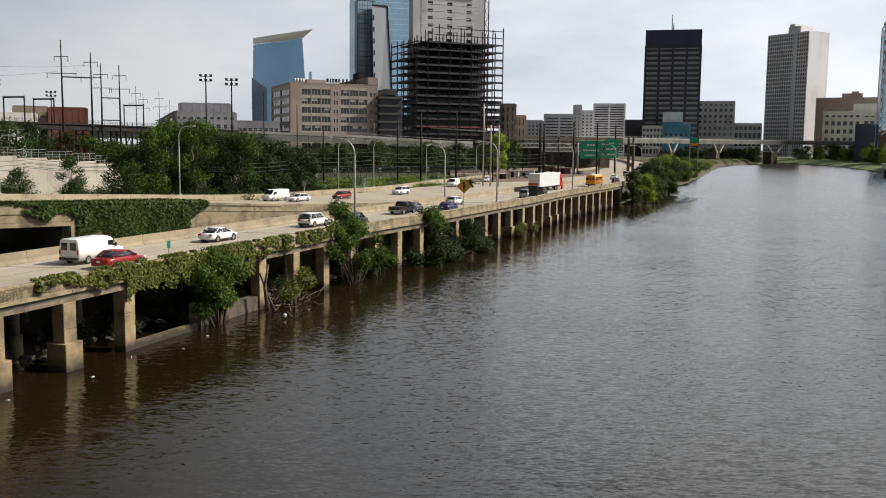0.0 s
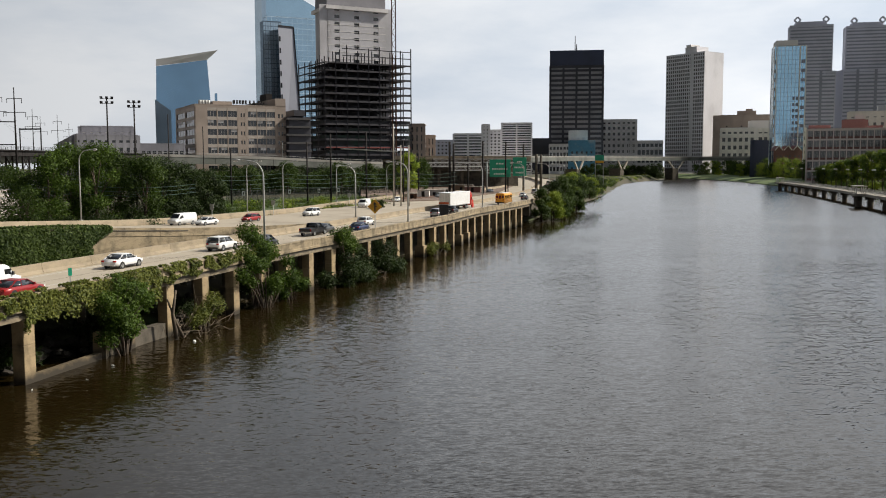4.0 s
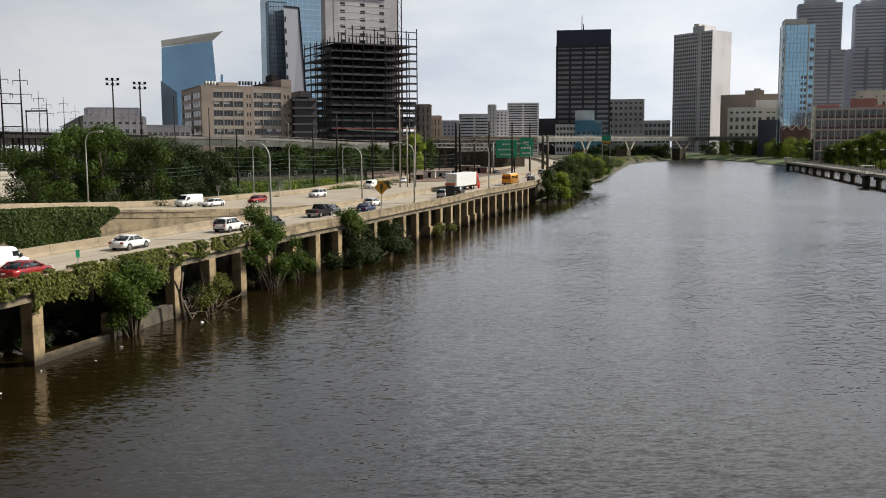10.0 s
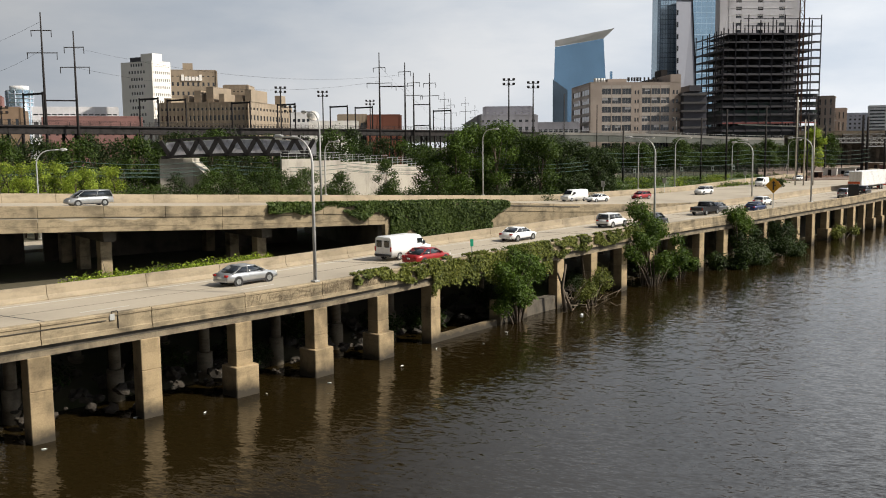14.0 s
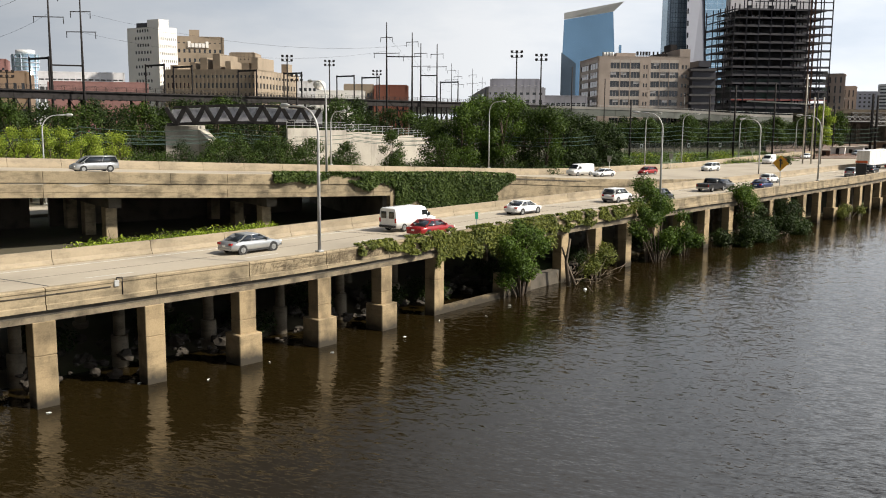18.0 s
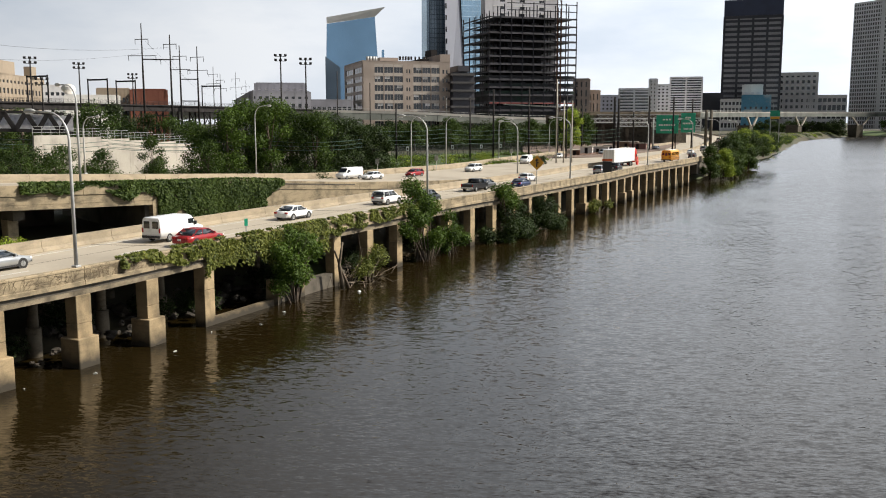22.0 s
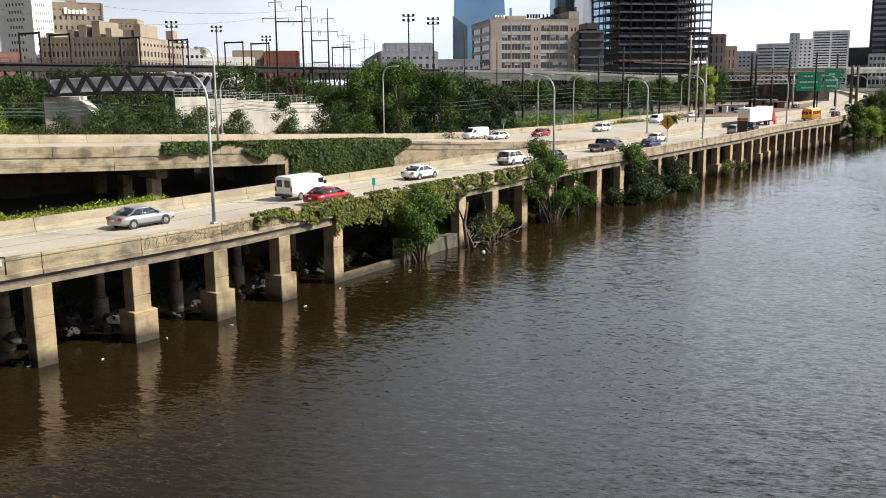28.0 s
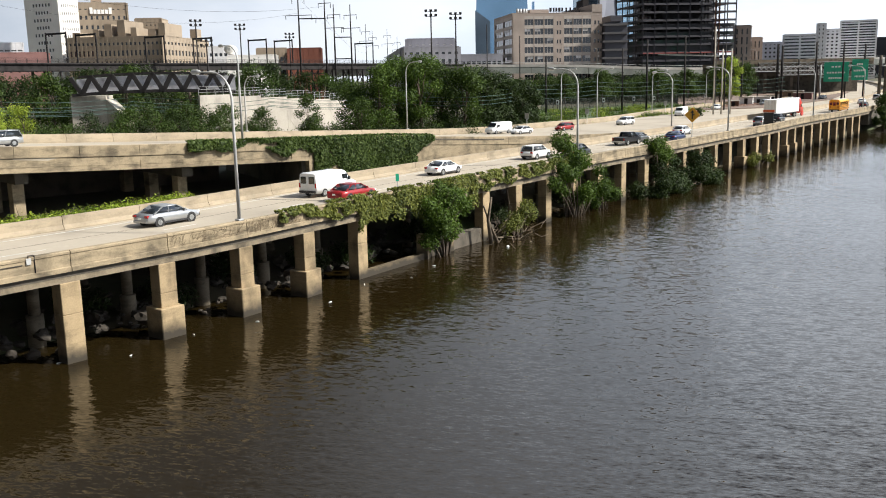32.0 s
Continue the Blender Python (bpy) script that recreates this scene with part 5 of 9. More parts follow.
part("side_facet", prism_mesh([polar(8.74, d + 1), polar(8.6, d + 1), polar(8.65, d + 20), polar(8.8, d + 20)], 6, up(4.4, d)), BM["blue_glass"], cira)
# dark sheet on the front stands for a reflected shape in the glass
part("lower_wing", prism_mesh([polar(12.2, d - 6), polar(11.3, d - 6), polar(11.3, d), polar(12.2, d)], 6, [up(3.95, d), up(3.3, d), up(3.3, d), up(3.95, d)]), BM["dark_glass"], cira)

# dark office tower with a navy crown
d = 1190
zt = up(6.08, d)
dark, (A, B, C) = simple_building("dark bronze office tower with grey window bands and a navy crown", -11.76, -11.78, -14.98, d, -103, 6, zt, BM["dark_tower"], BM["dark_band"], None, (22, 4), pier=0.16, span=0.5, name="office_tower")
roof_box(dark, A, B, C, -0.02, 1.02, -0.012, 1.012, zt + 0.4, up(6.97, d) - zt, BM["navy"], "crown")
c4 = (B + C) / 2
pole_on(dark, c4.x, c4.y + 10, up(6.97, d), 20, 0.6)
pole_on(dark, c4.x + 2, c4.y + 10, up(6.97, d), 9, 0.8)

# white apartment slab
d = 1250
zt = up(6.72, d)
wt, (A, B, C) = simple_building("tall white apartment slab with a blank end wall", -18.74, -20.92, -22.02, d, -60, 6, zt, BM["cool_white"], BM["window_grey"], (31, 18), None, pier=0.3, span=0.36, name="apartment_tower")
roof_box(wt, A, B, C, 0.45, 0.75, 0.1, 0.7, zt, 8.5, BM["cool_white"])
roof_box(wt, A, B, C, 0.5, 0.62, 0.05, 0.5, zt + 8.5, 2.8, BM["pale_grey"], "lift_house")
base, w = face_frame(A, B, 6)
for f in (0.66, 0.7):
    part("wall_strip", box_mesh(w * f - 0.9, w * f + 0.9, -0.5, 0.2, 0, zt - 6), BM["cool_white"], wt, m=base)
fh = (zt - 7) / 31
me = to_mesh("balcony_slab", box_mesh(0.3, w * 0.63, -0.55, 0.1, 0, 0.45), BM["cool_white"])
for j in range(31):
    part("balcony_slab", me, None, wt, m=base @ Matrix.Translation((0, 0, 1 + j * fh)))

# towers across the river
d = 900
bt, (A, B, C) = simple_building("slender blue glass tower with white edge lines", -24.57, -24.85, -26.6, d, -108, 6, up(6.85, d), BM["pale_grey"], BM["sky_glass"], (28, 1), (28, 9), pier=0.07, span=0.12, name="glass_tower", depth=0.3, sp=BM["blue_glass"])
roof_box(bt, A, B, C, 0, 1, 0.05, 0.72, up(6.85, d), 5, BM["pale_grey"])
base, w = face_frame(B, C, 6)
zt = up(6.85, d) - 6
for f in (0.07, 0.8, 0.99):
    part("edge_line", box_mesh(w * f - 0.45, w * f + 0.45, -0.35, 0.1, 0, zt), BM["white_wall"], bt, "white upright edge line", m=base)
for j, (f0, f1) in enumerate(((0.6, 0.66), (0.7, 0.78), (0.0, 0.05), (0.84, 0.96))):
    for k in range(13):
        part("balcony_recess", box_mesh(w * f0, w * f1, -0.12, 0.1, zt * (0.02 + 0.047 * k * (1.5 if j > 1 else 1)), zt * (0.045 + 0.047 * k * (1.5 if j > 1 else 1))), BM["slate_band"], bt, m=base)
for az_a, az_c, el, dd, sh_l, sh_r in ((-25.55, -27.95, 7.95, 1050, 0.0, 0.06), (-28.55, -30.85, 7.75, 1080, 0.07, 0.05)):
    tw, (A, B, C) = simple_building("blue-grey granite office tower with diamond finials on the roof", az_a, az_a - 0.1, az_c, dd, -110, 6, up(el, dd), BM["slate"], BM["slate_band"], None, (44, 1), pier=0.02, span=0.55, name="office_tower")
    v = C - B
    # broader lower stage, also banded
    P, Q = B - v * sh_l - Vector((0, 3, 0)), C + v * sh_r - Vector((0, 3, 0))
    part("lower_mass", prism_mesh([P + Vector((0, 1.0, 0)), Q + Vector((0, 1.0, 0)), Q + Vector((0, 30, 0)), P + Vector((0, 30, 0))], 6, up(5.35, dd)), BM["slate"], tw)
    face_grid(tw, P, Q, 6, up(5.35, dd), 28, 1, BM["slate"], BM["slate_band"], 0.02, 0.55, 1.0)
    for f in (0.3, 0.68):
        base, w = face_frame(P, Q, 6)
        part("wall_rib", box_mesh(w * f - 1.4, w * f + 1.4, -0.5, 0.3, 0, up(5.35, dd) - 6), BM["slate_band"], tw, m=base)
    for f in (0.17, 0.83):
        p = B + v * f
        ring = bmesh.new()
        zc = up(el, dd) + 5.5
        r = 3.2
        w = v.normalized()
        q = [Vector((p.x, p.y, zc)) + w * (r * a) + Vector((0, 0, r * b)) for a, b in ((1, 0), (0, 1), (-1, 0), (0, -1))]
        for i in range(4):
            bar(ring, q[i], q[(i + 1) % 4], 1.6)
        part("diamond_finial", ring, BM["slate"], tw)
    roof_box(tw, A, B, C, 0.1, 0.9, 0.14, 0.86, up(el, dd), 4.0, BM["slate"], "parapet_crown")
gg, (A, B, C) = simple_building("grey-green glass apartment tower with balconies", -30.95, -31.1, -33.4, 800, -110, 6, up(6.5, 800), BM["green_glass"], BM["green_glass"], (24, 1), (24, 7), pier=0.1, span=0.22, name="glass_tower", depth=0.4)
roof_box(gg, A, B, C, 0.0, 1.0, 0.52, 1.0, up(6.5, 800), 12, BM["green_glass"], "upper_stage")
for j in range(24):
    z = 8 + j * (up(6.5, 800) - 8) / 24
    p = B - (C - B).normalized() * 1.6
    part("balcony", prism_mesh([p, B, B + Vector((0, 6, 0)), p + Vector((0, 6, 0))], z, z + 1.2), BM["pale_grey"], gg)
simple_building("dark grey office slab between the granite towers", -28.0, -28.05, -28.6, 1150, -110, 6, up(5.3, 1150), BM["slate"], BM["slate_band"], None, (24, 2), name="office_tower")

# lower blocks on the east bank
def loft(label, az_a, az_c, d, z1, n, m):
    """A brick warehouse in a pale concrete frame with wide many-paned windows and red-brown aprons."""
    t, (A, B, C) = simple_building(label, az_a, az_a - 0.03, az_c, d, -116, 3, z1, BM["pink_frame"], BM["loft_glass"], None, (n, m), pier=0.2, span=0.17, name="warehouse", panes=300)
    base, w = face_frame(B, C, 3)
    bw, fh = w / m, (z1 - 4) / n
    me = to_mesh("brick_apron", box_mesh(-bw * 0.43, bw * 0.43, 0.25, 0.45, 0, fh * 0.22), BM["red_brick"])
    bm = bmesh.new()
    for k in (-0.22, 0, 0.22):
        add_box(bm, bw * k - 0.07, bw * k + 0.07, 0.25, 0.4, fh * 0.22, fh * 0.86)
    mul = to_mesh("mullions", bm, BM["pale_grey"])
    for j in range(n):
        for i in range(m):
            at = base @ Matrix.Translation(((i + 0.5) * bw, 0, 1 + j * fh + fh * 0.07))
            part("brick_apron", me, None, t, m=at)
            part("mullions", mul, None, t, m=at)
    part("cornice", box_mesh(0, w, -0.25, 0.6, z1 - 3.6, z1 - 2.6), BM["pink_frame"], t, m=base)
    return t, (A, B, C)


d = 700
l1, (A, B, C) = loft("long brick warehouse with a pale concrete frame and big windows", -26.72, -31.0, d, up(2.05, d), 5, 12)
roof_box(l1, A, B, C, 0.1, 0.5, 0.02, 0.3, up(2.05, d), 3.2, BM["faded_red"], "roof_house")
roof_box(l1, A, B, C, 0.1, 0.5, 0.76, 0.95, up(2.05, d), 2.4, BM["faded_red"], "roof_house")
l2, (A, B, C) = loft("brick warehouse with a pale concrete frame and big windows", -31.05, -34.5, d - 15, up(2.15, d), 5, 9)
roof_box(l2, A, B, C, 0.1, 0.5, 0.1, 0.5, up(2.15, d), 2.6, BM["faded_red"], "roof_house")
wh, (A, B, C) = simple_building("pale stone block above the warehouses", -28.9, -28.95, -32.0, 800, -116, 3, up(3.0, 800), BM["cream"], BM["window_grey"], None, (8, 8), pier=0.62, span=0.6, name="office_building")
roof_box(wh, A, B, C, 0.1, 0.6, 0.5, 0.75, up(3.0, 800), 5, BM["grey_wall"])
rr, (A, B, C) = simple_building("red painted roof house behind the warehouse", -28.7, -28.72, -29.8, 750, -116, 3, up(2.55, 750), BM["faded_red"], G, None, (7, 3), pier=0.8, span=0.8, name="warehouse")
roof_box(rr, A, B, C, 0.1, 0.4, 0.55, 0.98, up(2.55, 750), 4.2, BM["white_wall"])
simple_building("pale block of small windows on the far bank", -21.95, -21.98, -23.9, 1150, -112, 3, up(2.2, 1150), BM["cream"], BM["window_grey"], None, (6, 6), pier=0.45, span=0.5, name="office_building")
tb, (A, B, C) = simple_building("tan block with a stepped roof", -21.85, -21.87, -25.2, 1230, -112, 3, up(2.95, 1230), BM["pinkish_brick"], G, None, (8, 4), pier=0.9, span=0.85, name="office_building")
roof_box(tb, A, B, C, 0.1, 0.8, 0.3, 0.62, up(2.95, 1230), 5.5, BM["pinkish_brick"])
roof_box(tb, A, B, C, 0.1, 0.6, 0.45, 0.56, up(2.95, 1230) + 5.5, 2.5, BM["pinkish_brick"], "vent_house")
wb2, (A, B, C) = simple_building("white block with a plain upper storey", -23.6, -23.65, -25.6, 1190, -112, 3, up(2.6, 1190), BM["white_wall"], BM["window_grey"], None, (7, 5), pier=0.85, span=0.8, name="office_building")
roof_box(wb2, A, B, C, 0.1, 0.5, 0.72, 0.98, up(2.6, 1190), 3, BM["white_wall"])
cb2, (A, B, C) = simple_building("cream block with rows of dark windows", -24.0, -24.05, -26.7, 1010, -112, 3, up(2.15, 1010), BM["cream"], BM["window_grey"], None, (7, 9), pier=0.35, span=0.55, name="office_building")
part("red_band", box_mesh(0, (C - B).length * 0.75, -0.3, 0.1, 0, 3.2), BM["faded_red"], cb2, "faded red band across the front", m=face_frame(B.lerp(C, 0.22), C, up(1.05, 1010))[0])
part("wall_sign", box_mesh(0, 4.4, -0.3, 0.0, 0, 4.4), BM["white_wall"], cb2, "white square wall sign", m=face_frame(B.lerp(C, 0.85), C, up(1.5, 1010))[0])
part("sign_mark", box_mesh(1.2, 3.2, -0.42, -0.3, 1.2, 3.4), M["steel_dark"], cb2, m=face_frame(B.lerp(C, 0.85), C, up(1.5, 1010))[0])
simple_building("dark blue-grey flank of an annex", -23.75, -23.8, -24.55, 960, -112, 3, up(1.45, 960), BM["navy"], BM["navy"], None, (4, 2), pier=0.8, span=0.8, name="office_building")
for k in range(3):
    az = -25.0 - 0.5 * k
    rh, (A, B, C) = simple_building("red-brown brick row house with a white-edged gable", az, az - 0.02, az - 0.47, 880, -112, 3, up(0.85, 880), BM["red_brick"], BM["window_grey"], None, (3, 2), pier=0.6, span=0.55, name="row_house")
    mid = (B + C) / 2
    zg = up(0.85, 880)
    bm = bmesh.new()
    q = [(B.x, B.y, zg), (C.x, C.y, zg), (mid.x, mid.y, zg + 4.2)]
    f = [bm.verts.new(c) for c in q]
    g = [bm.verts.new((c[0] + 1, c[1] + 12, c[2])) for c in q]
    bm.faces.new(f)
    bm.faces.new(g[::-1])
    for i in range(3):
        bm.faces.new((f[i], g[i], g[(i + 1) % 3], f[(i + 1) % 3]))
    bmesh.ops.recalc_face_normals(bm, faces=bm.faces)
    part("gable", bm, BM["red_brick"], rh)
    part("gable_edge", bar_mesh((B.x, B.y - 0.3, zg), (mid.x, mid.y - 0.3, zg + 4.2), 0.8), BM["white_wall"], rh, "white gable edge")
    part("gable_edge", bar_mesh((C.x, C.y - 0.3, zg), (mid.x, mid.y - 0.3, zg + 4.2), 0.8), BM["white_wall"], rh, "white gable edge")

# middle distance beyond the road bridge
d = 900
simple_building("pale slab of flats", -3.7, -3.8, -5.7, 700, -98, 6, up(1.6, 700), BM["slate"], G, None, (10, 8), name="office_building", pier=0.55, span=0.55)
simple_building("tan stone station block", -3.0, -3.1, -3.95, 600, -98, 6, up(2.6, 600), BM["pinkish_brick"], G, None, (6, 3), name="office_building", pier=0.7, span=0.3)
simple_building("tan stone station wing", -3.9, -3.95, -4.6, 620, -98, 6, up(1.9, 620), BM["pinkish_brick"], G, None, (4, 3), name="office_building", pier=0.7, span=0.3)
simple_building("white housing slab with rows of windows", -5.75, -5.8, -7.6, d, -98, 6, up(2.0, d), BM["cool_white"], G, None, (14, 2), name="apartment_tower", pier=0.12, span=0.55)
simple_building("white and grey housing slab", -7.5, -7.6, -8.0, d - 40, -98, 6, up(2.45, d), BM["cool_white"], G, None, (14, 2), name="apartment_tower", pier=0.75, span=0.5)
simple_building("pale housing slab with rows of windows", -8.0, -8.05, -8.75, d + 30, -98, 6, up(2.3, d), BM["cool_white"], G, None, (14, 3), name="apartment_tower", pier=0.55, span=0.55)
fl, (A, B, C) = simple_building("broad pale block of flats", -8.72, -8.8, -10.65, d + 60, -98, 6, up(2.65, d + 60), BM["cool_white"], G, None, (22, 2), name="apartment_tower", pier=0.1, span=0.5)
simple_building("dark low hall at the foot of the tower", -9.45, -9.5, -11.8, 1180, -102, 6, up(1.68, 1180), BM["dark_tower"], BM["dark_tower"], None, (2, 4), name="hall")
simple_building("grey long block with square windows", -11.7, -11.75, -13.0, 1150, -102, 6, up(1.33, 1150), BM["grey_wall"], G, None, (4, 6), name="office_building", pier=0.3, span=0.4)
simple_building("building with a blue painted mural wall", -12.98, -13.0, -14.48, 1150, -102, 6, up(1.54, 1150), BM["mural"], G, None, (4, 5), name="office_building", pier=0.6, span=0.7)
simple_building("long grey loft block with square windows", -14.5, -14.55, -18.6, 1260, -106, 6, up(1.6, 1180), BM["grey_wall"], G, None, (4, 16), name="office_building", pier=0.25, span=0.38)
simple_building("grey block behind the lofts", -14.9, -14.95, -17.0, 1260, -106, 6, up(2.8, 1260), BM["grey_wall"], G, None, (9, 7), name="office_building", pier=0.5, span=0.5)
simple_building("pale sign block in front of the dark tower", -12.95, -13.0, -14.0, 1170, -106, 6, up(2.15, 1170), BM["pale_grey"], BM["grey_wall"], None, (3, 3), name="office_building", pier=0.5, span=0.5)

# university side
wb, (A, B, C) = simple_building("white apartment tower with rows of dark windows", 38.13, 36.37, 35.38, 560, -12, 6, up(5.1, 560), BM["white_wall"], G, None, (14, 9), pier=0.5, span=0.6, name="apartment_tower")
roof_box(wb, A, B, C, 0.62, 0.98, 0.05, 0.6, up(5.1, 560), 4.6, BM["white_wall"])
roof_box(wb, A, B, C, 0.26, 0.6, 0.08, 0.4, up(5.1, 560), 3.0, BM["dark_tower"], "plant_screen")
base, w = face_frame(A, B, 6)
for j in range(14):
    z = 4 + j * (up(5.1, 560) - 10) / 13.6
    wide = 0.32 if j % 2 else 0.46
    for k in range(5 if j % 2 else 6):
        f = 0.5 - wide / 2 + wide * k / (4 if j % 2 else 5)
        part("small_window", box_mesh(w * f - 0.55, w * f + 0.55, -0.06, 0.05, z, z + 1.7), G, wb, m=base)
ub, (A, B, C) = simple_building("broad tan masonry university block", 36.05, 30.85, 28.3, 520, 10, 6, up(2.75, 520), BM["tan"], G, (6, 22), (6, 14), pier=0.5, span=0.5, name="university_building")
for f0, f1, h in ((0.02, 0.1, 3), (0.24, 0.3, 4.5), (0.36, 0.44, 7), (0.5, 0.58, 9), (0.64, 0.7, 5), (0.82, 0.9, 4), (0.93, 1.0, 7)):
    roof_box(ub, A, B, C, f0, f1, 0.05, 0.4, up(2.75, 520), h, BM["tan"], "roof_turret")
roof_box(ub, A, B, C, 0.94, 1.02, 0.7, 0.8, up(2.75, 520), 6, BM["beige_brick"], "roof_turret")
db, (A, B, C) = simple_building("tall tan university slab with a white name sign", 35.4, 32.75, 32.55, 600, 34, 6, up(4.6, 600), BM["tan"], G, (10, 9), None, pier=0.6, span=0.6, name="university_building")
roof_box(db, A, B, C, 0.28, 0.5, 0.1, 0.6, up(4.6, 600), 4.5, BM["tan"])
base, w = face_frame(A, B, up(4.6, 600))
for i, hgt in enumerate((3.7, 2.5, 2.5, 2.5, 2.5, 3.7)):
    part("sign_letter", box_mesh(-0.85, 0.85, -0.5, 0.0, 0, hgt), BM["white_wall"], db, "white letter-sized bar of a name sign", m=base @ Matrix.Translation((w * 0.47 + (i - 2.5) * 2.15, -0.1, -6.4)))
simple_building("stepped tan university wing", 32.3, 30.9, 30.6, 560, 20, 6, up(3.75, 560), BM["tan"], G, (8, 6), None, pier=0.6, span=0.6, name="university_building")
simple_building("long white hospital wing with window bands", 43.0, 38.4, 38.3, 600, 38, 6, up(2.4, 600), BM["cool_white"], BM["window_grey"], (5, 14), None, pier=0.22, span=0.58, name="office_building")
simple_building("brown brick hall with arched bays", 47.3, 43.6, 43.2, 430, 40, 6, up(2.35, 430), BM["brown_brick"], G, (2, 9), None, pier=0.6, span=0.35, name="hall")
simple_building("red brick range behind the hall", 47.5, 44.6, 44.4, 470, 40, 6, up(3.0, 470), BM["red_brick"], G, (5, 9), None, pier=0.6, span=0.55, name="hall")
gt = thing("glass_tower", "round grey-green glass tower far behind the roofs", "building")
p = polar(43.6, 900)
part("drum", tube_mesh([(p.x, p.y, 6), (p.x, p.y, up(3.3, 900))], [9.0, 11.5], 22), BM["green_glass"], gt)
for j in range(16):
    rj = 9.2 + 2.6 * j / 16
    part("floor_ring", tube_mesh([(p.x, p.y, 10 + j * 3.6), (p.x, p.y, 10.5 + j * 3.6)], rj, 22), BM["slate"], gt)
for k in range(11):
    a = math.tau * k / 11
    part("upright_fin", bar_mesh((p.x + 9.1 * math.cos(a), p.y + 9.1 * math.sin(a), 6), (p.x + 11.7 * math.cos(a), p.y + 11.7 * math.sin(a), up(3.3, 900)), 0.5), BM["slate"], gt)
part("crown_ring", tube_mesh([(p.x, p.y, up(3.3, 900)), (p.x, p.y, up(3.55, 900))], 8, 18), BM["grey_wall"], gt)
simple_building("dark flat roof shed beside the railway", 42.4, 37.2, 37.1, 420, 38, 6, up(1.85, 420), BM["red_brick"], G, (2, 12), None, name="shed", pier=0.7, span=0.6)
simple_building("low white roofed works with a round dish", 27.2, 24.3, 24.2, 420, 25, 6, up(1.55, 420), BM["white_wall"], G, (1, 9), None, name="works_building", pier=0.5, span=0.6)
simple_building("tan low works building", 25.5, 23.7, 23.6, 450, 25, 6, up(1.95, 450), BM["tan"], G, (3, 8), None, name="works_building", pier=0.4, span=0.5)
simple_building("orange-red brick warehouse by the railway", 23.6, 21.65, 21.6, 430, 22, 6, up(1.92, 430), BM["orange_brick"], G, (2, 6), None, name="warehouse", pier=0.6, span=0.6)
simple_building("grey works block behind the railway", 28.3, 26.9, 26.8, 520, 28, 6, up(2.1, 520), BM["grey_wall"], G, (4, 5), None, name="works_building", pier=0.4, span=0.5)
simple_building("grey brick plant house with a penthouse", 17.6, 16.75, 13.2, 480, -70, 6, up(1.85, 480), BM["mauve_grey"], G, (5, 2), (5, 9), name="works_building", pier=0.5, span=0.5)
simple_building("white roof house on the grey plant", 16.5, 16.4, 13.5, 500, -75, 6, up(2.35, 500), BM["mauve_grey"], BM["pale_grey"], None, (6, 7), name="works_building", pier=0.6, span=0.6)
simple_building("low grey station arcade", 13.2, 13.1, 10.6, 500, -72, 6, up(1.35, 500), BM["mauve_grey"], G, None, (2, 8), name="arcade", pier=0.3, span=0.35)
# dish on the works
q = polar(27.0, 424)
dish = thing("satellite_dish", "white satellite dish on the works roof", "satellite dish", pose(q.x, q.y, up(1.55, 420) + 0.2))
bm = bmesh.new()
bmesh.ops.create_uvsphere(bm, u_segments=14, v_segments=8, radius=3.2)
bmesh.ops.delete(bm, geom=[v_ for v_ in bm.verts if v_.co.z > -1.2], context="VERTS")
bmesh.ops.solidify(bm, geom=bm.faces, thickness=0.12)
part("dish", bm, BM["white_wall"], dish, m=Matrix.Translation((0, 0, 3.4)) @ Matrix.Rotation(radians(200), 4, "Z") @ Matrix.Rotation(radians(45), 4, "X"))
part("mast", tube_mesh([(0, 0, -0.1), (0, 0, 2.2)], 0.35, 6), M["steel"], dish)


# ---- road lamps, signs and other street furniture ----
def road_lamp(x, y, z, heading, height=10.0, reach=2.9, label="tall galvanised road lamp with a curved arm and a cobra head", group="road lamps"):
    """Pole with a quarter-round arm; heading: the way the arm points."""
    t = thing("street_lamp", label, "street lamp", pose(x, y, z, 0, 0, heading), group)
    part("base_plate", box_mesh(-0.22, 0.22, -0.22, 0.22, 0, 0.12, 0.02), M["steel"], t)
    pts = [(0, 0, 0.1), (0, 0, height * 0.5), (0, 0, height - 2.0)]
    rad = [0.13, 0.11, 0.09]
    for k in range(1, 7):
        a = radians(15 * k)
        pts.append((0, reach * 0.62 * (1 - math.cos(a)), height - 2.0 + 1.8 * math.sin(a)))
        rad.append(0.085 - 0.004 * k)
    pts.append((0, reach, height - 0.15))
    rad.append(0.055)
    part("pole", tube_mesh(pts, rad, 8), M["steel"], t)
    bm = bmesh.new()
    add_tube(bm, [(0, reach - 0.1, height - 0.15), (0, reach + 0.25, height - 0.13), (0, reach + 0.75, height - 0.14), (0, reach + 0.95, height - 0.17)], [0.06, 0.16, 0.17, 0.05], 8)
    head = part("lamp_head", bm, M["steel"], t)
    part("lens", box_mesh(-0.11, 0.11, reach + 0.25, reach + 0.75, height - 0.33, height - 0.24, 0.02), LENS, head, "pale glass lens")
    return t


LENS = surface("lamp_lens", (0.85, 0.85, 0.82), 0.2, scale=3, vary=0.05, bump=0)
for y in (7.0, 55.2, 104.5, 150.3, 200.0, 238.0, 290.0, 342.0, 396.0, 452.0):
    s = PAR.s_at_y(y)
    p = PAR.off(s, -0.2, PAR_TOP)
    road_lamp(p.x, p.y, p.z, PAR.heading(s) + 90)
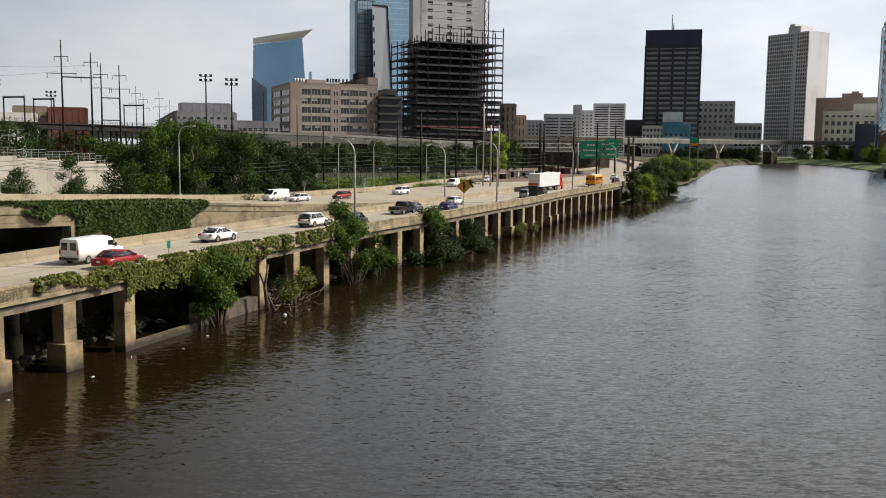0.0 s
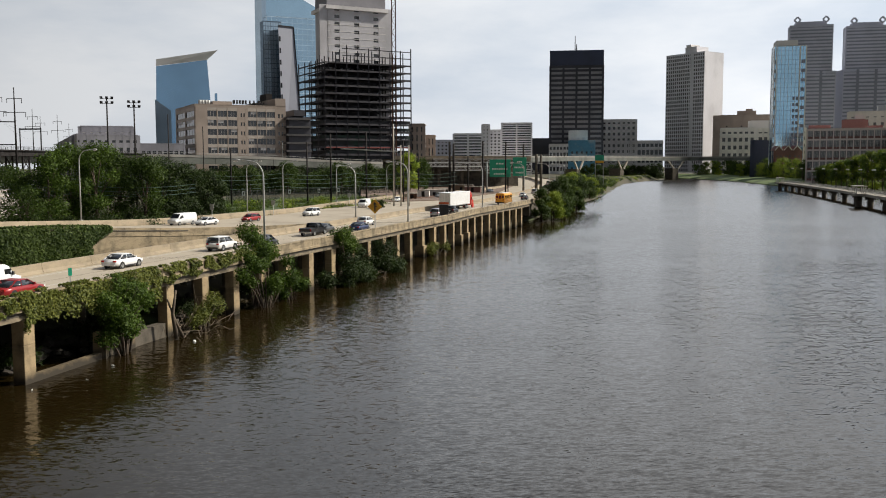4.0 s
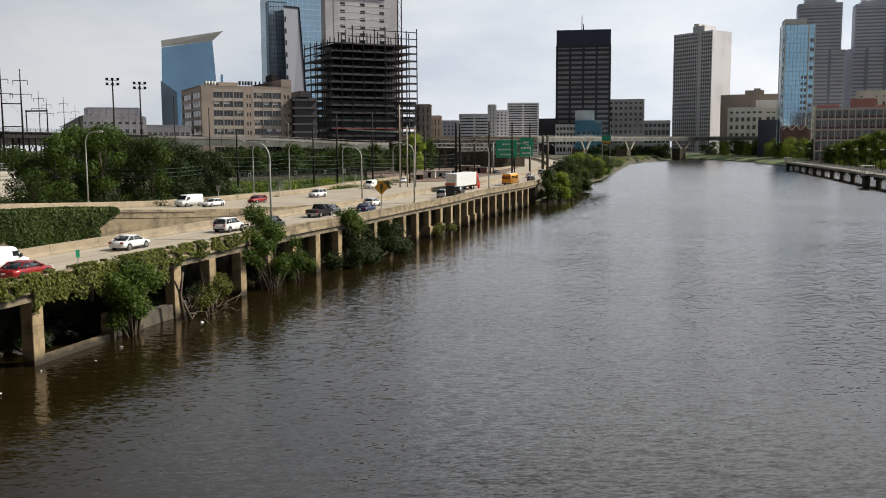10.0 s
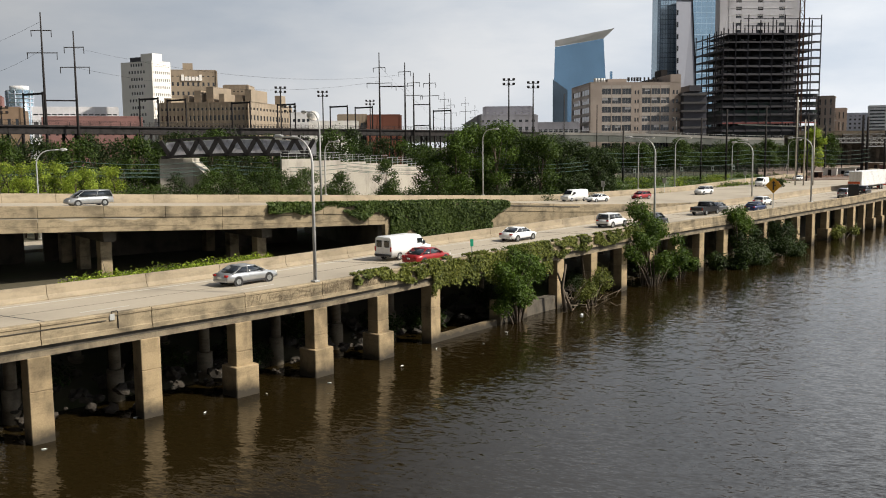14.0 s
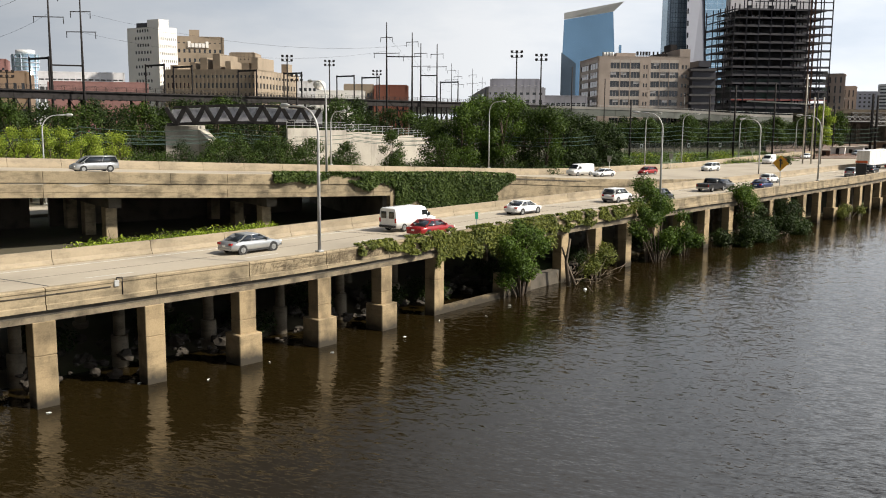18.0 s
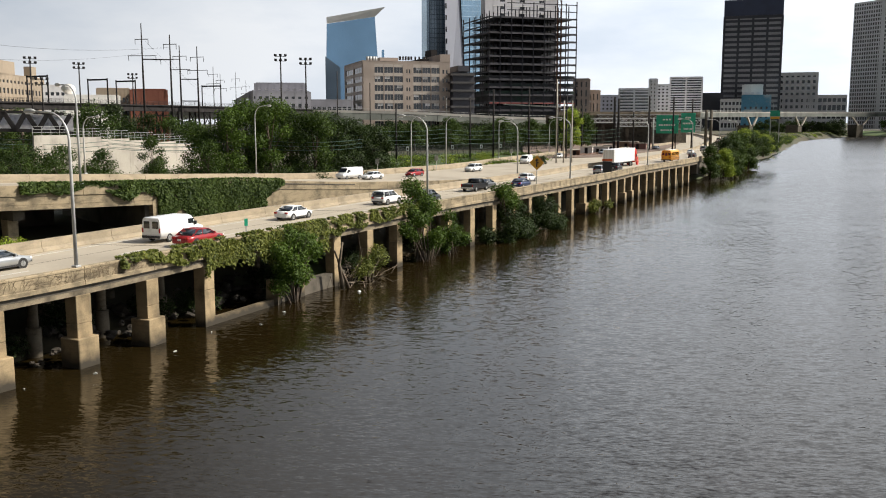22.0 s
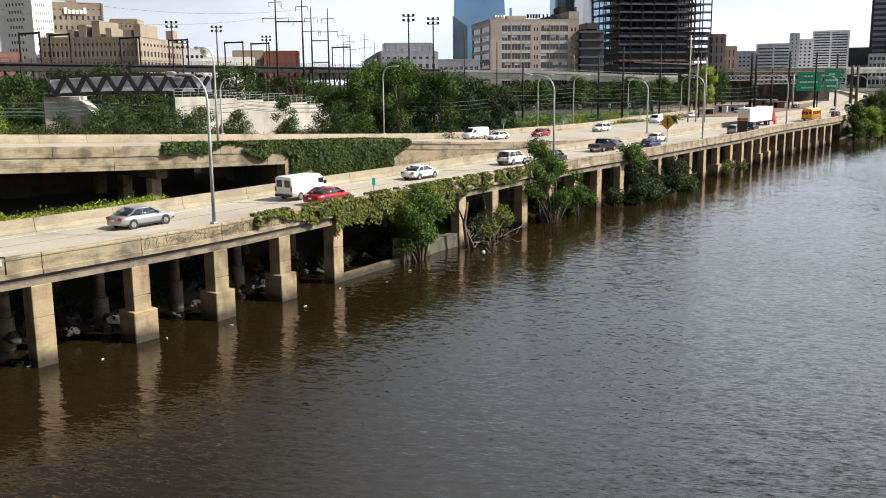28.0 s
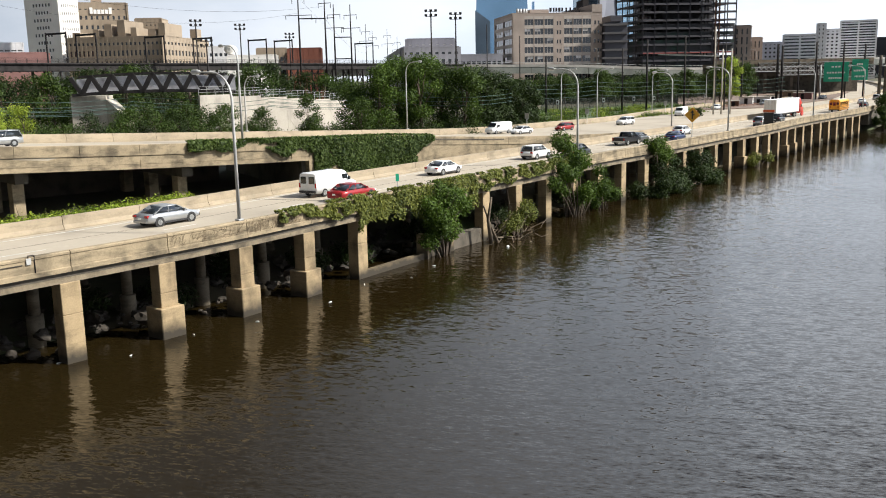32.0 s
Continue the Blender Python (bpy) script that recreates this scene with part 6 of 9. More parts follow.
for y, top in ((90.0, 10.3), (36.0, 10.3)):
    s = RN.s_at_y(y)
    p = RN.off(s, -0.1)
    road_lamp(p.x, p.y, p.z, RN.heading(s) + 90, top)
for y, top in ((150.5, 11.4), (122.0, 8.0), (189.0, 10.5), (201.0, 10.5), (238.0, 10.0), (284.0, 10.0), (338, 10.0)):
    s = OUT.s_at_y(y)
    p = OUT.off(s, 0.05)
    road_lamp(p.x, p.y, p.z, OUT.heading(s) - 90, top)
s = BAR.s_at_y(163.0)
p = BAR.at(s)
road_lamp(p.x, p.y, p.z - 0.2, BAR.heading(s) + 90, 9.6)
q = polar(42.95, 128)
road_lamp(q.x, q.y, 4.2, -60, 11.6, label="galvanised road lamp standing behind the ramp")

YEL = surface("sign_yellow", (0.72, 0.36, 0.02), 0.5, scale=2, vary=0.1, bump=0)
BLK = surface("sign_black", (0.02, 0.02, 0.02), 0.5, scale=2, vary=0.1, bump=0)
GRN = surface("sign_green", (0.015, 0.34, 0.20), 0.45, scale=0.6, vary=0.15, bump=0)
WHT = surface("sign_white", (0.75, 0.77, 0.75), 0.5, scale=2, vary=0.06, bump=0)

# yellow diamond sign on the parapet
s = PAR.s_at_y(136.1)
p = PAR.off(s, -0.2, PAR_TOP)
dia = thing("warning_sign", "yellow diamond road sign with a black lane arrow, on a post", "road sign", pose(p.x, p.y, p.z, 0, 0, PAR.heading(s) + 8))
part("post", box_mesh(-0.05, 0.05, 0.03, 0.13, 0, 3.2), M["steel"], dia)
bm = bmesh.new()
add_box(bm, -0.78, 0.78, -0.02, 0.02, -0.78, 0.78, Matrix.Translation((0, 0, 3.15)) @ Matrix.Rotation(radians(45), 4, "Y"))
plate = part("plate", bm, YEL, dia)
bm = bmesh.new()
add_box(bm, -0.1, 0.1, -0.035, -0.024, 2.55, 3.5)
add_box(bm, 0.1, 0.32, -0.035, -0.024, 3.1, 3.26)
vs = [bm.verts.new(c) for c in ((-0.28, -0.03, 3.45), (0.28, -0.03, 3.45), (0, -0.03, 3.85))]
bm.faces.new(vs)
part("arrow", bm, BLK, plate, "black arrow symbol")

# small green marker on the parapet
s = PAR.s_at_y(72.5)
p = PAR.off(s, -0.2, PAR_TOP)
mk = thing("marker_sign", "small green marker plate on a post behind the parapet", "road sign", pose(p.x, p.y, p.z, 0, 0, 30))
part("post", box_mesh(-0.04, 0.04, -0.04, 0.04, -0.3, 1.35), M["steel"], mk)
part("plate", box_mesh(-0.14, 0.14, -0.07, -0.045, 0.75, 1.35), GRN, mk)
# dark-backed sign with an orange top
s = PAR.s_at_y(171.0)
p = PAR.off(s, -0.9, ROAD_Z)
ob = thing("sign_board", "dark sign board with an orange-red top plate beside the parapet", "road sign", pose(p.x, p.y, p.z, 0, 0, PAR.heading(s) + 5))
part("board", box_mesh(-0.85, 0.85, -0.05, 0.05, 0.7, 2.75, 0.01), BLK, ob)
part("top_plate", box_mesh(-0.95, 0.95, -0.06, 0.06, 2.8, 3.2), BM["orange"], ob, "orange-red top plate")
for dx in (-0.6, 0.6):
    part("leg", box_mesh(dx - 0.05, dx + 0.05, -0.06, 0.06, 0, 0.75), M["steel"], ob)
# conduit and box fixed to the parapet
sj = PAR.s_at_y(41.6)
pipe = thing("conduit_run", "thin grey conduit running along the parapet face", "pipe", kind="structure")
for k in range(3):
    a_, b_ = sj - 0.35 - 3.1 * k, sj - 0.35 - 3.1 * (k + 1)
    part("conduit_length", tube_mesh([tuple(PAR.off(a_ + (b_ - a_) * i / 4, 0.035, 6.18)) for i in range(5)], 0.03, 6), M["concrete_dark"], pipe)
s = PAR.s_at_y(41.6)
p = PAR.off(s, 0.06)
cb = thing("junction_box", "grey metal junction box and conduit fixed to the parapet face", "electrical box", pose(p.x, p.y, 5.4, 0, 0, PAR.heading(s) - 90))
part("box", box_mesh(-0.14, 0.14, -0.14, 0.02, 0.75, 1.1, 0.01), M["steel"], cb)
part("conduit", tube_mesh([(-0.35, -0.03, 0), (-0.35, -0.03, 1.2), (-0.3, -0.03, 1.24), (0.0, -0.03, 1.24), (0, -0.03, 1.1)], 0.03, 6), M["steel_dark"], cb)
# roadside sign posts on the upper road
for y, o, kind in ((196, 0.8, 0), (178, 0.9, 0), (246, 0.9, 0)):
    s = OUT.s_at_y(y)
    p = OUT.off(s, o)
    t = thing("sign_post", "plain grey sign back on a thin post beside the upper road", "road sign", pose(p.x, p.y, p.z - 0.9, 0, 0, OUT.heading(s)))
    part("post", box_mesh(-0.05, 0.05, 0, 0.1, 0, 3.0), M["steel"], t)
    part("plate", box_mesh(-0.45, 0.45, -0.03, 0.0, 1.9, 3.0), M["steel"], t)

# green overhead signs
mono = polar(-11.1, 352)
gan = thing("sign_gantry", "overhead gantry with two large green direction signs", "road sign")
for dx in (-0.9, 0.9):
    part("column", tube_mesh([(mono.x + dx, mono.y, 5.0), (mono.x + dx, mono.y, 20.0)], [0.55, 0.5], 10), M["concrete_dark"], gan)
a0 = polar(-7.9, 350)
for z in (13.0, 17.0):
    part("beam", bar_mesh((a0.x, a0.y + 0.6, z), (mono.x, mono.y + 0.6, z), 0.45), M["steel"], gan)
for i in range(12):
    bm = bmesh.new()
    f0, f1 = i / 12, (i + 1) / 12
    pa, pb = a0.lerp(mono, f0), a0.lerp(mono, f1)
    bar(bm, (pa.x, pa.y + 0.6, 13 if i % 2 else 17), (pb.x, pb.y + 0.6, 17 if i % 2 else 13), 0.18)
    part("brace", bm, M["steel"], gan)
part("end_post", tube_mesh([(a0.x, a0.y + 0.6, 5), (a0.x, a0.y + 0.6, 17.2)], 0.3, 8), M["steel"], gan)
for az0, az1, e0, e1, rows_ in ((-8.05, -9.36, 0.39, -0.70, 3), (-9.5, -10.34, 0.52, -0.64, 3)):
    P, Q = polar(az0, 348), polar(az1, 348)
    z0, z1 = up(e1, 348), up(e0, 348)
    base, w = face_frame(P, Q, z0)
    pan = part("sign_panel", box_mesh(0, w, -0.1, 0.1, 0, z1 - z0, 0.03), GRN, gan, "green sign panel", m=base)
    h = z1 - z0
    for j in range(rows_):
        bm = bmesh.new()
        fr = (0.72, 0.42, 0.14)[j]
        x0, x1 = ((0.3, 0.7), (0.12, 0.88), (0.2, 0.8))[j]
        n = 3 if j == 0 else 7
        for i in range(n):
            a = w * (x0 + (x1 - x0) * i / n)
            b = a + w * (x1 - x0) / n * 0.7
            add_box(bm, a, b, -0.13, -0.105, h * fr, h * (fr + 0.085))
        part("lettering", bm, WHT, pan, "row of white bars in place of lettering")
s = PAR.s_at_y(520)
far_sign = thing("sign_gantry", "green and yellow direction sign over the far road", "road sign")
P, Q = polar(-14.55, 500), polar(-15.1, 500)
base, w = face_frame(P, Q, up(0.3, 500))
part("sign_panel", box_mesh(0, w, -0.1, 0.1, 0, 3.0), GRN, far_sign, m=base)
part("exit_panel", box_mesh(0.2, w - 0.2, -0.12, 0.1, -1.3, -0.05), YEL, far_sign, "yellow exit panel", m=base)
for dx in (0.3, w - 0.3):
    part("post", box_mesh(dx - 0.2, dx + 0.2, 0.1, 0.5, 5.0 - up(0.3, 500), 1.0), M["steel"], far_sign, m=base)


# ---- railway viaduct, footbridge and retaining wall behind the ramp ----
def lattice(bm, a, b, h, n, w=0.2, chord=0.35):
    """A flat truss from a to b, h deep."""
    a, b = Vector(a), Vector(b)
    up_ = Vector((0, 0, h))
    bar(bm, a, b, chord)
    bar(bm, a + up_, b + up_, chord)
    for i in range(n):
        p, q = a.lerp(b, i / n), a.lerp(b, (i + 1) / n)
        bar(bm, p, q + up_, w)
        bar(bm, p + up_, q, w)


RAIL = Line([tuple(polar(52, 215)[:2]), tuple(polar(47, 228)[:2]), tuple(polar(38, 252)[:2]), tuple(polar(29, 286)[:2]), tuple(polar(21, 330)[:2]), tuple(polar(17, 365)[:2]), tuple(polar(13, 420)[:2])])
rv = thing("railway_viaduct", "dark steel girder railway viaduct on braced towers", "railway viaduct", kind="structure")
s = 0.0
while s < RAIL.length - 1:
    e = min(s + 18, RAIL.length)
    part("girder", sweep_mesh(RAIL, s + 0.05, e - 0.05, [(0, 19.4), (0, 21.1), (-0.4, 21.1), (-0.4, 19.4)], 6), M["steel_dark"], rv)
    part("girder", sweep_mesh(RAIL, s + 0.05, e - 0.05, [(-7, 19.4), (-7, 21.1), (-7.4, 21.1), (-7.4, 19.4)], 6), M["steel_dark"], rv)
    part("deck", sweep_mesh(RAIL, s, e, [(0.5, 21.1), (0.5, 21.5), (-8, 21.5), (-8, 21.1)], 6), M["steel_dark"], rv)
    bm = bmesh.new()
    for o in (0.4, -7.9):
        for zz in (22.0, 22.6):
            a, b = RAIL.off(s, o, zz), RAIL.off(e, o, zz)
            bar(bm, a, b, 0.07)
        for k in range(7):
            a = RAIL.off(s + 18 * k / 6, o, 21.4)
            bar(bm, a, a + Vector((0, 0, 1.2)), 0.07)
    part("handrail", bm, M["steel_dark"], rv)
    bm = bmesh.new()
    for o in (-0.5, -6.9):
        a, b = RAIL.off(s + 0.5, o, 4.5), RAIL.off(s + 4, o, 4.5)
        bar(bm, a, (a.x, a.y, 19.4), 0.5)
        bar(bm, b, (b.x, b.y, 19.4), 0.5)
        for k in range(3):
            z = 5 + k * 4.8
            bar(bm, (a.x, a.y, z), (b.x, b.y, z + 4.8), 0.22)
            bar(bm, (b.x, b.y, z), (a.x, a.y, z + 4.8), 0.22)
    part("braced_tower", bm, M["steel_dark"], rv)
    s = e
for az in (46, 42.5, 36.2, 34.6, 30.9, 28.2, 25.0, 23.4, 18.5):
    k = min(range(0, int(RAIL.length)), key=lambda i: abs(math.degrees(math.atan2(-RAIL.at(i).x, RAIL.at(i).y)) - az))
    bm = bmesh.new()
    a, b = RAIL.off(k, 0.3, 21.3), RAIL.off(k, -7.8, 21.3)
    bar(bm, a, a + Vector((0, 0, 8)), 0.32)
    bar(bm, b, b + Vector((0, 0, 8)), 0.32)
    bar(bm, a + Vector((0, 0, 7.6)), b + Vector((0, 0, 7.6)), 0.25, 0.5)
    part("catenary_portal", bm, M["steel_dark"], rv)

tr = thing("footbridge", "arched dark steel truss footbridge with mesh sides", "bridge")
d = 186
Pn, Qn = polar(36.1, d), polar(27.0, d - 6)
w = (Qn - Pn)
side = Vector((w.y, -w.x, 0)).normalized() * -3.2
N = 8


def arch(f, hi):
    rise = 4 * f * (1 - f)
    return (13.9 + 0.5 * rise) if not hi else (17.1 + 0.6 * rise)


for off_, flip in ((Vector((0, 0, 0)), False), (side, True)):
    for i in range(N):
        f0, f1, fm = i / N, (i + 1) / N, (i + 0.5) / N
        def pt(f, hi):
            q = Pn + w * f + off_
            return (q.x, q.y, arch(f, hi))
        bm = bmesh.new()
        bar(bm, pt(f0, False), pt(f1, False), 0.55)
        bar(bm, pt(max(f0, 0.05), True), pt(min(f1, 0.95), True), 0.4)
        if not flip:
            bar(bm, pt(f0, True), pt(fm, False), 0.75)
            bar(bm, pt(fm, False), pt(f1, True), 0.75)
        part("truss_bay", bm, M["steel_dark"], tr)
MESH = surface("grey_fence_mesh", (0.70, 0.68, 0.70), 0.7, scale=1, vary=0.2, bump=0.1)
for i in range(N):
    f0, f1 = i / N, (i + 1) / N
    a, b = Pn + w * f0 + side * 1.12, Pn + w * f1 + side * 1.12
    bm = bmesh.new()
    vs = [bm.verts.new(c) for c in ((a.x, a.y, arch(f0, False)), (b.x, b.y, arch(f1, False)), (b.x, b.y, arch(f1, True) - 0.3), (a.x, a.y, arch(f0, True) - 0.3))]
    bm.faces.new(vs)
    bmesh.ops.solidify(bm, geom=bm.faces, thickness=0.08)
    part("mesh_panel", bm, MESH, tr, "grey mesh side panel")
part("brace", bar_mesh(tuple(Qn) [:2] + (13.2,), (Qn.x - 3, Qn.y, 8.5), 0.35), M["steel_dark"], tr)
part("brace", bar_mesh((Qn.x + 3.0, Qn.y, 13.2), (Qn.x - 3, Qn.y, 8.5), 0.35), M["steel_dark"], tr)
ab = thing("bridge_abutment", "pale concrete abutment carrying the end of the footbridge", "abutment", kind="structure")
pa, pb = polar(36.2, 187), polar(34.3, 186)
part("block", prism_mesh([pa, pb, pb + Vector((-3, 7, 0)), pa + Vector((-3, 7, 0))], 4, 13.7), M["concrete_grey"], ab)
part("wing", prism_mesh([pb, pb + Vector((5, -1.5, 0)), pb + Vector((5, 1, 0)), pb + Vector((0, 3, 0))], 4, [13.0, 9.6, 9.6, 13.0]), M["concrete_grey"], ab)
WALLG = Line([tuple(polar(29.0, 172)[:2]), tuple(polar(26.3, 178)[:2]), tuple(polar(23.4, 187)[:2]), tuple(polar(20.9, 198)[:2]), tuple(polar(19.0, 212)[:2])])
gw = thing("retaining_wall", "pale grey concrete retaining wall curving behind the shrubs", "wall", kind="structure")
s = 0.0
while s < WALLG.length - 0.5:
    e = min(s + 7, WALLG.length)
    zt = float(np.interp(s, [0, WALLG.length], [13.5, 10.4]))
    part("wall_panel", sweep_mesh(WALLG, s + 0.015, e - 0.015, [(0, 3.5), (0, zt), (-0.5, zt), (-0.5, 3.5)], 3), M["concrete_grey"], gw)
    bm = bmesh.new()
    for k in range(4):
        a = WALLG.off(s + 7 * k / 4, -0.25, zt)
        bar(bm, a, a + Vector((0, 0, 1.5)), 0.06)
    for zz in (0.5, 1.0, 1.5):
        bar(bm, WALLG.off(s, -0.25, zt + zz), WALLG.off(e, -0.25, zt + zz), 0.05)
    part("fence", bm, M["steel"], gw)
    s = e


# ---- transmission poles, floodlights and wires ----
def pylon(az, d, el, base=4.5, arms=((0.9, 2.3), (0.78, 3.4)), r=0.42):
    p = polar(az, d)
    zt = up(el, d)
    t = thing("transmission_pole", "tall dark steel transmission pole with cross arms", "power pole", pose(p.x, p.y, 0, 0, 0, az), "transmission poles")
    h = zt - base
    part("pole", tube_mesh([(0, 0, base), (0, 0, base + h * 0.6), (0, 0, zt)], [r, r * 0.7, r * 0.35], 8), M["steel_dark"], t)
    for f, w_ in arms:
        z = base + h * f
        arm = part("cross_arm", bar_mesh((-w_, 0, z), (w_, 0, z + 0.2), 0.2), M["steel_dark"], t)
        for sx in (-1, 1):
            part("insulator", tube_mesh([(sx * w_ * 0.95, 0, z), (sx * w_ * 0.95, 0, z - 1.4)], 0.09, 6), M["steel_dark"], arm)
    return Vector((p.x, p.y, zt))


PY = [pylon(42.3, 240, 7.65), pylon(40.62, 240, 6.69), pylon(22.9, 300, 5.72, arms=((0.88, 2.0), (0.76, 4.2))), pylon(21.33, 300, 5.11, arms=((0.92, 2.0), (0.8, 3.0))), pylon(20.8, 330, 4.5), pylon(19.8, 330, 4.46), pylon(18.9, 480, 3.3, r=0.3), pylon(18.5, 520, 2.9, r=0.3), pylon(17.6, 560, 3.0, r=0.3), pylon(17.0, 640, 2.5, r=0.3)]
for a, b, zf in ((0, 1, 0.58), (2, 3, 0.80), (2, 3, 0.35), (4, 5, 0.7), (4, 5, 0.5), (4, 5, 0.3)):
    st = thing("pole_strut", "dark steel strut bracing two transmission poles", "power pole")
    P, Q = PY[a].copy(), PY[b].copy()
    z = 4.5 + (min(P.z, Q.z) - 4.5) * zf
    part("strut", bar_mesh((P.x, P.y, z), (Q.x, Q.y, z), 0.35), M["steel_dark"], st)
    if zf < 0.5:
        m_ = (P + Q) / 2
        part("brace", bar_mesh((P.x, P.y, z + 3), (m_.x, m_.y, z), 0.15), M["steel_dark"], st)
        part("brace", bar_mesh((Q.x, Q.y, z + 3), (m_.x, m_.y, z), 0.15), M["steel_dark"], st)


def floodlight(az, d, el, n=3):
    p = polar(az, d)
    zt = up(el, d)
    t = thing("floodlight_mast", "slim mast with rows of floodlights on top", "floodlight", pose(p.x, p.y, 0, 0, 0, az), "floodlight masts")
    part("mast", tube_mesh([(0, 0, 4.5), (0, 0, zt)], [0.3, 0.16], 7), M["steel_dark"], t)
    for j, z in enumerate((zt, zt - 1.2)):
        part("crossbar", bar_mesh((-1.5, 0, z), (1.5, 0, z), 0.12), M["steel_dark"], t)
        for i in range(n):
            x = -1.3 + 2.6 * i / max(1, n - 1)
            part("lamp", box_mesh(x - 0.35, x + 0.35, -0.45, 0.1, z + 0.02, z + 0.6, 0.05), M["steel_dark"], t)


for az, d, el in ((14.9, 250, 3.95), (13.4, 250, 3.75), (28.95, 270, 3.55), (26.4, 290, 3.3), (23.5, 330, 2.75), (46.0, 250, 2.4), (44.6, 250, 2.3), (28.4, 255, 2.4)):
    floodlight(az, d, el)


def cable(a, b, sag, r=0.035, n=10):
    a, b = Vector(a), Vector(b)
    pts = [a.lerp(b, i / n) - Vector((0, 0, sag * 4 * (i / n) * (1 - i / n))) for i in range(n + 1)]
    return tube_mesh(pts, r, 4)


PALEWIRE = surface("oxidised_copper_wire", (0.09, 0.15, 0.13), 0.7, scale=1, vary=0.1, bump=0)
wires = thing("overhead_wires", "sagging overhead railway wires, greenish with age", "cables", kind="stuff")
bm = bmesh.new()
for k in range(6):
    z = 11.2 + 0.75 * (k % 4)
    dd = 172 + 9 * (k // 3)
    pts = [polar(az, dd + abs(az - 24) * 0.3) for az in (50, 41, 33, 25, 17, 10)]
    for P, Q in zip(pts, pts[1:]):
        n = 6
        a, b = Vector((P.x, P.y, z)), Vector((Q.x, Q.y, z - 0.25))
        add_tube(bm, [a.lerp(b, i / n) - Vector((0, 0, 0.7 * 4 * (i / n) * (1 - i / n))) for i in range(n + 1)], 0.04, 4, False)
for k in range(4):
    z = 10.5 + 1.1 * k
    dd = 232
    pts = [polar(az, dd + (10 - az) * 2.5) for az in (17, 10, 5, 0.5, -3, -6)]
    for P, Q in zip(pts, pts[1:]):
        add_tube(bm, [Vector((P.x, P.y, z)).lerp(Vector((Q.x, Q.y, z)), i / 5) - Vector((0, 0, 0.6 * 4 * (i / 5) * (1 - i / 5))) for i in range(6)], 0.035, 4, False)
part("wire", bm, PALEWIRE, wires)
sky_w = thing("power_lines", "thin dark power lines slung between the transmission poles", "cables", kind="stuff")
bm = bmesh.new()
for a, b, f in ((PY[0], polar(52, 300), 0.95), (PY[0], polar(50, 260), 0.8), (PY[1], PY[3], 0.9), (PY[1], PY[2], 0.78), (PY[2], polar(19, 600), 0.9), (PY[3], polar(18.8, 600), 0.8)):
    P = Vector((a.x, a.y, 4.5 + (a.z - 4.5) * f))
    zq = b.z if b.z > 1 else 40
    Q = Vector((b.x, b.y, 4.5 + (zq - 4.5) * f))
    add_tube(bm, [P.lerp(Q, i / 12) - Vector((0, 0, 4 * 4 * (i / 12) * (1 - i / 12))) for i in range(13)], 0.028, 4, False)
part("line", bm, M["steel_dark"], sky_w)

# dark timber and steel poles of the rail yard
for az, d, et, eb_r in ((-0.35, 262, 2.1, 0.28), (1.85, 270, 2.0, 0.3), (-2.1, 270, 2.2, 0.3), (-2.65, 262, 1.6, 0.22), (7.9, 250, 1.1, 0.25), (-5.55, 330, 1.5, 0.45), (-5.8, 330, 1.4, 0.45), (-7.62, 335, 1.55, 0.38), (-9.05, 345, 1.5, 0.34), (-10.15, 350, 1.35, 0.34), (-3.6, 300, 1.0, 0.26), (-6.7, 340, 0.6, 0.3), (3.3, 255, 1.5, 0.25), (11.5, 300, 3.1, 0.2), (9.5, 420, 2.4, 0.25)):
    p = polar(az, d)
    t = thing("line_pole", "dark catenary pole standing in the rail yard", "pole", pose(p.x, p.y, 0), "rail yard poles")
    part("pole", tube_mesh([(0, 0, 4.5), (0, 0, up(et, d))], [eb_r, eb_r * 0.8], 8), M["steel_dark"], t)
for az0, az1, d, z in ((-4.0, -7.7, 335, 15.4), (-5.6, -9.2, 350, 14.0), (-4.5, -10.2, 372, 17.0)):
    t = thing("catenary_gantry", "grey lattice girder carrying wires over the tracks", "gantry", group="catenary gantries")
    P, Q = polar(az0, d), polar(az1, d + 12)
    bm = bmesh.new()
    lattice(bm, (P.x, P.y, z), (Q.x, Q.y, z), 1.5, 14, 0.12, 0.22)
    part("girder", bm, M["steel"], t)
    for q in (P, Q):
        part("leg", bar_mesh((q.x, q.y, 4.5), (q.x, q.y, z + 1.5), 0.35), M["steel_dark"], t)
# tall concrete pole pair with a long arm, as for traffic signals
t = thing("signal_mast", "tall grey steel masts with a long horizontal arm", "mast")
for az in (-2.05, -2.5, -3.0):
    p = polar(az, 235)
    part("mast", tube_mesh([(p.x, p.y, 4.5), (p.x, p.y, up(2.6 if az > -2.2 else 1.3, 235))], [0.2, 0.16], 8), M["concrete_grey"], t)
P, Q = polar(-2.3, 235), polar(1.2, 260)
part("arm", bar_mesh((P.x, P.y, 19.4), (Q.x, Q.y, 20.6), 0.3), M["steel"], t)
# fence along the rail yard
fn = thing("chain_fence", "grey chain-link fence with posts and mesh between road and rail yard", "fence", kind="structure")
FEN = Line([tuple(polar(8.2, 285)[:2]), tuple(polar(5, 305)[:2]), tuple(polar(0, 335)[:2]), tuple(polar(-3.2, 362)[:2])])
FMESH = surface("chain_mesh", (0.05, 0.06, 0.055), 0.8, scale=2, vary=0.3, bump=0.1)
s = 0.0
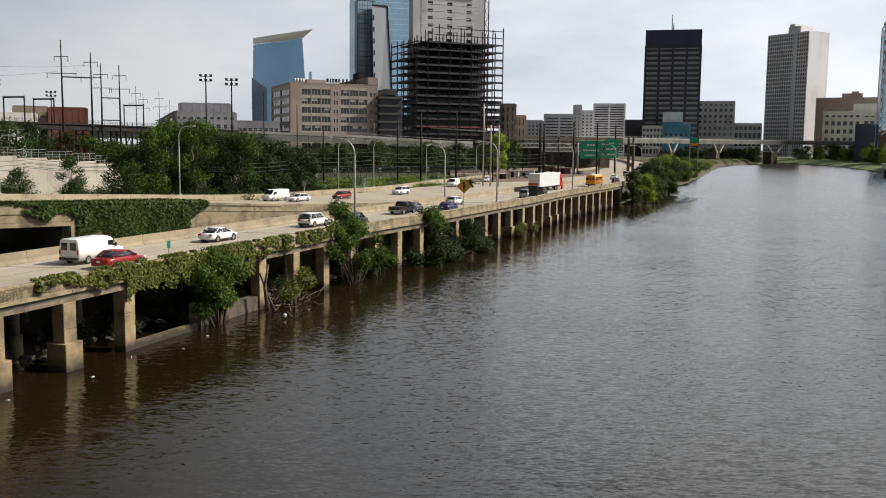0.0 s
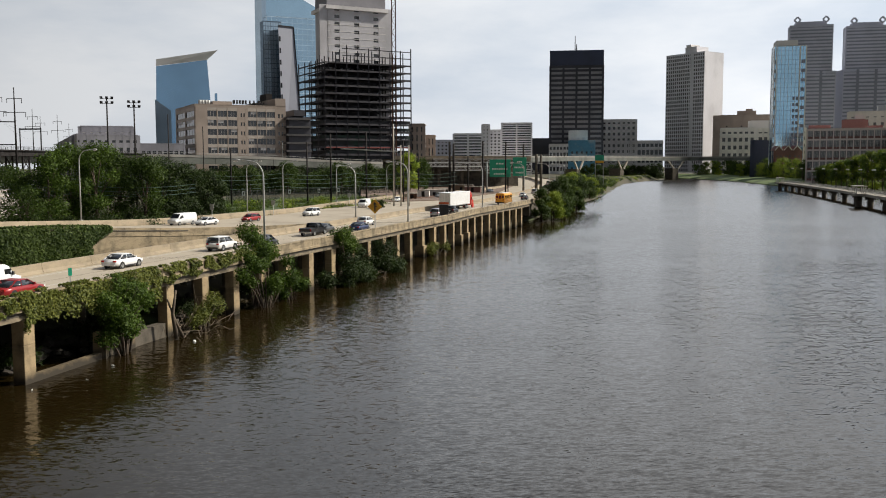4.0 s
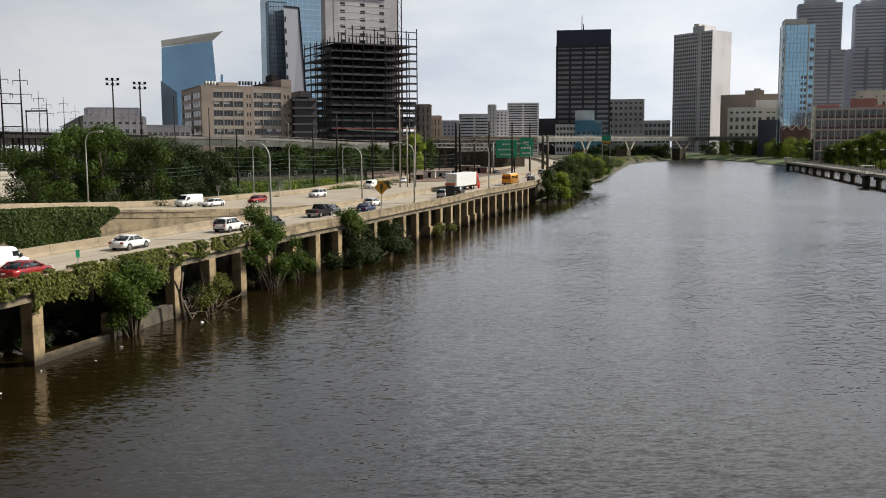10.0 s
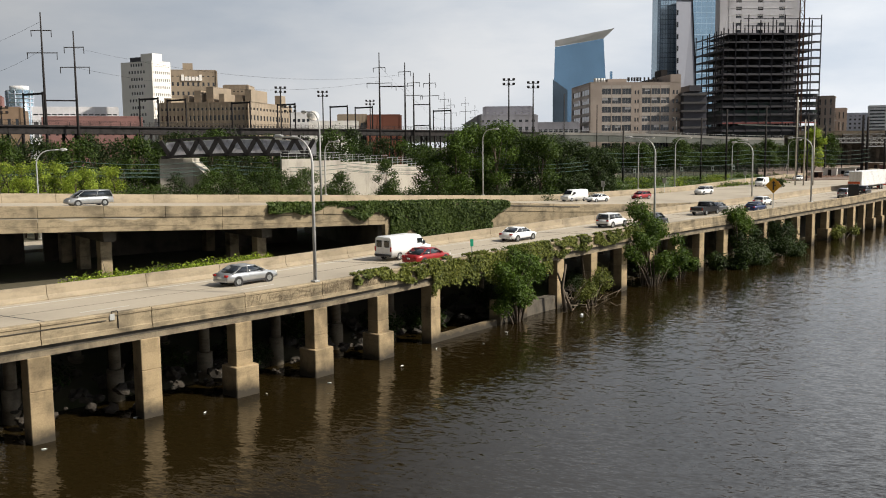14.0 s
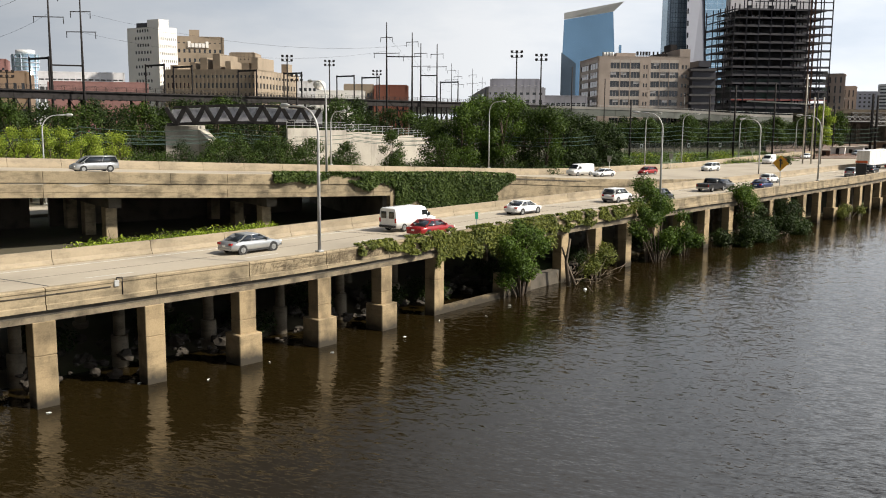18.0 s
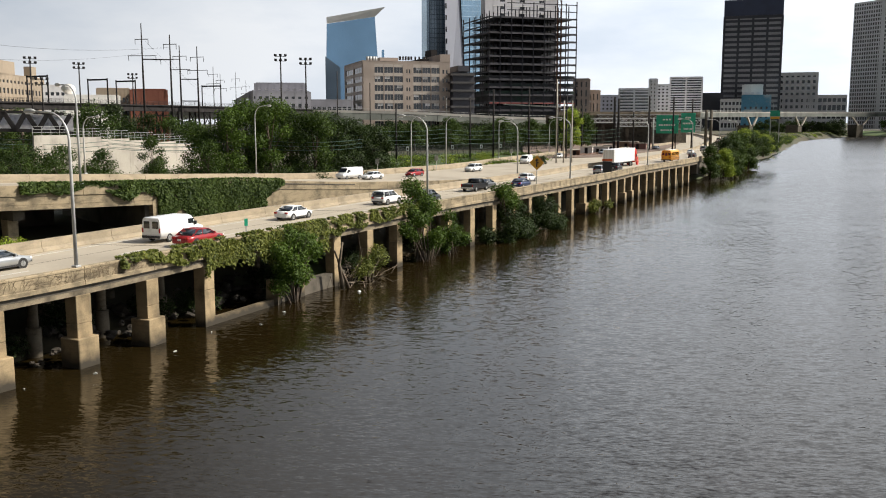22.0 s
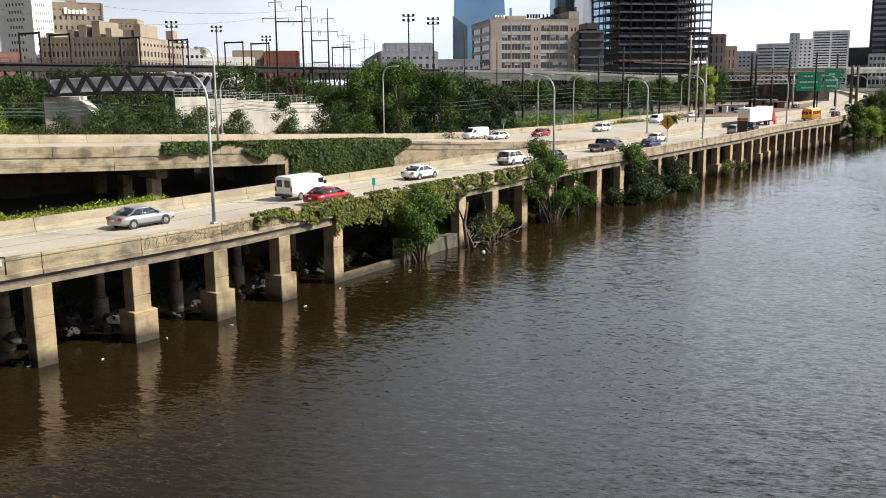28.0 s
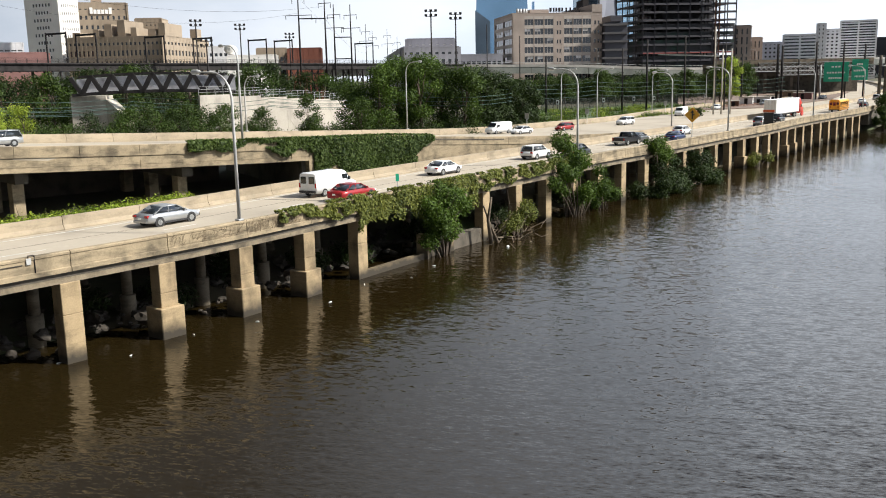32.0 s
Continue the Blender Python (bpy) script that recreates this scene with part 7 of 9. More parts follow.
while s < FEN.length - 3:
    bm = bmesh.new()
    for k in range(12):
        a = FEN.off(s + 0.12 + 0.25 * k, 0, 4.9)
        bar(bm, a, a + Vector((0, 0, 3.3)), 0.07)
    for zz in (5.0, 6.6, 8.15):
        bar(bm, FEN.off(s, 0, zz), FEN.off(s + 3, 0, zz), 0.07)
    part("mesh_panel", bm, FMESH, fn)
    part("post", tube_mesh([tuple(FEN.off(s, 0.03, 4.5)), tuple(FEN.off(s, 0.03, 8.4))], 0.06, 6), FMESH, fn)
    s += 3
for az, d in ((4.4, 296), (2.6, 305), (1.4, 312), (-1.6, 330), (7.2, 280)):
    p = polar(az, d)
    t = thing("trackside_sign", "small white and black marker on a post by the fence", "railway sign", pose(p.x, p.y, 4.8, 0, 0, az), "trackside signs")
    part("post", box_mesh(-0.06, 0.06, -0.06, 0.06, 0, 2.6), M["steel_dark"], t)
    part("plate", box_mesh(-0.4, 0.4, -0.1, -0.06, 2.2, 3.5), WHT, t)
    part("bar", box_mesh(-0.2, 0.2, -0.13, -0.1, 2.5, 3.2), BLK, t)

# rail yard bed, sidings and a few low sheds
bm = prism_mesh([polar(-1.5, 262), polar(-5, 272), polar(-8.5, 340), polar(-9.5, 460), polar(-9.8, 640), polar(0, 640), polar(0, 300)], 3.0, 5.6)
tagged(part("rail_yard_bed", bm, M["ballast"]), "brown gravel bed of the rail yard", "ground", kind="structure")
bm = bmesh.new()
for k in range(6):
    P0_, P1_, P2_ = polar(-2.5 - k * 0.55, 275 + k * 4), polar(-5.5 - k * 0.4, 420), polar(-7.5 - k * 0.2, 630)
    for a, b in ((P0_, P1_), (P1_, P2_)):
        for o in (-0.7, 0.7):
            bar(bm, (a.x + o, a.y, 5.72), (b.x + o, b.y, 5.72), 0.1, 0.16)
tagged(part("rail_track", bm, M["rust"]), "rusty rails of the sidings", "railway track", kind="structure")
for az, d, ww, hh, mt in ((-3.9, 300, 4, 2.2, "white_wall"), (-4.6, 310, 7, 2.0, "grey_wall"), (-3.2, 285, 3, 1.6, "rust"), (-6.3, 360, 9, 2.6, "brown_brick"), (-5.4, 335, 5, 1.8, "white_wall"), (-7.0, 350, 6, 2.2, "red_brick")):
    p = polar(az, d)
    t = thing("yard_shed", "small flat-roofed shed among the tracks", "shed", pose(p.x, p.y, 5.5, 0, 0, az * 2), "yard sheds")
    mt_ = BM.get(mt) or M[mt]
    part("shed_body", box_mesh(-ww / 2, ww / 2, -1.5, 1.5, 0, hh), mt_, t)
    part("roof", box_mesh(-ww / 2 - 0.2, ww / 2 + 0.2, -1.8, 1.8, hh, hh + 0.2), M["concrete_grey"], t)
    part("door", box_mesh(-0.5, 0.5, -1.55, -1.5, 0, 2.0 if hh > 2 else 1.4), M["steel_dark"], t)

# low dark bridge that carries a street across the tracks
tb_ = thing("track_bridge", "grimy low bridge across the rail yard with a dark underside", "bridge", kind="structure")
P, Q = polar(-2.0, 425), polar(-10.6, 455)
w = Q - P
n_ = Vector((-w.y, w.x, 0)).normalized()
for i in range(6):
    a, b = P + w * (i / 6), P + w * ((i + 1) / 6)
    part("deck", prism_mesh([a, b, b + n_ * 14, a + n_ * 14], 17.6, 18.8), M["concrete_grimy_shaded"], tb_)
    bm = bmesh.new()
    lattice(bm, (a.x, a.y - 0.4, 15.0), (b.x, b.y - 0.4, 15.0), 2.4, 5, 0.3, 0.4)
    part("truss", bm, M["steel_dark"], tb_)
    part("parapet", prism_mesh([a - n_ * 0.3, b - n_ * 0.3, b, a], 18.8, 20.4), M["concrete_grimy_shaded"], tb_)
    # dark sheet along the far side stands for the shadow under the deck
    part("back_wall", prism_mesh([a + n_ * 13, b + n_ * 13, b + n_ * 14, a + n_ * 14], 4.5, 17.6), M["concrete_dark"], tb_)
    part("column", box_mesh(-0.7, 0.7, -0.7, 0.7, 4.5, 15.0), M["concrete_dark"], tb_, m=Matrix.Translation((a.x + n_.x * 2, a.y + n_.y * 2, 0)))

# ---- long elevated street and the bridge over the river ----
EL = Line([(*polar(a_, d_)[:2], z_) for a_, d_, z_ in ((24, 480, 22), (14, 470, 22), (10, 478, 21.6), (6, 490, 20.8), (-2, 540, 18.2), (-8, 660, 22.3), (-12, 800, 24.0), (-16.2, 970, 25.0), (-19.4, 1062, 25.4), (-22, 1072, 25.4), (-24.2, 1040, 25.0))])
eb = thing("road_bridge", "long concrete and steel road bridge on heavy piers", "bridge", kind="structure")
s = 0.0
while s < EL.length - 1:
    e = min(s + 32, EL.length)
    part("deck", sweep_mesh(EL, s, e, [(0, -1.3), (0, 0), (-16, 0), (-16, -1.3)], 8, True), M["bridge_grey"], eb)
    part("girder", sweep_mesh(EL, s + 0.1, e - 0.1, [(-0.15, -4.6), (-0.15, -1.3), (-1.4, -1.3), (-1.4, -4.6)], 8, True), M["bridge_girder"], eb)
    bm = bmesh.new()
    bar(bm, EL.off(s, -0.2) + Vector((0, 0, 0.9)), EL.off(e, -0.2) + Vector((0, 0, 0.9)), 0.12)
    for k in range(9):
        a = EL.off(s + 32 * k / 8, -0.2)
        bar(bm, a, a + Vector((0, 0, 0.95)), 0.12)
    part("railing", bm, M["steel"], eb)
    if s < 330:
        for o in (-1.5, -14):
            a = EL.off(s + 16, o)
            part("column", tube_mesh([(a.x, a.y, 5), (a.x, a.y, a.z - 3)], 0.8, 8), M["concrete_dark"], eb)
    s = e
for az in (-13.6, -16.25, -19.4):
    k = min(range(0, int(EL.length)), key=lambda i: abs(math.degrees(math.atan2(-EL.at(i).x, EL.at(i).y)) - az))
    a = EL.off(k, -0.5)
    f = EL.along(k)
    bm = bmesh.new()
    add_box(bm, -4.2, 4.2, 0.5, 13, -3, 12.5, Matrix.Translation((a.x, a.y, 0)) @ Matrix.Rotation(radians(EL.heading(k) - 90 + 180), 4, "Z"))
    part("pier", bm, M["concrete_dark"], eb)
    for sgn in (-1, 1):
        bm = bmesh.new()
        q0, q1 = a + f * sgn * 3.0, a + f * sgn * 12.0
        bar(bm, (q0.x, q0.y, 12), (q1.x, q1.y, a.z - 4.6), 1.4)
        part("strut", bm, M["concrete_grey"], eb)
for k in range(7):
    s = EL.length * (0.05 + 0.13 * k)
    p = EL.off(s, -1)
    road_lamp(p.x, p.y, p.z, EL.heading(s) + 90, 9, label="street lamp on the far road bridge")

# ---- boardwalk along the east bank ----
BW = Line([(120, 120), (140, 190), (161.6, 256), (186, 325), (212, 400), (238, 478), (262, 552)])
bw = thing("boardwalk", "concrete river boardwalk on piers with steel railings", "boardwalk", kind="structure")
s = 0.0
ZB = 5.0
while s < BW.length - 0.5:
    e = min(s + 12, BW.length)
    part("deck_span", sweep_mesh(BW, s + 0.03, e - 0.03, [(0, ZB - 1.0), (0, ZB), (4.6, ZB), (4.6, ZB - 1.0)], 4), M["concrete_grey"], bw)
    for o in (0.1, 4.5):
        bm = bmesh.new()
        for zz in (0.4, 0.75, 1.15):
            bar(bm, BW.off(s, o, ZB + zz), BW.off(e, o, ZB + zz), 0.06)
        for k in range(8):
            a = BW.off(s + 12 * k / 8, o, ZB)
            bar(bm, a, a + Vector((0, 0, 1.15)), 0.08)
        part("railing", bm, M["steel"], bw)
    s = e
s = 4.0
while s < BW.length:
    a, b = BW.off(s, 0.6, 0), BW.off(s, 4.0, 0)
    bm = bmesh.new()
    bar(bm, (a.x, a.y, ZB - 1.6), (b.x, b.y, ZB - 1.6), 2.0, 1.2)
    cap = part("pier_cap", bm, M["concrete_dark"], bw)
    bm = bmesh.new()
    m_ = (a + b) / 2
    add_tube(bm, [(m_.x, m_.y, -3), (m_.x, m_.y, ZB - 2.0)], 1.1, 10)
    part("pier", bm, M["concrete_dark"], bw)
    s += 26
for sc in (BW.s_at_y(325), BW.s_at_y(545)):
    c = BW.at(sc)
    pv = thing("lookout_shelter", "flat-roofed lookout shelter on the boardwalk", "shelter", pose(c.x, c.y, ZB, 0, 0, BW.heading(sc)))
    part("platform", box_mesh(-3.5, 1.0, -6, 6, -0.8, 0.02), M["concrete_grey"], pv)
    part("roof", box_mesh(-3.3, 0.8, -5, 5, 2.7, 2.95, 0.03), M["concrete_grey"], pv)
    for x in (-2.8, 0.4):
        for y in (-4.2, 0, 4.2):
            part("post", box_mesh(x - 0.12, x + 0.12, y - 0.12, y + 0.12, 0, 2.7), M["steel"], pv)
    part("platform_pier", tube_mesh([(-1.2, 0, -8), (-1.2, 0, -0.8)], 1.2, 10), M["concrete_dark"], pv)
for y in (262, 284, 305, 326, 350, 376, 404, 434, 466, 500, 532):
    s = BW.s_at_y(y)
    c = BW.off(s, 4.3, ZB)
    t = thing("boardwalk_lamp", "modern boardwalk lamp with a flat white head", "street lamp", pose(c.x, c.y, c.z, 0, 0, BW.heading(s)), "boardwalk lamps")
    part("pole", tube_mesh([(0, 0, 0), (0, 0, 8.6)], [0.09, 0.06], 6), M["steel_dark"], t)
    part("head", box_mesh(-1.1, 0.25, -0.5, 0.5, 8.55, 8.95, 0.05), LENS, t, "flat white lamp head")


# ---- vegetation ----
RNG = np.random.default_rng(11)


def creeper(name, line, s0, s1, zfun, out, count, size, material, label, zrel, patch=0.0, seed=1, top_over=0.3, top_share=0.25):
    """Leaves that cling to a wall's face along a line and spill over its top; zfun(s) gives the lower and upper edge."""
    rng = np.random.default_rng(seed)
    s = s0 + (s1 - s0) * rng.random(count)
    C, N = [], []
    for k in range(count):
        lo, hi = zfun(s[k])
        c, r = line.at(s[k]), line.right(s[k])
        n = noise.noise(Vector((s[k] * 0.35, rng.random() * 0.5, seed * 3.1)))
        z_base = c.z if zrel else 0
        if rng.random() < top_share:
            o = -top_over * rng.random() + 0.1
            z = hi + 0.05 + 0.12 * rng.random()
            N.append((r.x * 0.4, r.y * 0.4, 1))
        else:
            f = rng.random() ** 0.8
            drop = (hi - lo) * (0.62 + 0.6 * n)
            z = hi - f * max(0.15, drop)
            o = 0.04 + out * rng.random() * (0.6 + n)
            N.append((r.x, r.y, 0.35))
        if patch and noise.noise(Vector((s[k] * 0.8, z * 1.1, seed))) < patch - 0.5:
            N.pop()
            continue
        C.append((c.x + r.x * o, c.y + r.y * o, z_base + z))
    ob = part(name, leaves_mesh(name, C, size, material, rng, normals=N), None)
    return tagged(ob, label, "climbing plant", kind="stuff")


sA, sB = PAR.s_at_y(58.5), PAR.s_at_y(103)
creeper("creeper", PAR, sA, sB, lambda s: (float(np.interp(s, [sA, sA + 6, sA + 14, sB], [5.9, 5.2, 4.3, 5.2])), 6.6), 0.35, 22000, 0.15, M["ivy"], "pale green creeper spilling over the viaduct parapet", False, 0.35, 2, 0.5)
creeper("creeper", PAR, sA + 9, sA + 27, lambda s: (2.6, 6.4), 0.5, 7000, 0.13, M["ivy"], "creeper hanging below the viaduct edge", False, 0.2, 3, 0.3, 0.05)
rA, rB, rC = RN.s_at_y(84.5), RN.s_at_y(98), RN.s_at_y(113)
creeper("creeper", RN, rA, rC, lambda s: (float(np.interp(s, [rA, rA + 5, rB, rC - 4, rC], [-0.9, -1.3, -2.2, -3.2, -0.4])), 0.1), 0.5, 20000, 0.2, M["ivy_dark"], "dark green creeper hanging over the ramp parapet", True, 0.1, 4, 0.4, 0.15)
creeper("creeper", RN, rB - 0.5, rC - 3, lambda s: (float(np.interp(s, [rB, rC - 7, rC - 3], [-6.6, -6.0, -3.6])), -0.4), 0.5, 30000, 0.2, M["ivy_dark"], "dark creeper covering the retaining wall", True, 0.1, 5, 0.2, 0.02)


def shrub(x, y, z, lobes, count, leaf, material, label, seed, stems=5, name="shrub", cat="shrub"):
    """A bush: stems from the ground and leafy lobes (dx, dy, dz, radius)."""
    rng = np.random.default_rng(seed)
    t = thing(name, label, cat, pose(x, y, z))
    bm = bmesh.new()
    for dx, dy, dz, r in lobes:
        add_tube(bm, [(dx * 0.15, dy * 0.15, -0.5), (dx * 0.5, dy * 0.6, dz * 0.5), (dx, dy, dz)], [0.10, 0.07, 0.03], 5)
        for k in range(3):
            e = rng.normal(size=3) * r * 0.7
            add_tube(bm, [(dx * 0.7, dy * 0.7, dz * 0.7), (dx + e[0], dy + e[1], dz + abs(e[2]))], [0.04, 0.012], 4)
    if name == "sapling":
        bm.free()
        for dx, dy, dz, r in lobes:
            part("stem", tube_mesh([(dx * 0.15, dy * 0.15, -0.5), (dx * 0.5, dy * 0.6, dz * 0.5), (dx, dy, dz)], [0.06, 0.045, 0.02], 5), M["bark"], t)
    else:
        part("stem", bm, M["bark"], t)
    p, nd = crown_points(rng, [(a, b, c, r, 0.85) for a, b, c, r in lobes], int(count * 2.2))
    p = p + rng.normal(size=p.shape) * 0.14
    part("foliage", leaves_mesh("foliage", p, leaf * 0.64, material, rng, normals=nd * 0.8 + np.array((0, 0, 0.35))), None, t)
    return t


def along_par(y, o, z=0.0):
    return PAR.off(PAR.s_at_y(y), o, z)


def bank_bush(y0, y1, o0, o1, zlo, zhi, count, leaf, material, label, seed, lobes=9, r=(0.8, 1.5), name="shrub"):
    """A bush spread along the viaduct's edge from y0 to y1."""
    rng = np.random.default_rng(seed)
    ym = (y0 + y1) / 2
    c = along_par(ym, (o0 + o1) / 2)
    L = []
    for k in range(lobes):
        q = along_par(y0 + (y1 - y0) * (k + rng.random()) / lobes, o0 + (o1 - o0) * rng.random())
        L.append((q.x - c.x, q.y - c.y, zlo + (zhi - zlo) * rng.random(), r[0] + (r[1] - r[0]) * rng.random()))
    return shrub(c.x, c.y, 0, L, count, leaf, material, label, seed, name=name)


bank_bush(75.0, 81.5, -0.4, 1.3, 2.2, 6.0, 5200, 0.2, M["leaf_fresh"], "dense green bush leaning over the viaduct edge", 21, 10, (0.9, 1.5))
bank_bush(75.5, 80.0, 0.2, 1.2, 1.6, 3.4, 1400, 0.2, M["leaf_fresh"], "green bush hanging above the water", 22, 5, (0.6, 1.0))
bank_bush(86.5, 92.5, 0.2, 2.2, 1.0, 3.0, 1500, 0.18, M["ivy"], "half-bare pale bush at the waterline", 23, 7, (0.6, 1.1))
bank_bush(98.0, 108.0, -0.6, 2.0, 1.0, 6.5, 4600, 0.22, M["leaf_fresh"], "leafy sapling growing up past the viaduct parapet", 24, 16, (0.6, 1.3), name="sapling")
bank_bush(100.0, 104.0, -0.5, 0.5, 6.0, 8.6, 1500, 0.22, M["leaf_fresh"], "crown of a sapling above the parapet", 25, 5, (0.8, 1.3), name="sapling")
bank_bush(107.0, 110.5, 0.0, 1.8, 1.0, 3.2, 1300, 0.22, M["leaf_fresh"], "green bush among the piers", 26, 5, (0.6, 1.0))
bank_bush(117.5, 138.0, -0.5, 3.2, 0.6, 4.0, 8500, 0.25, M["leaf_dark"], "dark green thicket in front of the piers", 27, 15, (1.1, 1.9))
bank_bush(121.5, 128.0, -0.3, 1.0, 4.0, 6.8, 1700, 0.24, M["leaf_fresh"], "upright bush beside the warning sign", 28, 6, (0.7, 1.2))
bank_bush(158.0, 163.5, 0.0, 2.2, 0.4, 1.8, 1100, 0.24, M["ivy"], "low pale bush at a pier foot", 29, 4, (0.7, 1.1))
# bare fallen limbs at the water
dead = thing("driftwood", "bare grey branches caught at the pier foot", "driftwood", pose(*along_par(87.5, 1.0)))
rg = np.random.default_rng(5)
for k in range(46):
    a = rg.normal(size=3) * (1.6, 2.2, 0.4)
    b = a + rg.normal(size=3) * (1.1, 1.4, 0.9) + (0.3, 0.3, 0.9)
    part("branch", tube_mesh([(a[0], a[1], abs(a[2]) + 0.1), tuple((a + b) / 2 + (0, 0, 0.3)), (b[0], b[1], abs(b[2]) + 0.3)], [0.05, 0.035, 0.012], 4), M["twig"], dead)
part("limb", tube_mesh([(-0.8, -3.2, 0.1), (-1.0, -3.6, 2.4), (-0.6, -3.9, 4.6)], [0.22, 0.17, 0.1], 6), M["twig"], dead)
part("limb", tube_mesh([(-0.3, -2.6, 0.1), (-0.8, -3.4, 1.8), (-1.4, -3.8, 3.8)], [0.16, 0.12, 0.08], 6), M["twig"], dead)
# shrubs on the slope under the deck
for k, (y, o, z) in enumerate(((40, -7, 2.2), (47, -6.5, 2.0), (52.5, -5.0, 1.5), (59, -6, 2.0), (66, -4.5, 1.4), (70, -3.5, 1.2), (80, -4, 1.6), (93, -3.5, 1.4), (31, -6, 1.8), (108, -4, 1.5))):
    q = along_par(y, o)
    shrub(q.x, q.y, z - 0.6, [(0, 0, 0.5, 1.2), (0.9, 0.9, 0.4, 0.9), (-1, 0.5, 0.7, 1.0)], 700, 0.2, M["leaf_dark"], "dark undergrowth on the bank beneath the deck", 40 + k)
# weeds between barrier and ramp
for k, y in enumerate(np.arange(46, 64, 1.5)):
    q = along_par(float(y), -ROAD_W - 1.6 - (k % 3) * 0.5)
    shrub(q.x, q.y, 5.2, [(0, 0, 0.9, 0.8), (0.5, 1.0, 0.8, 0.75), (-0.6, -0.8, 0.9, 0.7)], 600, 0.17, M["leaf_lime"] if k % 3 else M["leaf_light"], "bright weeds growing behind the median barrier", 60 + k, name="weed_clump", cat="weeds")
strip_m = sweep_mesh(PAR, PAR.s_at_y(44), PAR.s_at_y(96), [(-ROAD_W - 0.7, 3.0), (-ROAD_W - 0.7, 5.4), (-ROAD_W - 4.5, 5.0), (-ROAD_W - 7, 3.0)], 4)
tagged(part("verge", strip_m, M["soil"]), "weedy earth verge behind the median barrier", "verge", kind="structure")

# bamboo-like bright thicket behind the ramp
for k, az in enumerate((36.3, 37.0, 37.7, 38.3)):
    q = polar(az, 150 + 5 * (k % 2))
    shrub(q.x, q.y, 3.9, [(0.3, 0.2, 2.4, 2.0), (-1.2, 0.5, 3.6, 1.7), (1.1, 0.0, 4.8, 1.6)], 1000, 0.26, M["leaf_mid"], "green shrubs beside the bridge abutment", 95 + k)
for k in range(22):
    az = 38.7 + k * 0.56
    d = 131 + (k % 4) * 4 + RNG.random() * 3
    q = polar(az, d)
    h = 8.0 + RNG.random() * 2.0
    shrub(q.x, q.y, 4.0, [(RNG.normal() * 0.5, RNG.normal() * 0.5, h * f, 1.35 - 0.35 * f) for f in (0.35, 0.55, 0.75, 0.95)], 1100, 0.20, M["leaf_light"] if k % 3 else M["leaf_lime"], "yellow-green feathery thicket behind the ramp", 100 + k)
# darker shrubs and young trees further along
for k in range(20):
    az = 34.5 - k * 0.68
    d = 150 + (k % 5) * 5
    q = polar(az, d)
    h = 6.0 + RNG.random() * 2.6 - (3.4 if 12 <= k <= 19 else 0)
    shrub(q.x, q.y, 3.8, [(RNG.normal() * 1.0, RNG.normal() * 1.0, h * f, 1.9 - 0.4 * f) for f in (0.3, 0.5, 0.7, 0.9)], 1000, 0.26, M["leaf_mid"] if k % 3 else M["leaf_dark"], "green shrubs in front of the concrete wall", 140 + k)
tree("tree", *polar(22.6, 160)[:2], 4.0, 9.8, 3.4, M["leaf_mid"], 170, "young tree standing before the concrete wall", 1500, 0.26, 0.16)
tree("tree", *polar(25.6, 158)[:2], 4.0, 7.4, 2.8, M["leaf_mid"], 171, "young tree beside the concrete wall", 1400, 0.26, 0.15)
# dark woods under the railway viaduct
for k in range(26):
    az = 48.5 - k * 0.95
    d = 195 + (k % 4) * 11
    q = polar(az, d)
    tree("tree", q.x, q.y, 4.0, 12.5 + RNG.random() * 3.5, 5.0 + RNG.random() * 1.5, M["leaf_dark"] if k % 4 else M["leaf_mid"], 200 + k, "dark tree below the railway viaduct", 1500, 0.42, 0.28, "trees below the railway")
# the big dark clump beside the upper road
# the left trees take lightened leaves for the sun on that side
for k, (az, d, h, sp, mt) in enumerate(((19.6, 176, 11.5, 5.5, "leaf_mid"), (18.2, 172, 14.5, 6.0, "leaf_fresh"), (17.0, 178, 16.0, 6.5, "leaf_fresh"), (15.6, 174, 16.5, 6.5, "leaf_fresh"), (14.3, 180, 15.0, 6.0, "leaf_mid"), (13.0, 176, 14.0, 6.0, "leaf_mid"), (11.8, 182, 13.0, 6.0, "leaf_dark"), (10.6, 186, 12.5, 5.6, "leaf_dark"), (9.5, 190, 11.0, 5.0, "leaf_dark"), (16.3, 190, 15.0, 6.0, "leaf_dark"), (12.4, 196, 13.5, 6.0, "leaf_dark"), (8.9, 196, 9.0, 4.2, "leaf_dark"))):
    q = polar(az, d)
    tree("tree", q.x, q.y, 3.8, h, sp, M[mt], 300 + k, "large dark green tree beside the upper carriageway", 3000, 0.36, 0.4, "trees beside the upper road", 0.12)
for k in range(14):
    az = 20.5 - k * 0.85
    q = polar(az, 166 + (k % 3) * 4 + max(0, k - 8) * 3)
    shrub(q.x, q.y, 3.8, [(0, 0, 1.8, 1.8), (1.5, 0.5, 1.2, 1.5), (-1.4, 0.4, 2.4, 1.6)], 700, 0.3, M["leaf_dark"], "dark undergrowth along the upper road", 330 + k)
# open green and hedges by the rail yard
bm = prism_mesh([polar(10, 190), polar(4, 200), polar(-1.5, 236), polar(-3, 262), polar(-2.5, 345), polar(2, 330), polar(6, 310), polar(10, 290)], 2.0, [5.0] * 8)
tagged(part("grass_field", bm, M["grass"]), "rough green grass between road and railway", "grass", kind="structure")
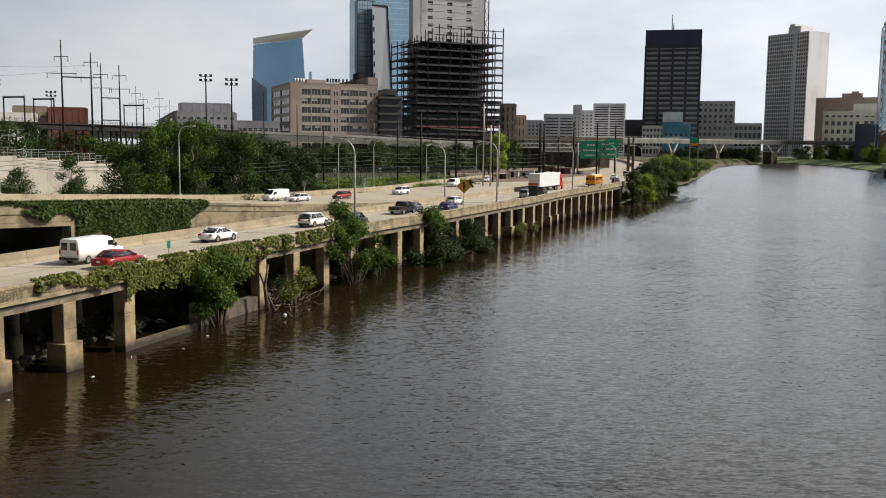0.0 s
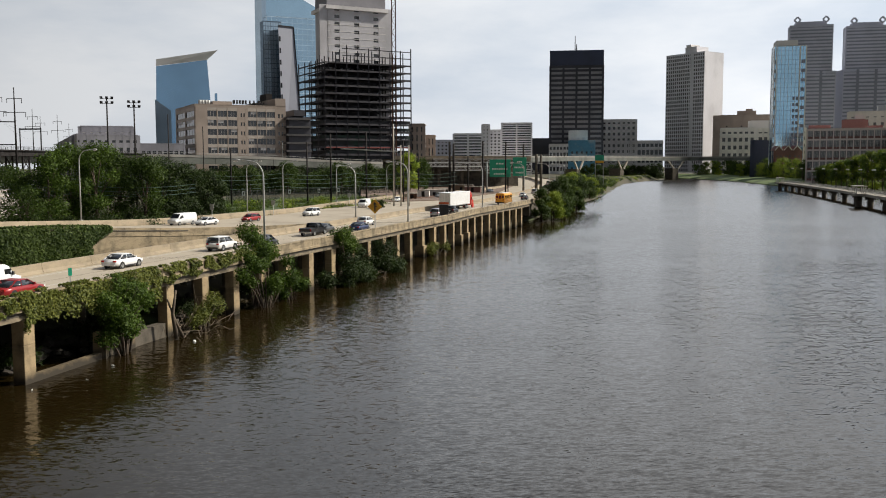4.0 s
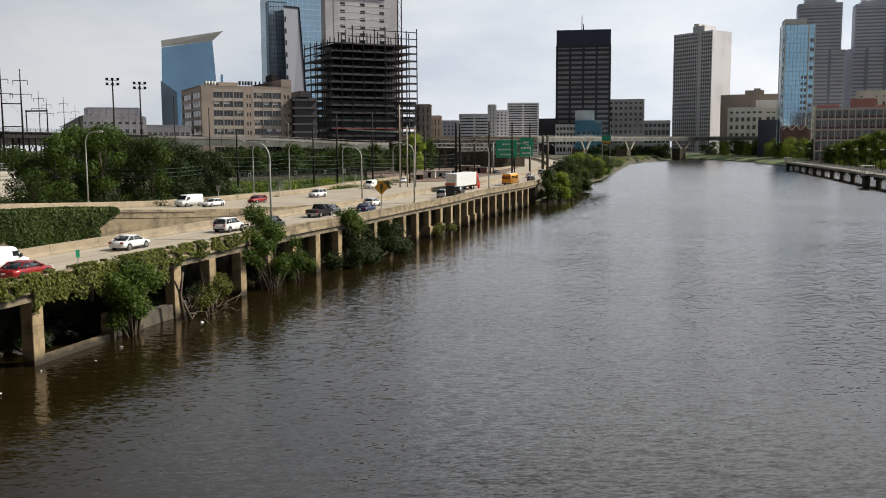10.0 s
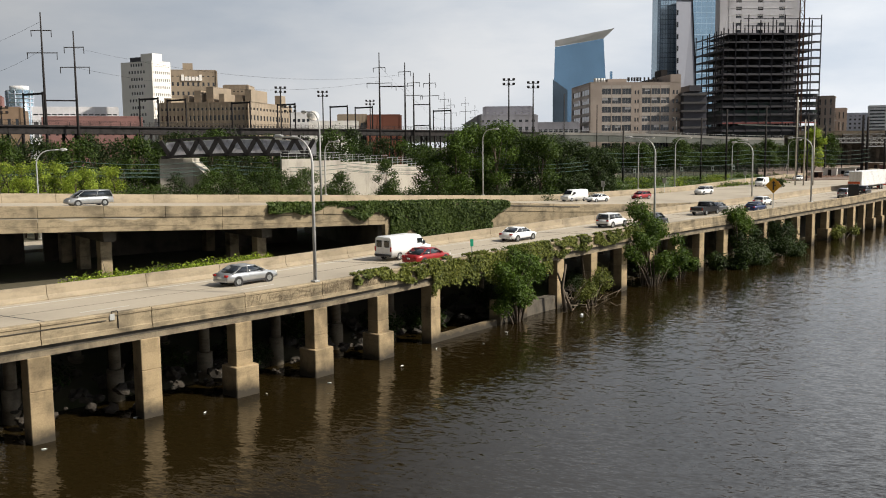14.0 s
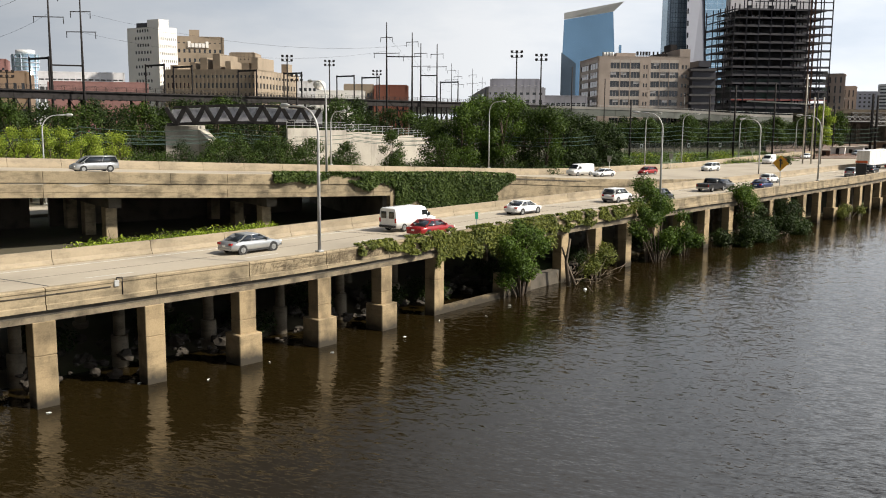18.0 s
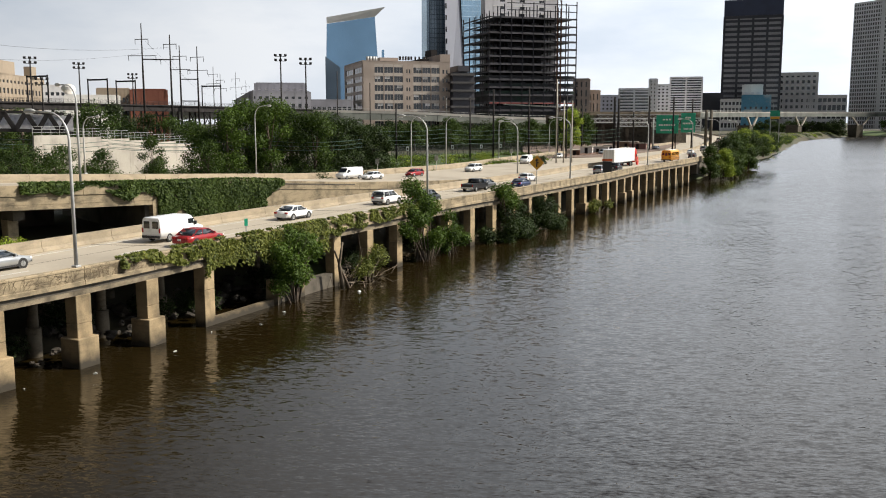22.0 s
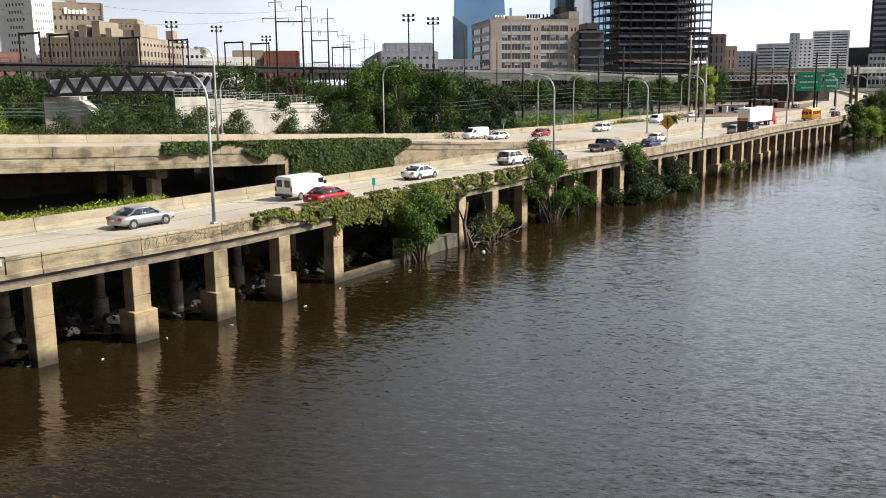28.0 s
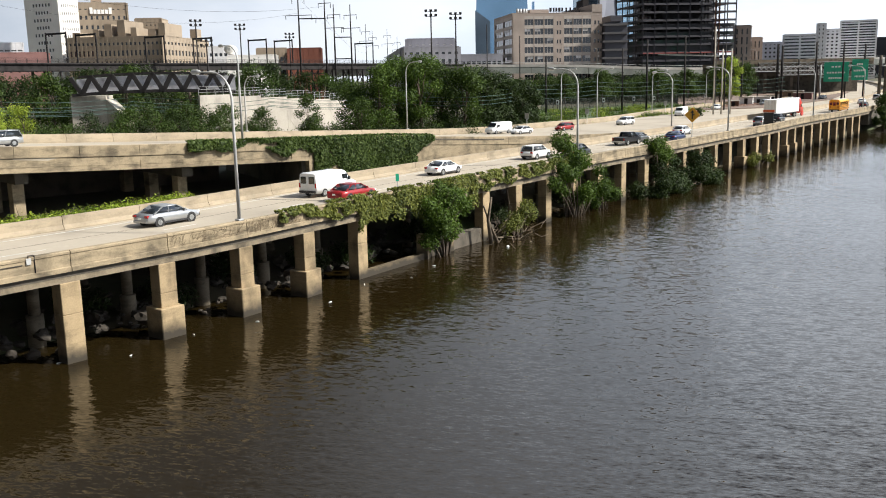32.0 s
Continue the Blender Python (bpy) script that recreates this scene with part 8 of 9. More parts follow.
for k in range(44):
    az = 10.4 - k * 0.3
    q = polar(az, 345 + (10.4 - az) * 4 + (k % 4) * 11)
    top = 6.8 + 3.6 * RNG.random()
    shrub(q.x, q.y, 4.6, [(0, 0, 4.0, 3.4), (3, 0.5, 3.2, 3.2), (-2.6, 0.4, top * 0.8, 3.0), (1.6, 0.2, top, 2.5)], 1000, 0.5, M["leaf_dark"] if k % 4 else M["leaf_mid"], "dark green thicket of low trees by the railway", 350 + k)
for k, (az, d, h) in enumerate(((-3.0, 300, 15.5), (-2.4, 305, 13.0), (-3.6, 308, 13.5), (1.2, 372, 12.5), (4.5, 362, 12.5), (-0.6, 378, 12), (6.8, 352, 11.0))):
    q = polar(az, d)
    tree("tree", q.x, q.y, 4.8, h, 5.0, M["leaf_mid"] if k else M["leaf_light"], 400 + k, "green tree by the rail yard", 1500, 0.45, 0.3)
for k in range(26):
    az = 9.5 - k * 0.42
    q = polar(az, 196 + max(0, k - 8) * 3.2)
    shrub(q.x, q.y, 4.6, [(0, 0, 0.5, 1.1), (1.4, 0.3, 0.4, 0.9), (-1.3, 0.3, 0.5, 1.0)], 330, 0.26, M["leaf_lime"] if k % 2 else M["leaf_mid"], "weeds along the foot of the fence", 420 + k, name="weed_clump", cat="weeds")
for k in range(60):
    az = 9.6 - 11.5 * RNG.random()
    q = polar(az, 214 + 70 * RNG.random() + max(0.0, 4 - az) * 5)
    shrub(q.x, q.y, 4.7, [(0, 0, 0.5, 1.4), (1.7, 0.6, 0.3, 1.1), (-1.5, 0.5, 0.4, 1.3), (0.4, 1.9, 0.4, 1.1)], 260, 0.3, M["leaf_fresh"] if k % 3 else M["leaf_lime"], "rough weeds on the slope below the railway fence", 840 + k, name="weed_clump", cat="weeds")
q = polar(-1.05, 224)
shrub(q.x, q.y, 5.0, [(0, 0, 1.0, 1.3), (0.5, 0.3, 1.6, 1.0)], 800, 0.26, M["leaf_dark"], "round dark bush by the road", 460)
# trees on the bank beyond the viaduct
for k, (y, o, h, sp) in enumerate(((250, 2.5, 10.5, 4.2), (258, 5.0, 9.0, 4.2), (270, 3.0, 12.5, 5.2), (284, 5.5, 11.5, 5.0), (298, 3.0, 14.0, 5.8), (314, 5.0, 13.5, 5.6), (332, 3.5, 14.5, 6.0), (350, 6.0, 13.0, 5.6), (372, 4.0, 14.0, 6.0), (396, 6.5, 13.0, 6.0), (424, 6, 13.0, 6.0), (455, 9, 12.5, 6.0), (490, 12, 12.0, 6.2), (525, 15, 11.5, 6.0), (555, 17, 10, 5.5), (412, 11, 10.0, 5.5), (440, 13, 10.5, 5.5), (468, 16, 10.5, 6.0), (505, 20, 10.5, 6.0), (538, 23, 10.0, 6.0), (575, 24, 10.0, 6.0), (610, 26, 9.5, 6.5), (480, 8, 12, 6), (590, 14, 11, 6), (640, 16, 11, 7), (640, 30, 9, 7), (680, 22, 11, 8), (720, 26, 11, 8), (266, 6.5, 7.0, 3.6), (306, 7.5, 7.5, 4.0))):
    q = along_par(float(y), o)
    tree("tree", q.x, q.y, 0.6, h * 0.86, sp * 0.85, M[("leaf_mid", "leaf_lime", "leaf_dark", "leaf_mid", "leaf_mid")[k % 5]], 500 + k, "leafy riverside tree leaning over the water", 2000, 0.36, 0.3, "riverside trees", 0.08)
# east bank: a grass slope above the water, small trees on it, then big ones behind the boardwalk
GB = Line([tuple(polar(a_, d_)[:2]) for a_, d_ in ((-18.4, 1150), (-19.6, 1120), (-21.5, 1010), (-23, 905), (-24.3, 800), (-25.4, 722))])
tagged(part("grass_bank", sweep_mesh(GB, 0, GB.length, [(2, -1.0), (2, 0.6), (-4, 2.4), (-30, 4.4), (-95, 5.4), (-95, -1.0)], 12), M["lawn"]), "mown grass slope along the far bank", "grass", kind="structure")
for k in range(64):
    s = GB.length * (0.06 + 0.015 * k) if k < 62 else GB.length * 0.5
    q = GB.off(s, -22 - 34 * RNG.random())
    tree("tree", q.x, q.y, 4.0, 11 + RNG.random() * 9, 5.5 + 4 * RNG.random(), M[("leaf_mid", "leaf_fresh", "leaf_lime", "leaf_mid")[k % 4]], 540 + k, "park tree on the far river bank", 700, 0.8, 0.3, "park trees", 0.05)
for k in range(22):
    q = polar(-13.8 - k * 0.22, 1060 - 2.5 * k + 20 * RNG.random())
    tree("tree", q.x, q.y, 1.2, 11 + RNG.random() * 6, 8.0, M["leaf_dark"] if k % 2 else M["leaf_mid"], 800 + k, "dark tree at the river bend beyond the bridge", 600, 0.9, 0.3, "trees beyond the bridge", 0.05)
for k in range(24):
    az = -27.6 - k * 0.27
    d = 640 - 9.0 * k + (k % 3) * 9
    q = polar(az, d)
    h = 11 + min(k, 10) * 1.0 + RNG.random() * 2
    tree("tree", q.x, q.y, 2.2, h, 6.2, M["leaf_lime"] if k % 3 else M["leaf_fresh"], 580 + k, "dark tree on the bank behind the boardwalk", 800, 0.7, 0.3, "trees behind the boardwalk")
for k in range(80):
    yb = 400 + 16.0 * (k // 2)
    shrub(bank_w(yb) - (5 if k % 2 else 19) - 5 * RNG.random(), yb + 6 * (k % 2), 1.0, [(0, 0, 2.0, 3.0), (3.0, 3, 1.4, 2.6), (-2.6, 4, 2.6, 3.0)], 700, 0.45, M["leaf_mid"] if k % 3 else M["leaf_lime"], "bushes along the river edge", 660 + k)
for k in range(26):
    yb = 245 + 16.0 * k
    shrub(bank_e(yb) + 5 + 5 * RNG.random(), yb, 1.6, [(0, 0, 2.6, 3.0), (3.4, 3, 2.0, 2.6), (-1.0, -4, 2.8, 2.8), (1.0, 6, 3.4, 3.0)], 900, 0.5, M["leaf_fresh"] if k % 3 else M["leaf_lime"], "green bushes on the bank behind the boardwalk", 700 + k)
for k, (az, d, h) in enumerate(((19.4, 158, 9.0), (27.6, 170, 8.0), (30.5, 172, 7.5), (33.2, 174, 7.5))):
    q = polar(az, d)
    tree("tree", q.x, q.y, 3.8, h, 3.6, M["leaf_mid"], 620 + k, "small green tree before the concrete wall", 1300, 0.28, 0.2)
for k, (az, d, h) in enumerate(((24.4, 214, 13.0), (22.9, 220, 14.2), (21.5, 216, 13.4), (20.4, 226, 12.5))):
    q = polar(az, d)
    tree("tree", q.x, q.y, 4.0, h, 5.0, M["leaf_dark"] if k % 2 else M["leaf_mid"], 640 + k, "dark green tree standing above the concrete wall", 1700, 0.36, 0.3)
# stones along the foot of the bank
rk = bmesh.new()
for k in range(420):
    y = 24 + 80 * RNG.random() ** 1.4
    o = -2.2 - 5.5 * RNG.random()
    q = along_par(y, o)
    z = float(np.interp(o, [-9.5, -6, -3, -1], [2.0, 1.1, 0.4, -0.1]))
    r = 0.16 + 0.42 * RNG.random() ** 2
    ret = bmesh.ops.create_icosphere(rk, subdivisions=2, radius=r)
    sc = Vector((0.8 + 0.6 * RNG.random(), 0.8 + 0.6 * RNG.random(), 0.55 + 0.4 * RNG.random()))
    for v_ in ret["verts"]:
        v_.co = Vector((v_.co.x * sc.x, v_.co.y * sc.y, v_.co.z * sc.z)) * (0.95 + 0.7 * noise.noise(v_.co * (1.1 / r) + Vector((k * 3.7, 0, 0)))) + Vector((q.x, q.y, z + 0.1))
tagged(part("riprap", rk, M["rock"]), "heap of dark broken stones along the bank", "stones", kind="stuff")
buoy = along_par(84.0, 3.4)
fl = thing("float", "small white plastic float on the water", "litter", pose(buoy.x, buoy.y, 0))
bm = bmesh.new()
bmesh.ops.create_icosphere(bm, subdivisions=2, radius=0.16)
part("float", bm, WHT, fl)

# leafless vines clinging to the parapet beside the lamp
vine = bmesh.new()
rg = np.random.default_rng(8)
for k in range(150):
    sv = PAR.s_at_y(49.0) + 13 * rg.random() ** 0.7
    z = 5.45 + 0.5 * rg.random()
    pts = []
    for j in range(9):
        q = PAR.off(sv, 0.03 + 0.02 * rg.random(), min(z, 6.6))
        pts.append(tuple(q))
        sv += 0.22 * (rg.random() - 0.35)
        z += 0.16 * rg.random()
    add_tube(vine, pts, 0.008, 4, False)
for k in range(60):
    sv = PAR.s_at_y(51) + 10 * rg.random()
    z = 5.5 + 0.9 * rg.random()
    pts = []
    for j in range(7):
        pts.append(tuple(PAR.off(sv, 0.04, min(max(z, 5.4), 6.58))))
        sv += 0.3 * rg.random()
        z += 0.16 * (rg.random() - 0.5)
    add_tube(vine, pts, 0.009, 4, False)
tagged(part("dry_vines", vine, M["vine"]), "brown leafless vines clinging to the parapet face", "climbing plant", kind="stuff")

for k, (y, o) in enumerate(((33, 1.6), (37.5, 0.9), (46.0, 1.4), (50.5, 0.7), (54.5, 1.8), (60.5, 2.6), (66.0, 1.3), (69.5, 3.2), (74.0, 2.2), (43.0, -0.8))):
    q = along_par(y, o)
    lt = thing("plastic_litter", "small white plastic litter floating by the piers", "litter", pose(q.x, q.y, 0.02, 0, 0, k * 47), "floating litter")
    part("bottle", tube_mesh([(-0.12, 0, 0), (-0.1, 0, 0.01), (0.06, 0, 0.01), (0.12, 0, 0.0), (0.16, 0, 0.0)], [0.02, 0.035, 0.035, 0.015, 0.015], 7), WHT, lt)


# ---- vehicles ----
def paint(name, colour, metal=0.25, rough=0.3):
    return surface(name, colour, rough, metal, scale=1.5, vary=0.06, bump=0)


TYRE = surface("tyre_rubber", (0.02, 0.02, 0.02), 0.85, scale=6, vary=0.15, bump=0.1)
RIM = surface("alloy_rim", (0.45, 0.46, 0.47), 0.35, 0.8, scale=4, vary=0.1, bump=0)
CARGLASS = surface("car_glass", (0.018, 0.022, 0.026), 0.06, 0.0, scale=1, vary=0.1, bump=0, spec=0.8)
REDL = surface("tail_lamp", (0.35, 0.012, 0.012), 0.25, scale=5, vary=0.1, bump=0)
HEADL = surface("head_lamp", (0.7, 0.7, 0.68), 0.15, scale=5, vary=0.05, bump=0)
TRIM = surface("black_trim", (0.025, 0.025, 0.027), 0.6, scale=4, vary=0.1, bump=0)
PAINTS = {k: paint("paint_" + k, *v) for k, v in {
    "silver": ((0.40, 0.41, 0.42), 0.6), "white": ((0.74, 0.75, 0.76), 0.0), "red": ((0.28, 0.018, 0.02), 0.2), "black": ((0.014, 0.015, 0.018), 0.2), "blue": ((0.02, 0.035, 0.10), 0.4), "grey": ((0.12, 0.125, 0.13), 0.5), "beige": ((0.42, 0.37, 0.28), 0.4), "orange": ((0.72, 0.13, 0.015), 0.1), "bus_yellow": ((0.80, 0.34, 0.01), 0.0), "truck_red": ((0.55, 0.025, 0.015), 0.1)}.items()}
WHEEL = {}


def wheel(parent, x, y, r, w, name="wheel"):
    """A wheel with tyre and rim; the axle lies along x."""
    if (r, w) not in WHEEL:
        bm = bmesh.new()
        add_tube(bm, [(-w / 2, 0, 0), (-w / 2 + 0.03, 0, 0), (w / 2 - 0.03, 0, 0), (w / 2, 0, 0)], [r * 0.93, r, r, r * 0.93], 18)
        bm2 = bmesh.new()
        add_tube(bm2, [(-w / 2 - 0.01, 0, 0), (w / 2 + 0.01, 0, 0)], r * 0.62, 14)
        for k in range(5):
            a = k * math.tau / 5
            for sx in (-1, 1):
                bar(bm2, (sx * (w / 2 + 0.015), 0, 0), (sx * (w / 2 + 0.015), math.cos(a) * r * 0.6, math.sin(a) * r * 0.6), 0.05)
        for b in (bm, bm2):
            bmesh.ops.recalc_face_normals(b, faces=b.faces)
        WHEEL[r, w] = (to_mesh("tyre", bm, TYRE), to_mesh("rim", bm2, RIM))
    t, m = WHEEL[r, w]
    wh = part(name, t, None, parent, m=Matrix.Translation((x, y, r)))
    part("rim", m, None, wh)
    return wh


def loft(rings, smooth=True):
    bm = bmesh.new()
    R = [[bm.verts.new(c) for c in ring] for ring in rings]
    n = len(R[0])
    for a, b in zip(R, R[1:]):
        for k in range(n):
            f = bm.faces.new((a[k], a[(k + 1) % n], b[(k + 1) % n], b[k]))
            f.smooth = smooth
    bm.faces.new(R[0][::-1])
    bm.faces.new(R[-1])
    bmesh.ops.recalc_face_normals(bm, faces=bm.faces)
    return bm


CARS = {
    # length, width, belt line, roof; body stations (y, top of body, half width share); cabin foot (back, front), roof (back, front)
    "sedan": (4.8, 1.82, [(-2.4, 0.62, 0.80), (-2.3, 0.90, 0.93), (-1.5, 0.96, 1.0), (0.9, 0.93, 1.0), (1.9, 0.80, 0.95), (2.35, 0.62, 0.82), (2.42, 0.45, 0.74)], (-1.85, 1.15), (-0.95, 0.25), 1.44, 0.33),
    "suv": (4.7, 1.88, [(-2.34, 0.70, 0.84), (-2.28, 1.02, 0.95), (-1.5, 1.08, 1.0), (0.95, 1.06, 1.0), (1.9, 0.96, 0.95), (2.28, 0.75, 0.84), (2.34, 0.5, 0.76)], (-2.22, 1.2), (-1.95, 0.35), 1.72, 0.36),
    "minivan": (5.1, 1.96, [(-2.55, 0.70, 0.86), (-2.5, 1.02, 0.95), (-1.5, 1.06, 1.0), (1.3, 1.04, 1.0), (2.1, 0.92, 0.95), (2.48, 0.72, 0.84), (2.55, 0.5, 0.76)], (-2.45, 1.75), (-2.2, 0.75), 1.76, 0.35),
    "hatch": (4.2, 1.78, [(-2.08, 0.66, 0.82), (-2.02, 0.95, 0.94), (-1.3, 0.98, 1.0), (0.8, 0.95, 1.0), (1.6, 0.84, 0.95), (2.02, 0.65, 0.84), (2.1, 0.45, 0.76)], (-1.9, 1.15), (-1.45, 0.25), 1.50, 0.32),
}


def car(kind, colour, x, y, z, heading, label, name="car"):
    """A passenger car that points along +y before it is turned."""
    L, W, st, foot, roof, H, r = CARS[kind]
    t = thing(name, label, name, pose(x, y, z, 0, 0, heading), "cars on the road")
    p = PAINTS[colour]
    hw = W / 2
    belt = max(s_[1] for s_ in st)
    rings = []
    for yy, top, k in st:
        h = hw * k
        zb = 0.24 if abs(yy) < L / 2 - 0.2 else 0.34
        rings.append([(-h * 0.9, yy, zb), (-h, yy, zb + 0.16), (-h, yy, top * 0.72), (-h * 0.93, yy, top), (h * 0.93, yy, top), (h, yy, top * 0.72), (h, yy, zb + 0.16), (h * 0.9, yy, zb)])
    body = part("body", loft(rings), p, t)
    b0, f0 = foot
    b1, f1 = roof
    zt = H - 0.05

    def ring(yb, yf, w, zz):
        return [(-w, yb, zz), (w, yb, zz), (w, yf, zz), (-w, yf, zz)]
    part("cabin_glass", loft([ring(b0, f0, hw * 0.92, belt - 0.06), ring((b0 + b1) / 2 - 0.05, (f0 + f1) / 2 + 0.05, hw * 0.87, (belt + zt) / 2), ring(b1, f1, hw * 0.76, zt)]), CARGLASS, t, "dark windows")
    part("roof", loft([ring(b1 - 0.05, f1 + 0.06, hw * 0.785, zt - 0.05), ring(b1, f1, hw * 0.76, zt + 0.02), ring(b1 + 0.2, f1 - 0.2, hw * 0.6, H)]), p, t)
    for sx in (-1, 1):
        for fy, gy, w_ in ((b0, b1, 0.2 if kind != "sedan" else 0.13), (f0, f1, 0.07), ((b0 + f0) / 2 - 0.2, (b1 + f1) / 2 - 0.1, 0.09)):
            part("pillar", bar_mesh((sx * hw * 0.915, fy, belt - 0.04), (sx * hw * 0.77, gy, zt), w_, 0.05), p, t)
        part("wing_mirror", box_mesh(sx * hw * 1.0 - 0.08, sx * hw * 1.0 + 0.08, f0 - 0.35, f0 - 0.2, belt - 0.02, belt + 0.13, 0.02), p, t)
        part("tail_light", box_mesh(sx * hw * 0.72 - 0.16, sx * hw * 0.72 + 0.16, -L / 2 - 0.0, -L / 2 + 0.2, belt * 0.74, belt * 0.92, 0.02), REDL, t, "red tail light")
        part("headlight", box_mesh(sx * hw * 0.66 - 0.17, sx * hw * 0.66 + 0.17, L / 2 - 0.25, L / 2 - 0.05, 0.58, 0.74, 0.02), HEADL, t, "clear headlight")
        part("sill", box_mesh(sx * hw * 0.96 - 0.03, sx * hw * 0.96 + 0.03, -L * 0.26, L * 0.26, 0.2, 0.32), TRIM, t)
        for yy in (-L * 0.29, L * 0.30):
            wheel(t, sx * (hw - 0.1), yy, r, 0.22)
            a = part("wheel_arch", tube_mesh([(sx * (hw - 0.16), yy, r), (sx * (hw + 0.006), yy, r)], r + 0.07, 16), TRIM, t)
    part("bumper", box_mesh(-hw * 0.78, hw * 0.78, -L / 2 - 0.05, -L / 2 + 0.12, 0.34, 0.52, 0.03), TRIM if kind in ("suv",) else p, t)
    part("number_plate", box_mesh(-0.16, 0.16, -L / 2 - 0.065, -L / 2 - 0.05, 0.6, 0.74), WHT, t, "plain pale number plate")
    return t


def cargo_van(colour, x, y, z, heading, label):
    t = thing("van", label, "van", pose(x, y, z, 0, 0, heading), "cars on the road")
    p = PAINTS[colour]

    def rg(yy, zb, zt, w):
        return [(-w, yy, zb), (-w * 1.01, yy, 1.0), (-w * 0.9, yy, zt - 0.12), (-w * 0.75, yy, zt), (w * 0.75, yy, zt), (w * 0.9, yy, zt - 0.12), (w * 1.01, yy, 1.0), (w, yy, zb)]
    part("body", loft([rg(-2.8, 0.4, 2.05, 0.97), rg(-2.7, 0.35, 2.12, 1.0), (rg(1.0, 0.35, 2.12, 1.0)), rg(1.35, 0.35, 2.0, 1.0), rg(1.95, 0.35, 1.25, 0.98), rg(2.7, 0.35, 1.05, 0.9), rg(2.8, 0.45, 0.8, 0.84)]), p, t)
    for sx in (-1, 1):
        part("rear_window", box_mesh(sx * 0.45 - 0.3, sx * 0.45 + 0.3, -2.83, -2.8, 1.2, 1.8, 0.02), CARGLASS, t)
        part("side_window", box_mesh(sx * 0.955 - 0.02, sx * 0.955 + 0.02, 0.75, 1.45, 1.22, 1.75), CARGLASS, t, m=Matrix.Identity(4))
        part("tail_light", box_mesh(sx * 0.9 - 0.07, sx * 0.9 + 0.07, -2.84, -2.78, 0.85, 1.25), REDL, t)
        part("wing_mirror", box_mesh(sx * 1.08 - 0.1, sx * 1.08 + 0.1, 1.5, 1.65, 1.2, 1.5, 0.02), TRIM, t)
        for yy in (-1.7, 1.75):
            wheel(t, sx * 0.9, yy, 0.37, 0.24)
    part("windscreen", box_mesh(-0.8, 0.8, -0.02, 0.02, -0.42, 0.42), CARGLASS, t, m=Matrix.Translation((0, 1.68, 1.66)) @ Matrix.Rotation(radians(38), 4, "X"))
    part("bumper", box_mesh(-0.95, 0.95, -2.92, -2.75, 0.4, 0.6, 0.03), TRIM, t)
    return t


def pickup(colour, x, y, z, heading, label):
    t = thing("pickup_truck", label, "pickup truck", pose(x, y, z, 0, 0, heading), "cars on the road")
    p = PAINTS[colour]
    part("body", loft([[(-w, yy, zb), (-w, yy, zt), (w, yy, zt), (w, yy, zb)] for yy, zb, zt, w in ((-2.85, 0.5, 1.1, 0.94), (-2.75, 0.45, 1.15, 0.97), (0.6, 0.45, 1.15, 0.98), (1.4, 0.45, 1.12, 0.98), (2.6, 0.45, 1.02, 0.93), (2.8, 0.5, 0.8, 0.86))], False), p, t)
    part("bed", box_mesh(-0.8, 0.8, -2.7, -0.7, 1.0, 1.165), TRIM, t, "dark open load bed")
    part("cabin_glass", loft([[(-0.9, -0.65, 1.1), (0.9, -0.65, 1.1), (0.9, 1.45, 1.1), (-0.9, 1.45, 1.1)], [(-0.76, -0.5, 1.74), (0.76, -0.5, 1.74), (0.76, 0.75, 1.74), (-0.76, 0.75, 1.74)]]), CARGLASS, t)
    part("roof", box_mesh(-0.77, 0.77, -0.52, 0.77, 1.72, 1.8, 0.03), p, t)
    for sx in (-1, 1):
        for a, b in ((-0.65, -0.5), (1.45, 0.75), (0.35, 0.2)):
            part("pillar", bar_mesh((sx * 0.9, a, 1.1), (sx * 0.765, b, 1.74), 0.1, 0.05), p, t)
        part("tail_light", box_mesh(sx * 0.86 - 0.08, sx * 0.86 + 0.08, -2.87, -2.82, 0.75, 1.1), REDL, t)
        for yy in (-1.75, 1.8):
            wheel(t, sx * 0.88, yy, 0.39, 0.26)
    part("bumper", box_mesh(-0.95, 0.95, -3.0, -2.82, 0.5, 0.68, 0.02), M["steel"], t)
    return t


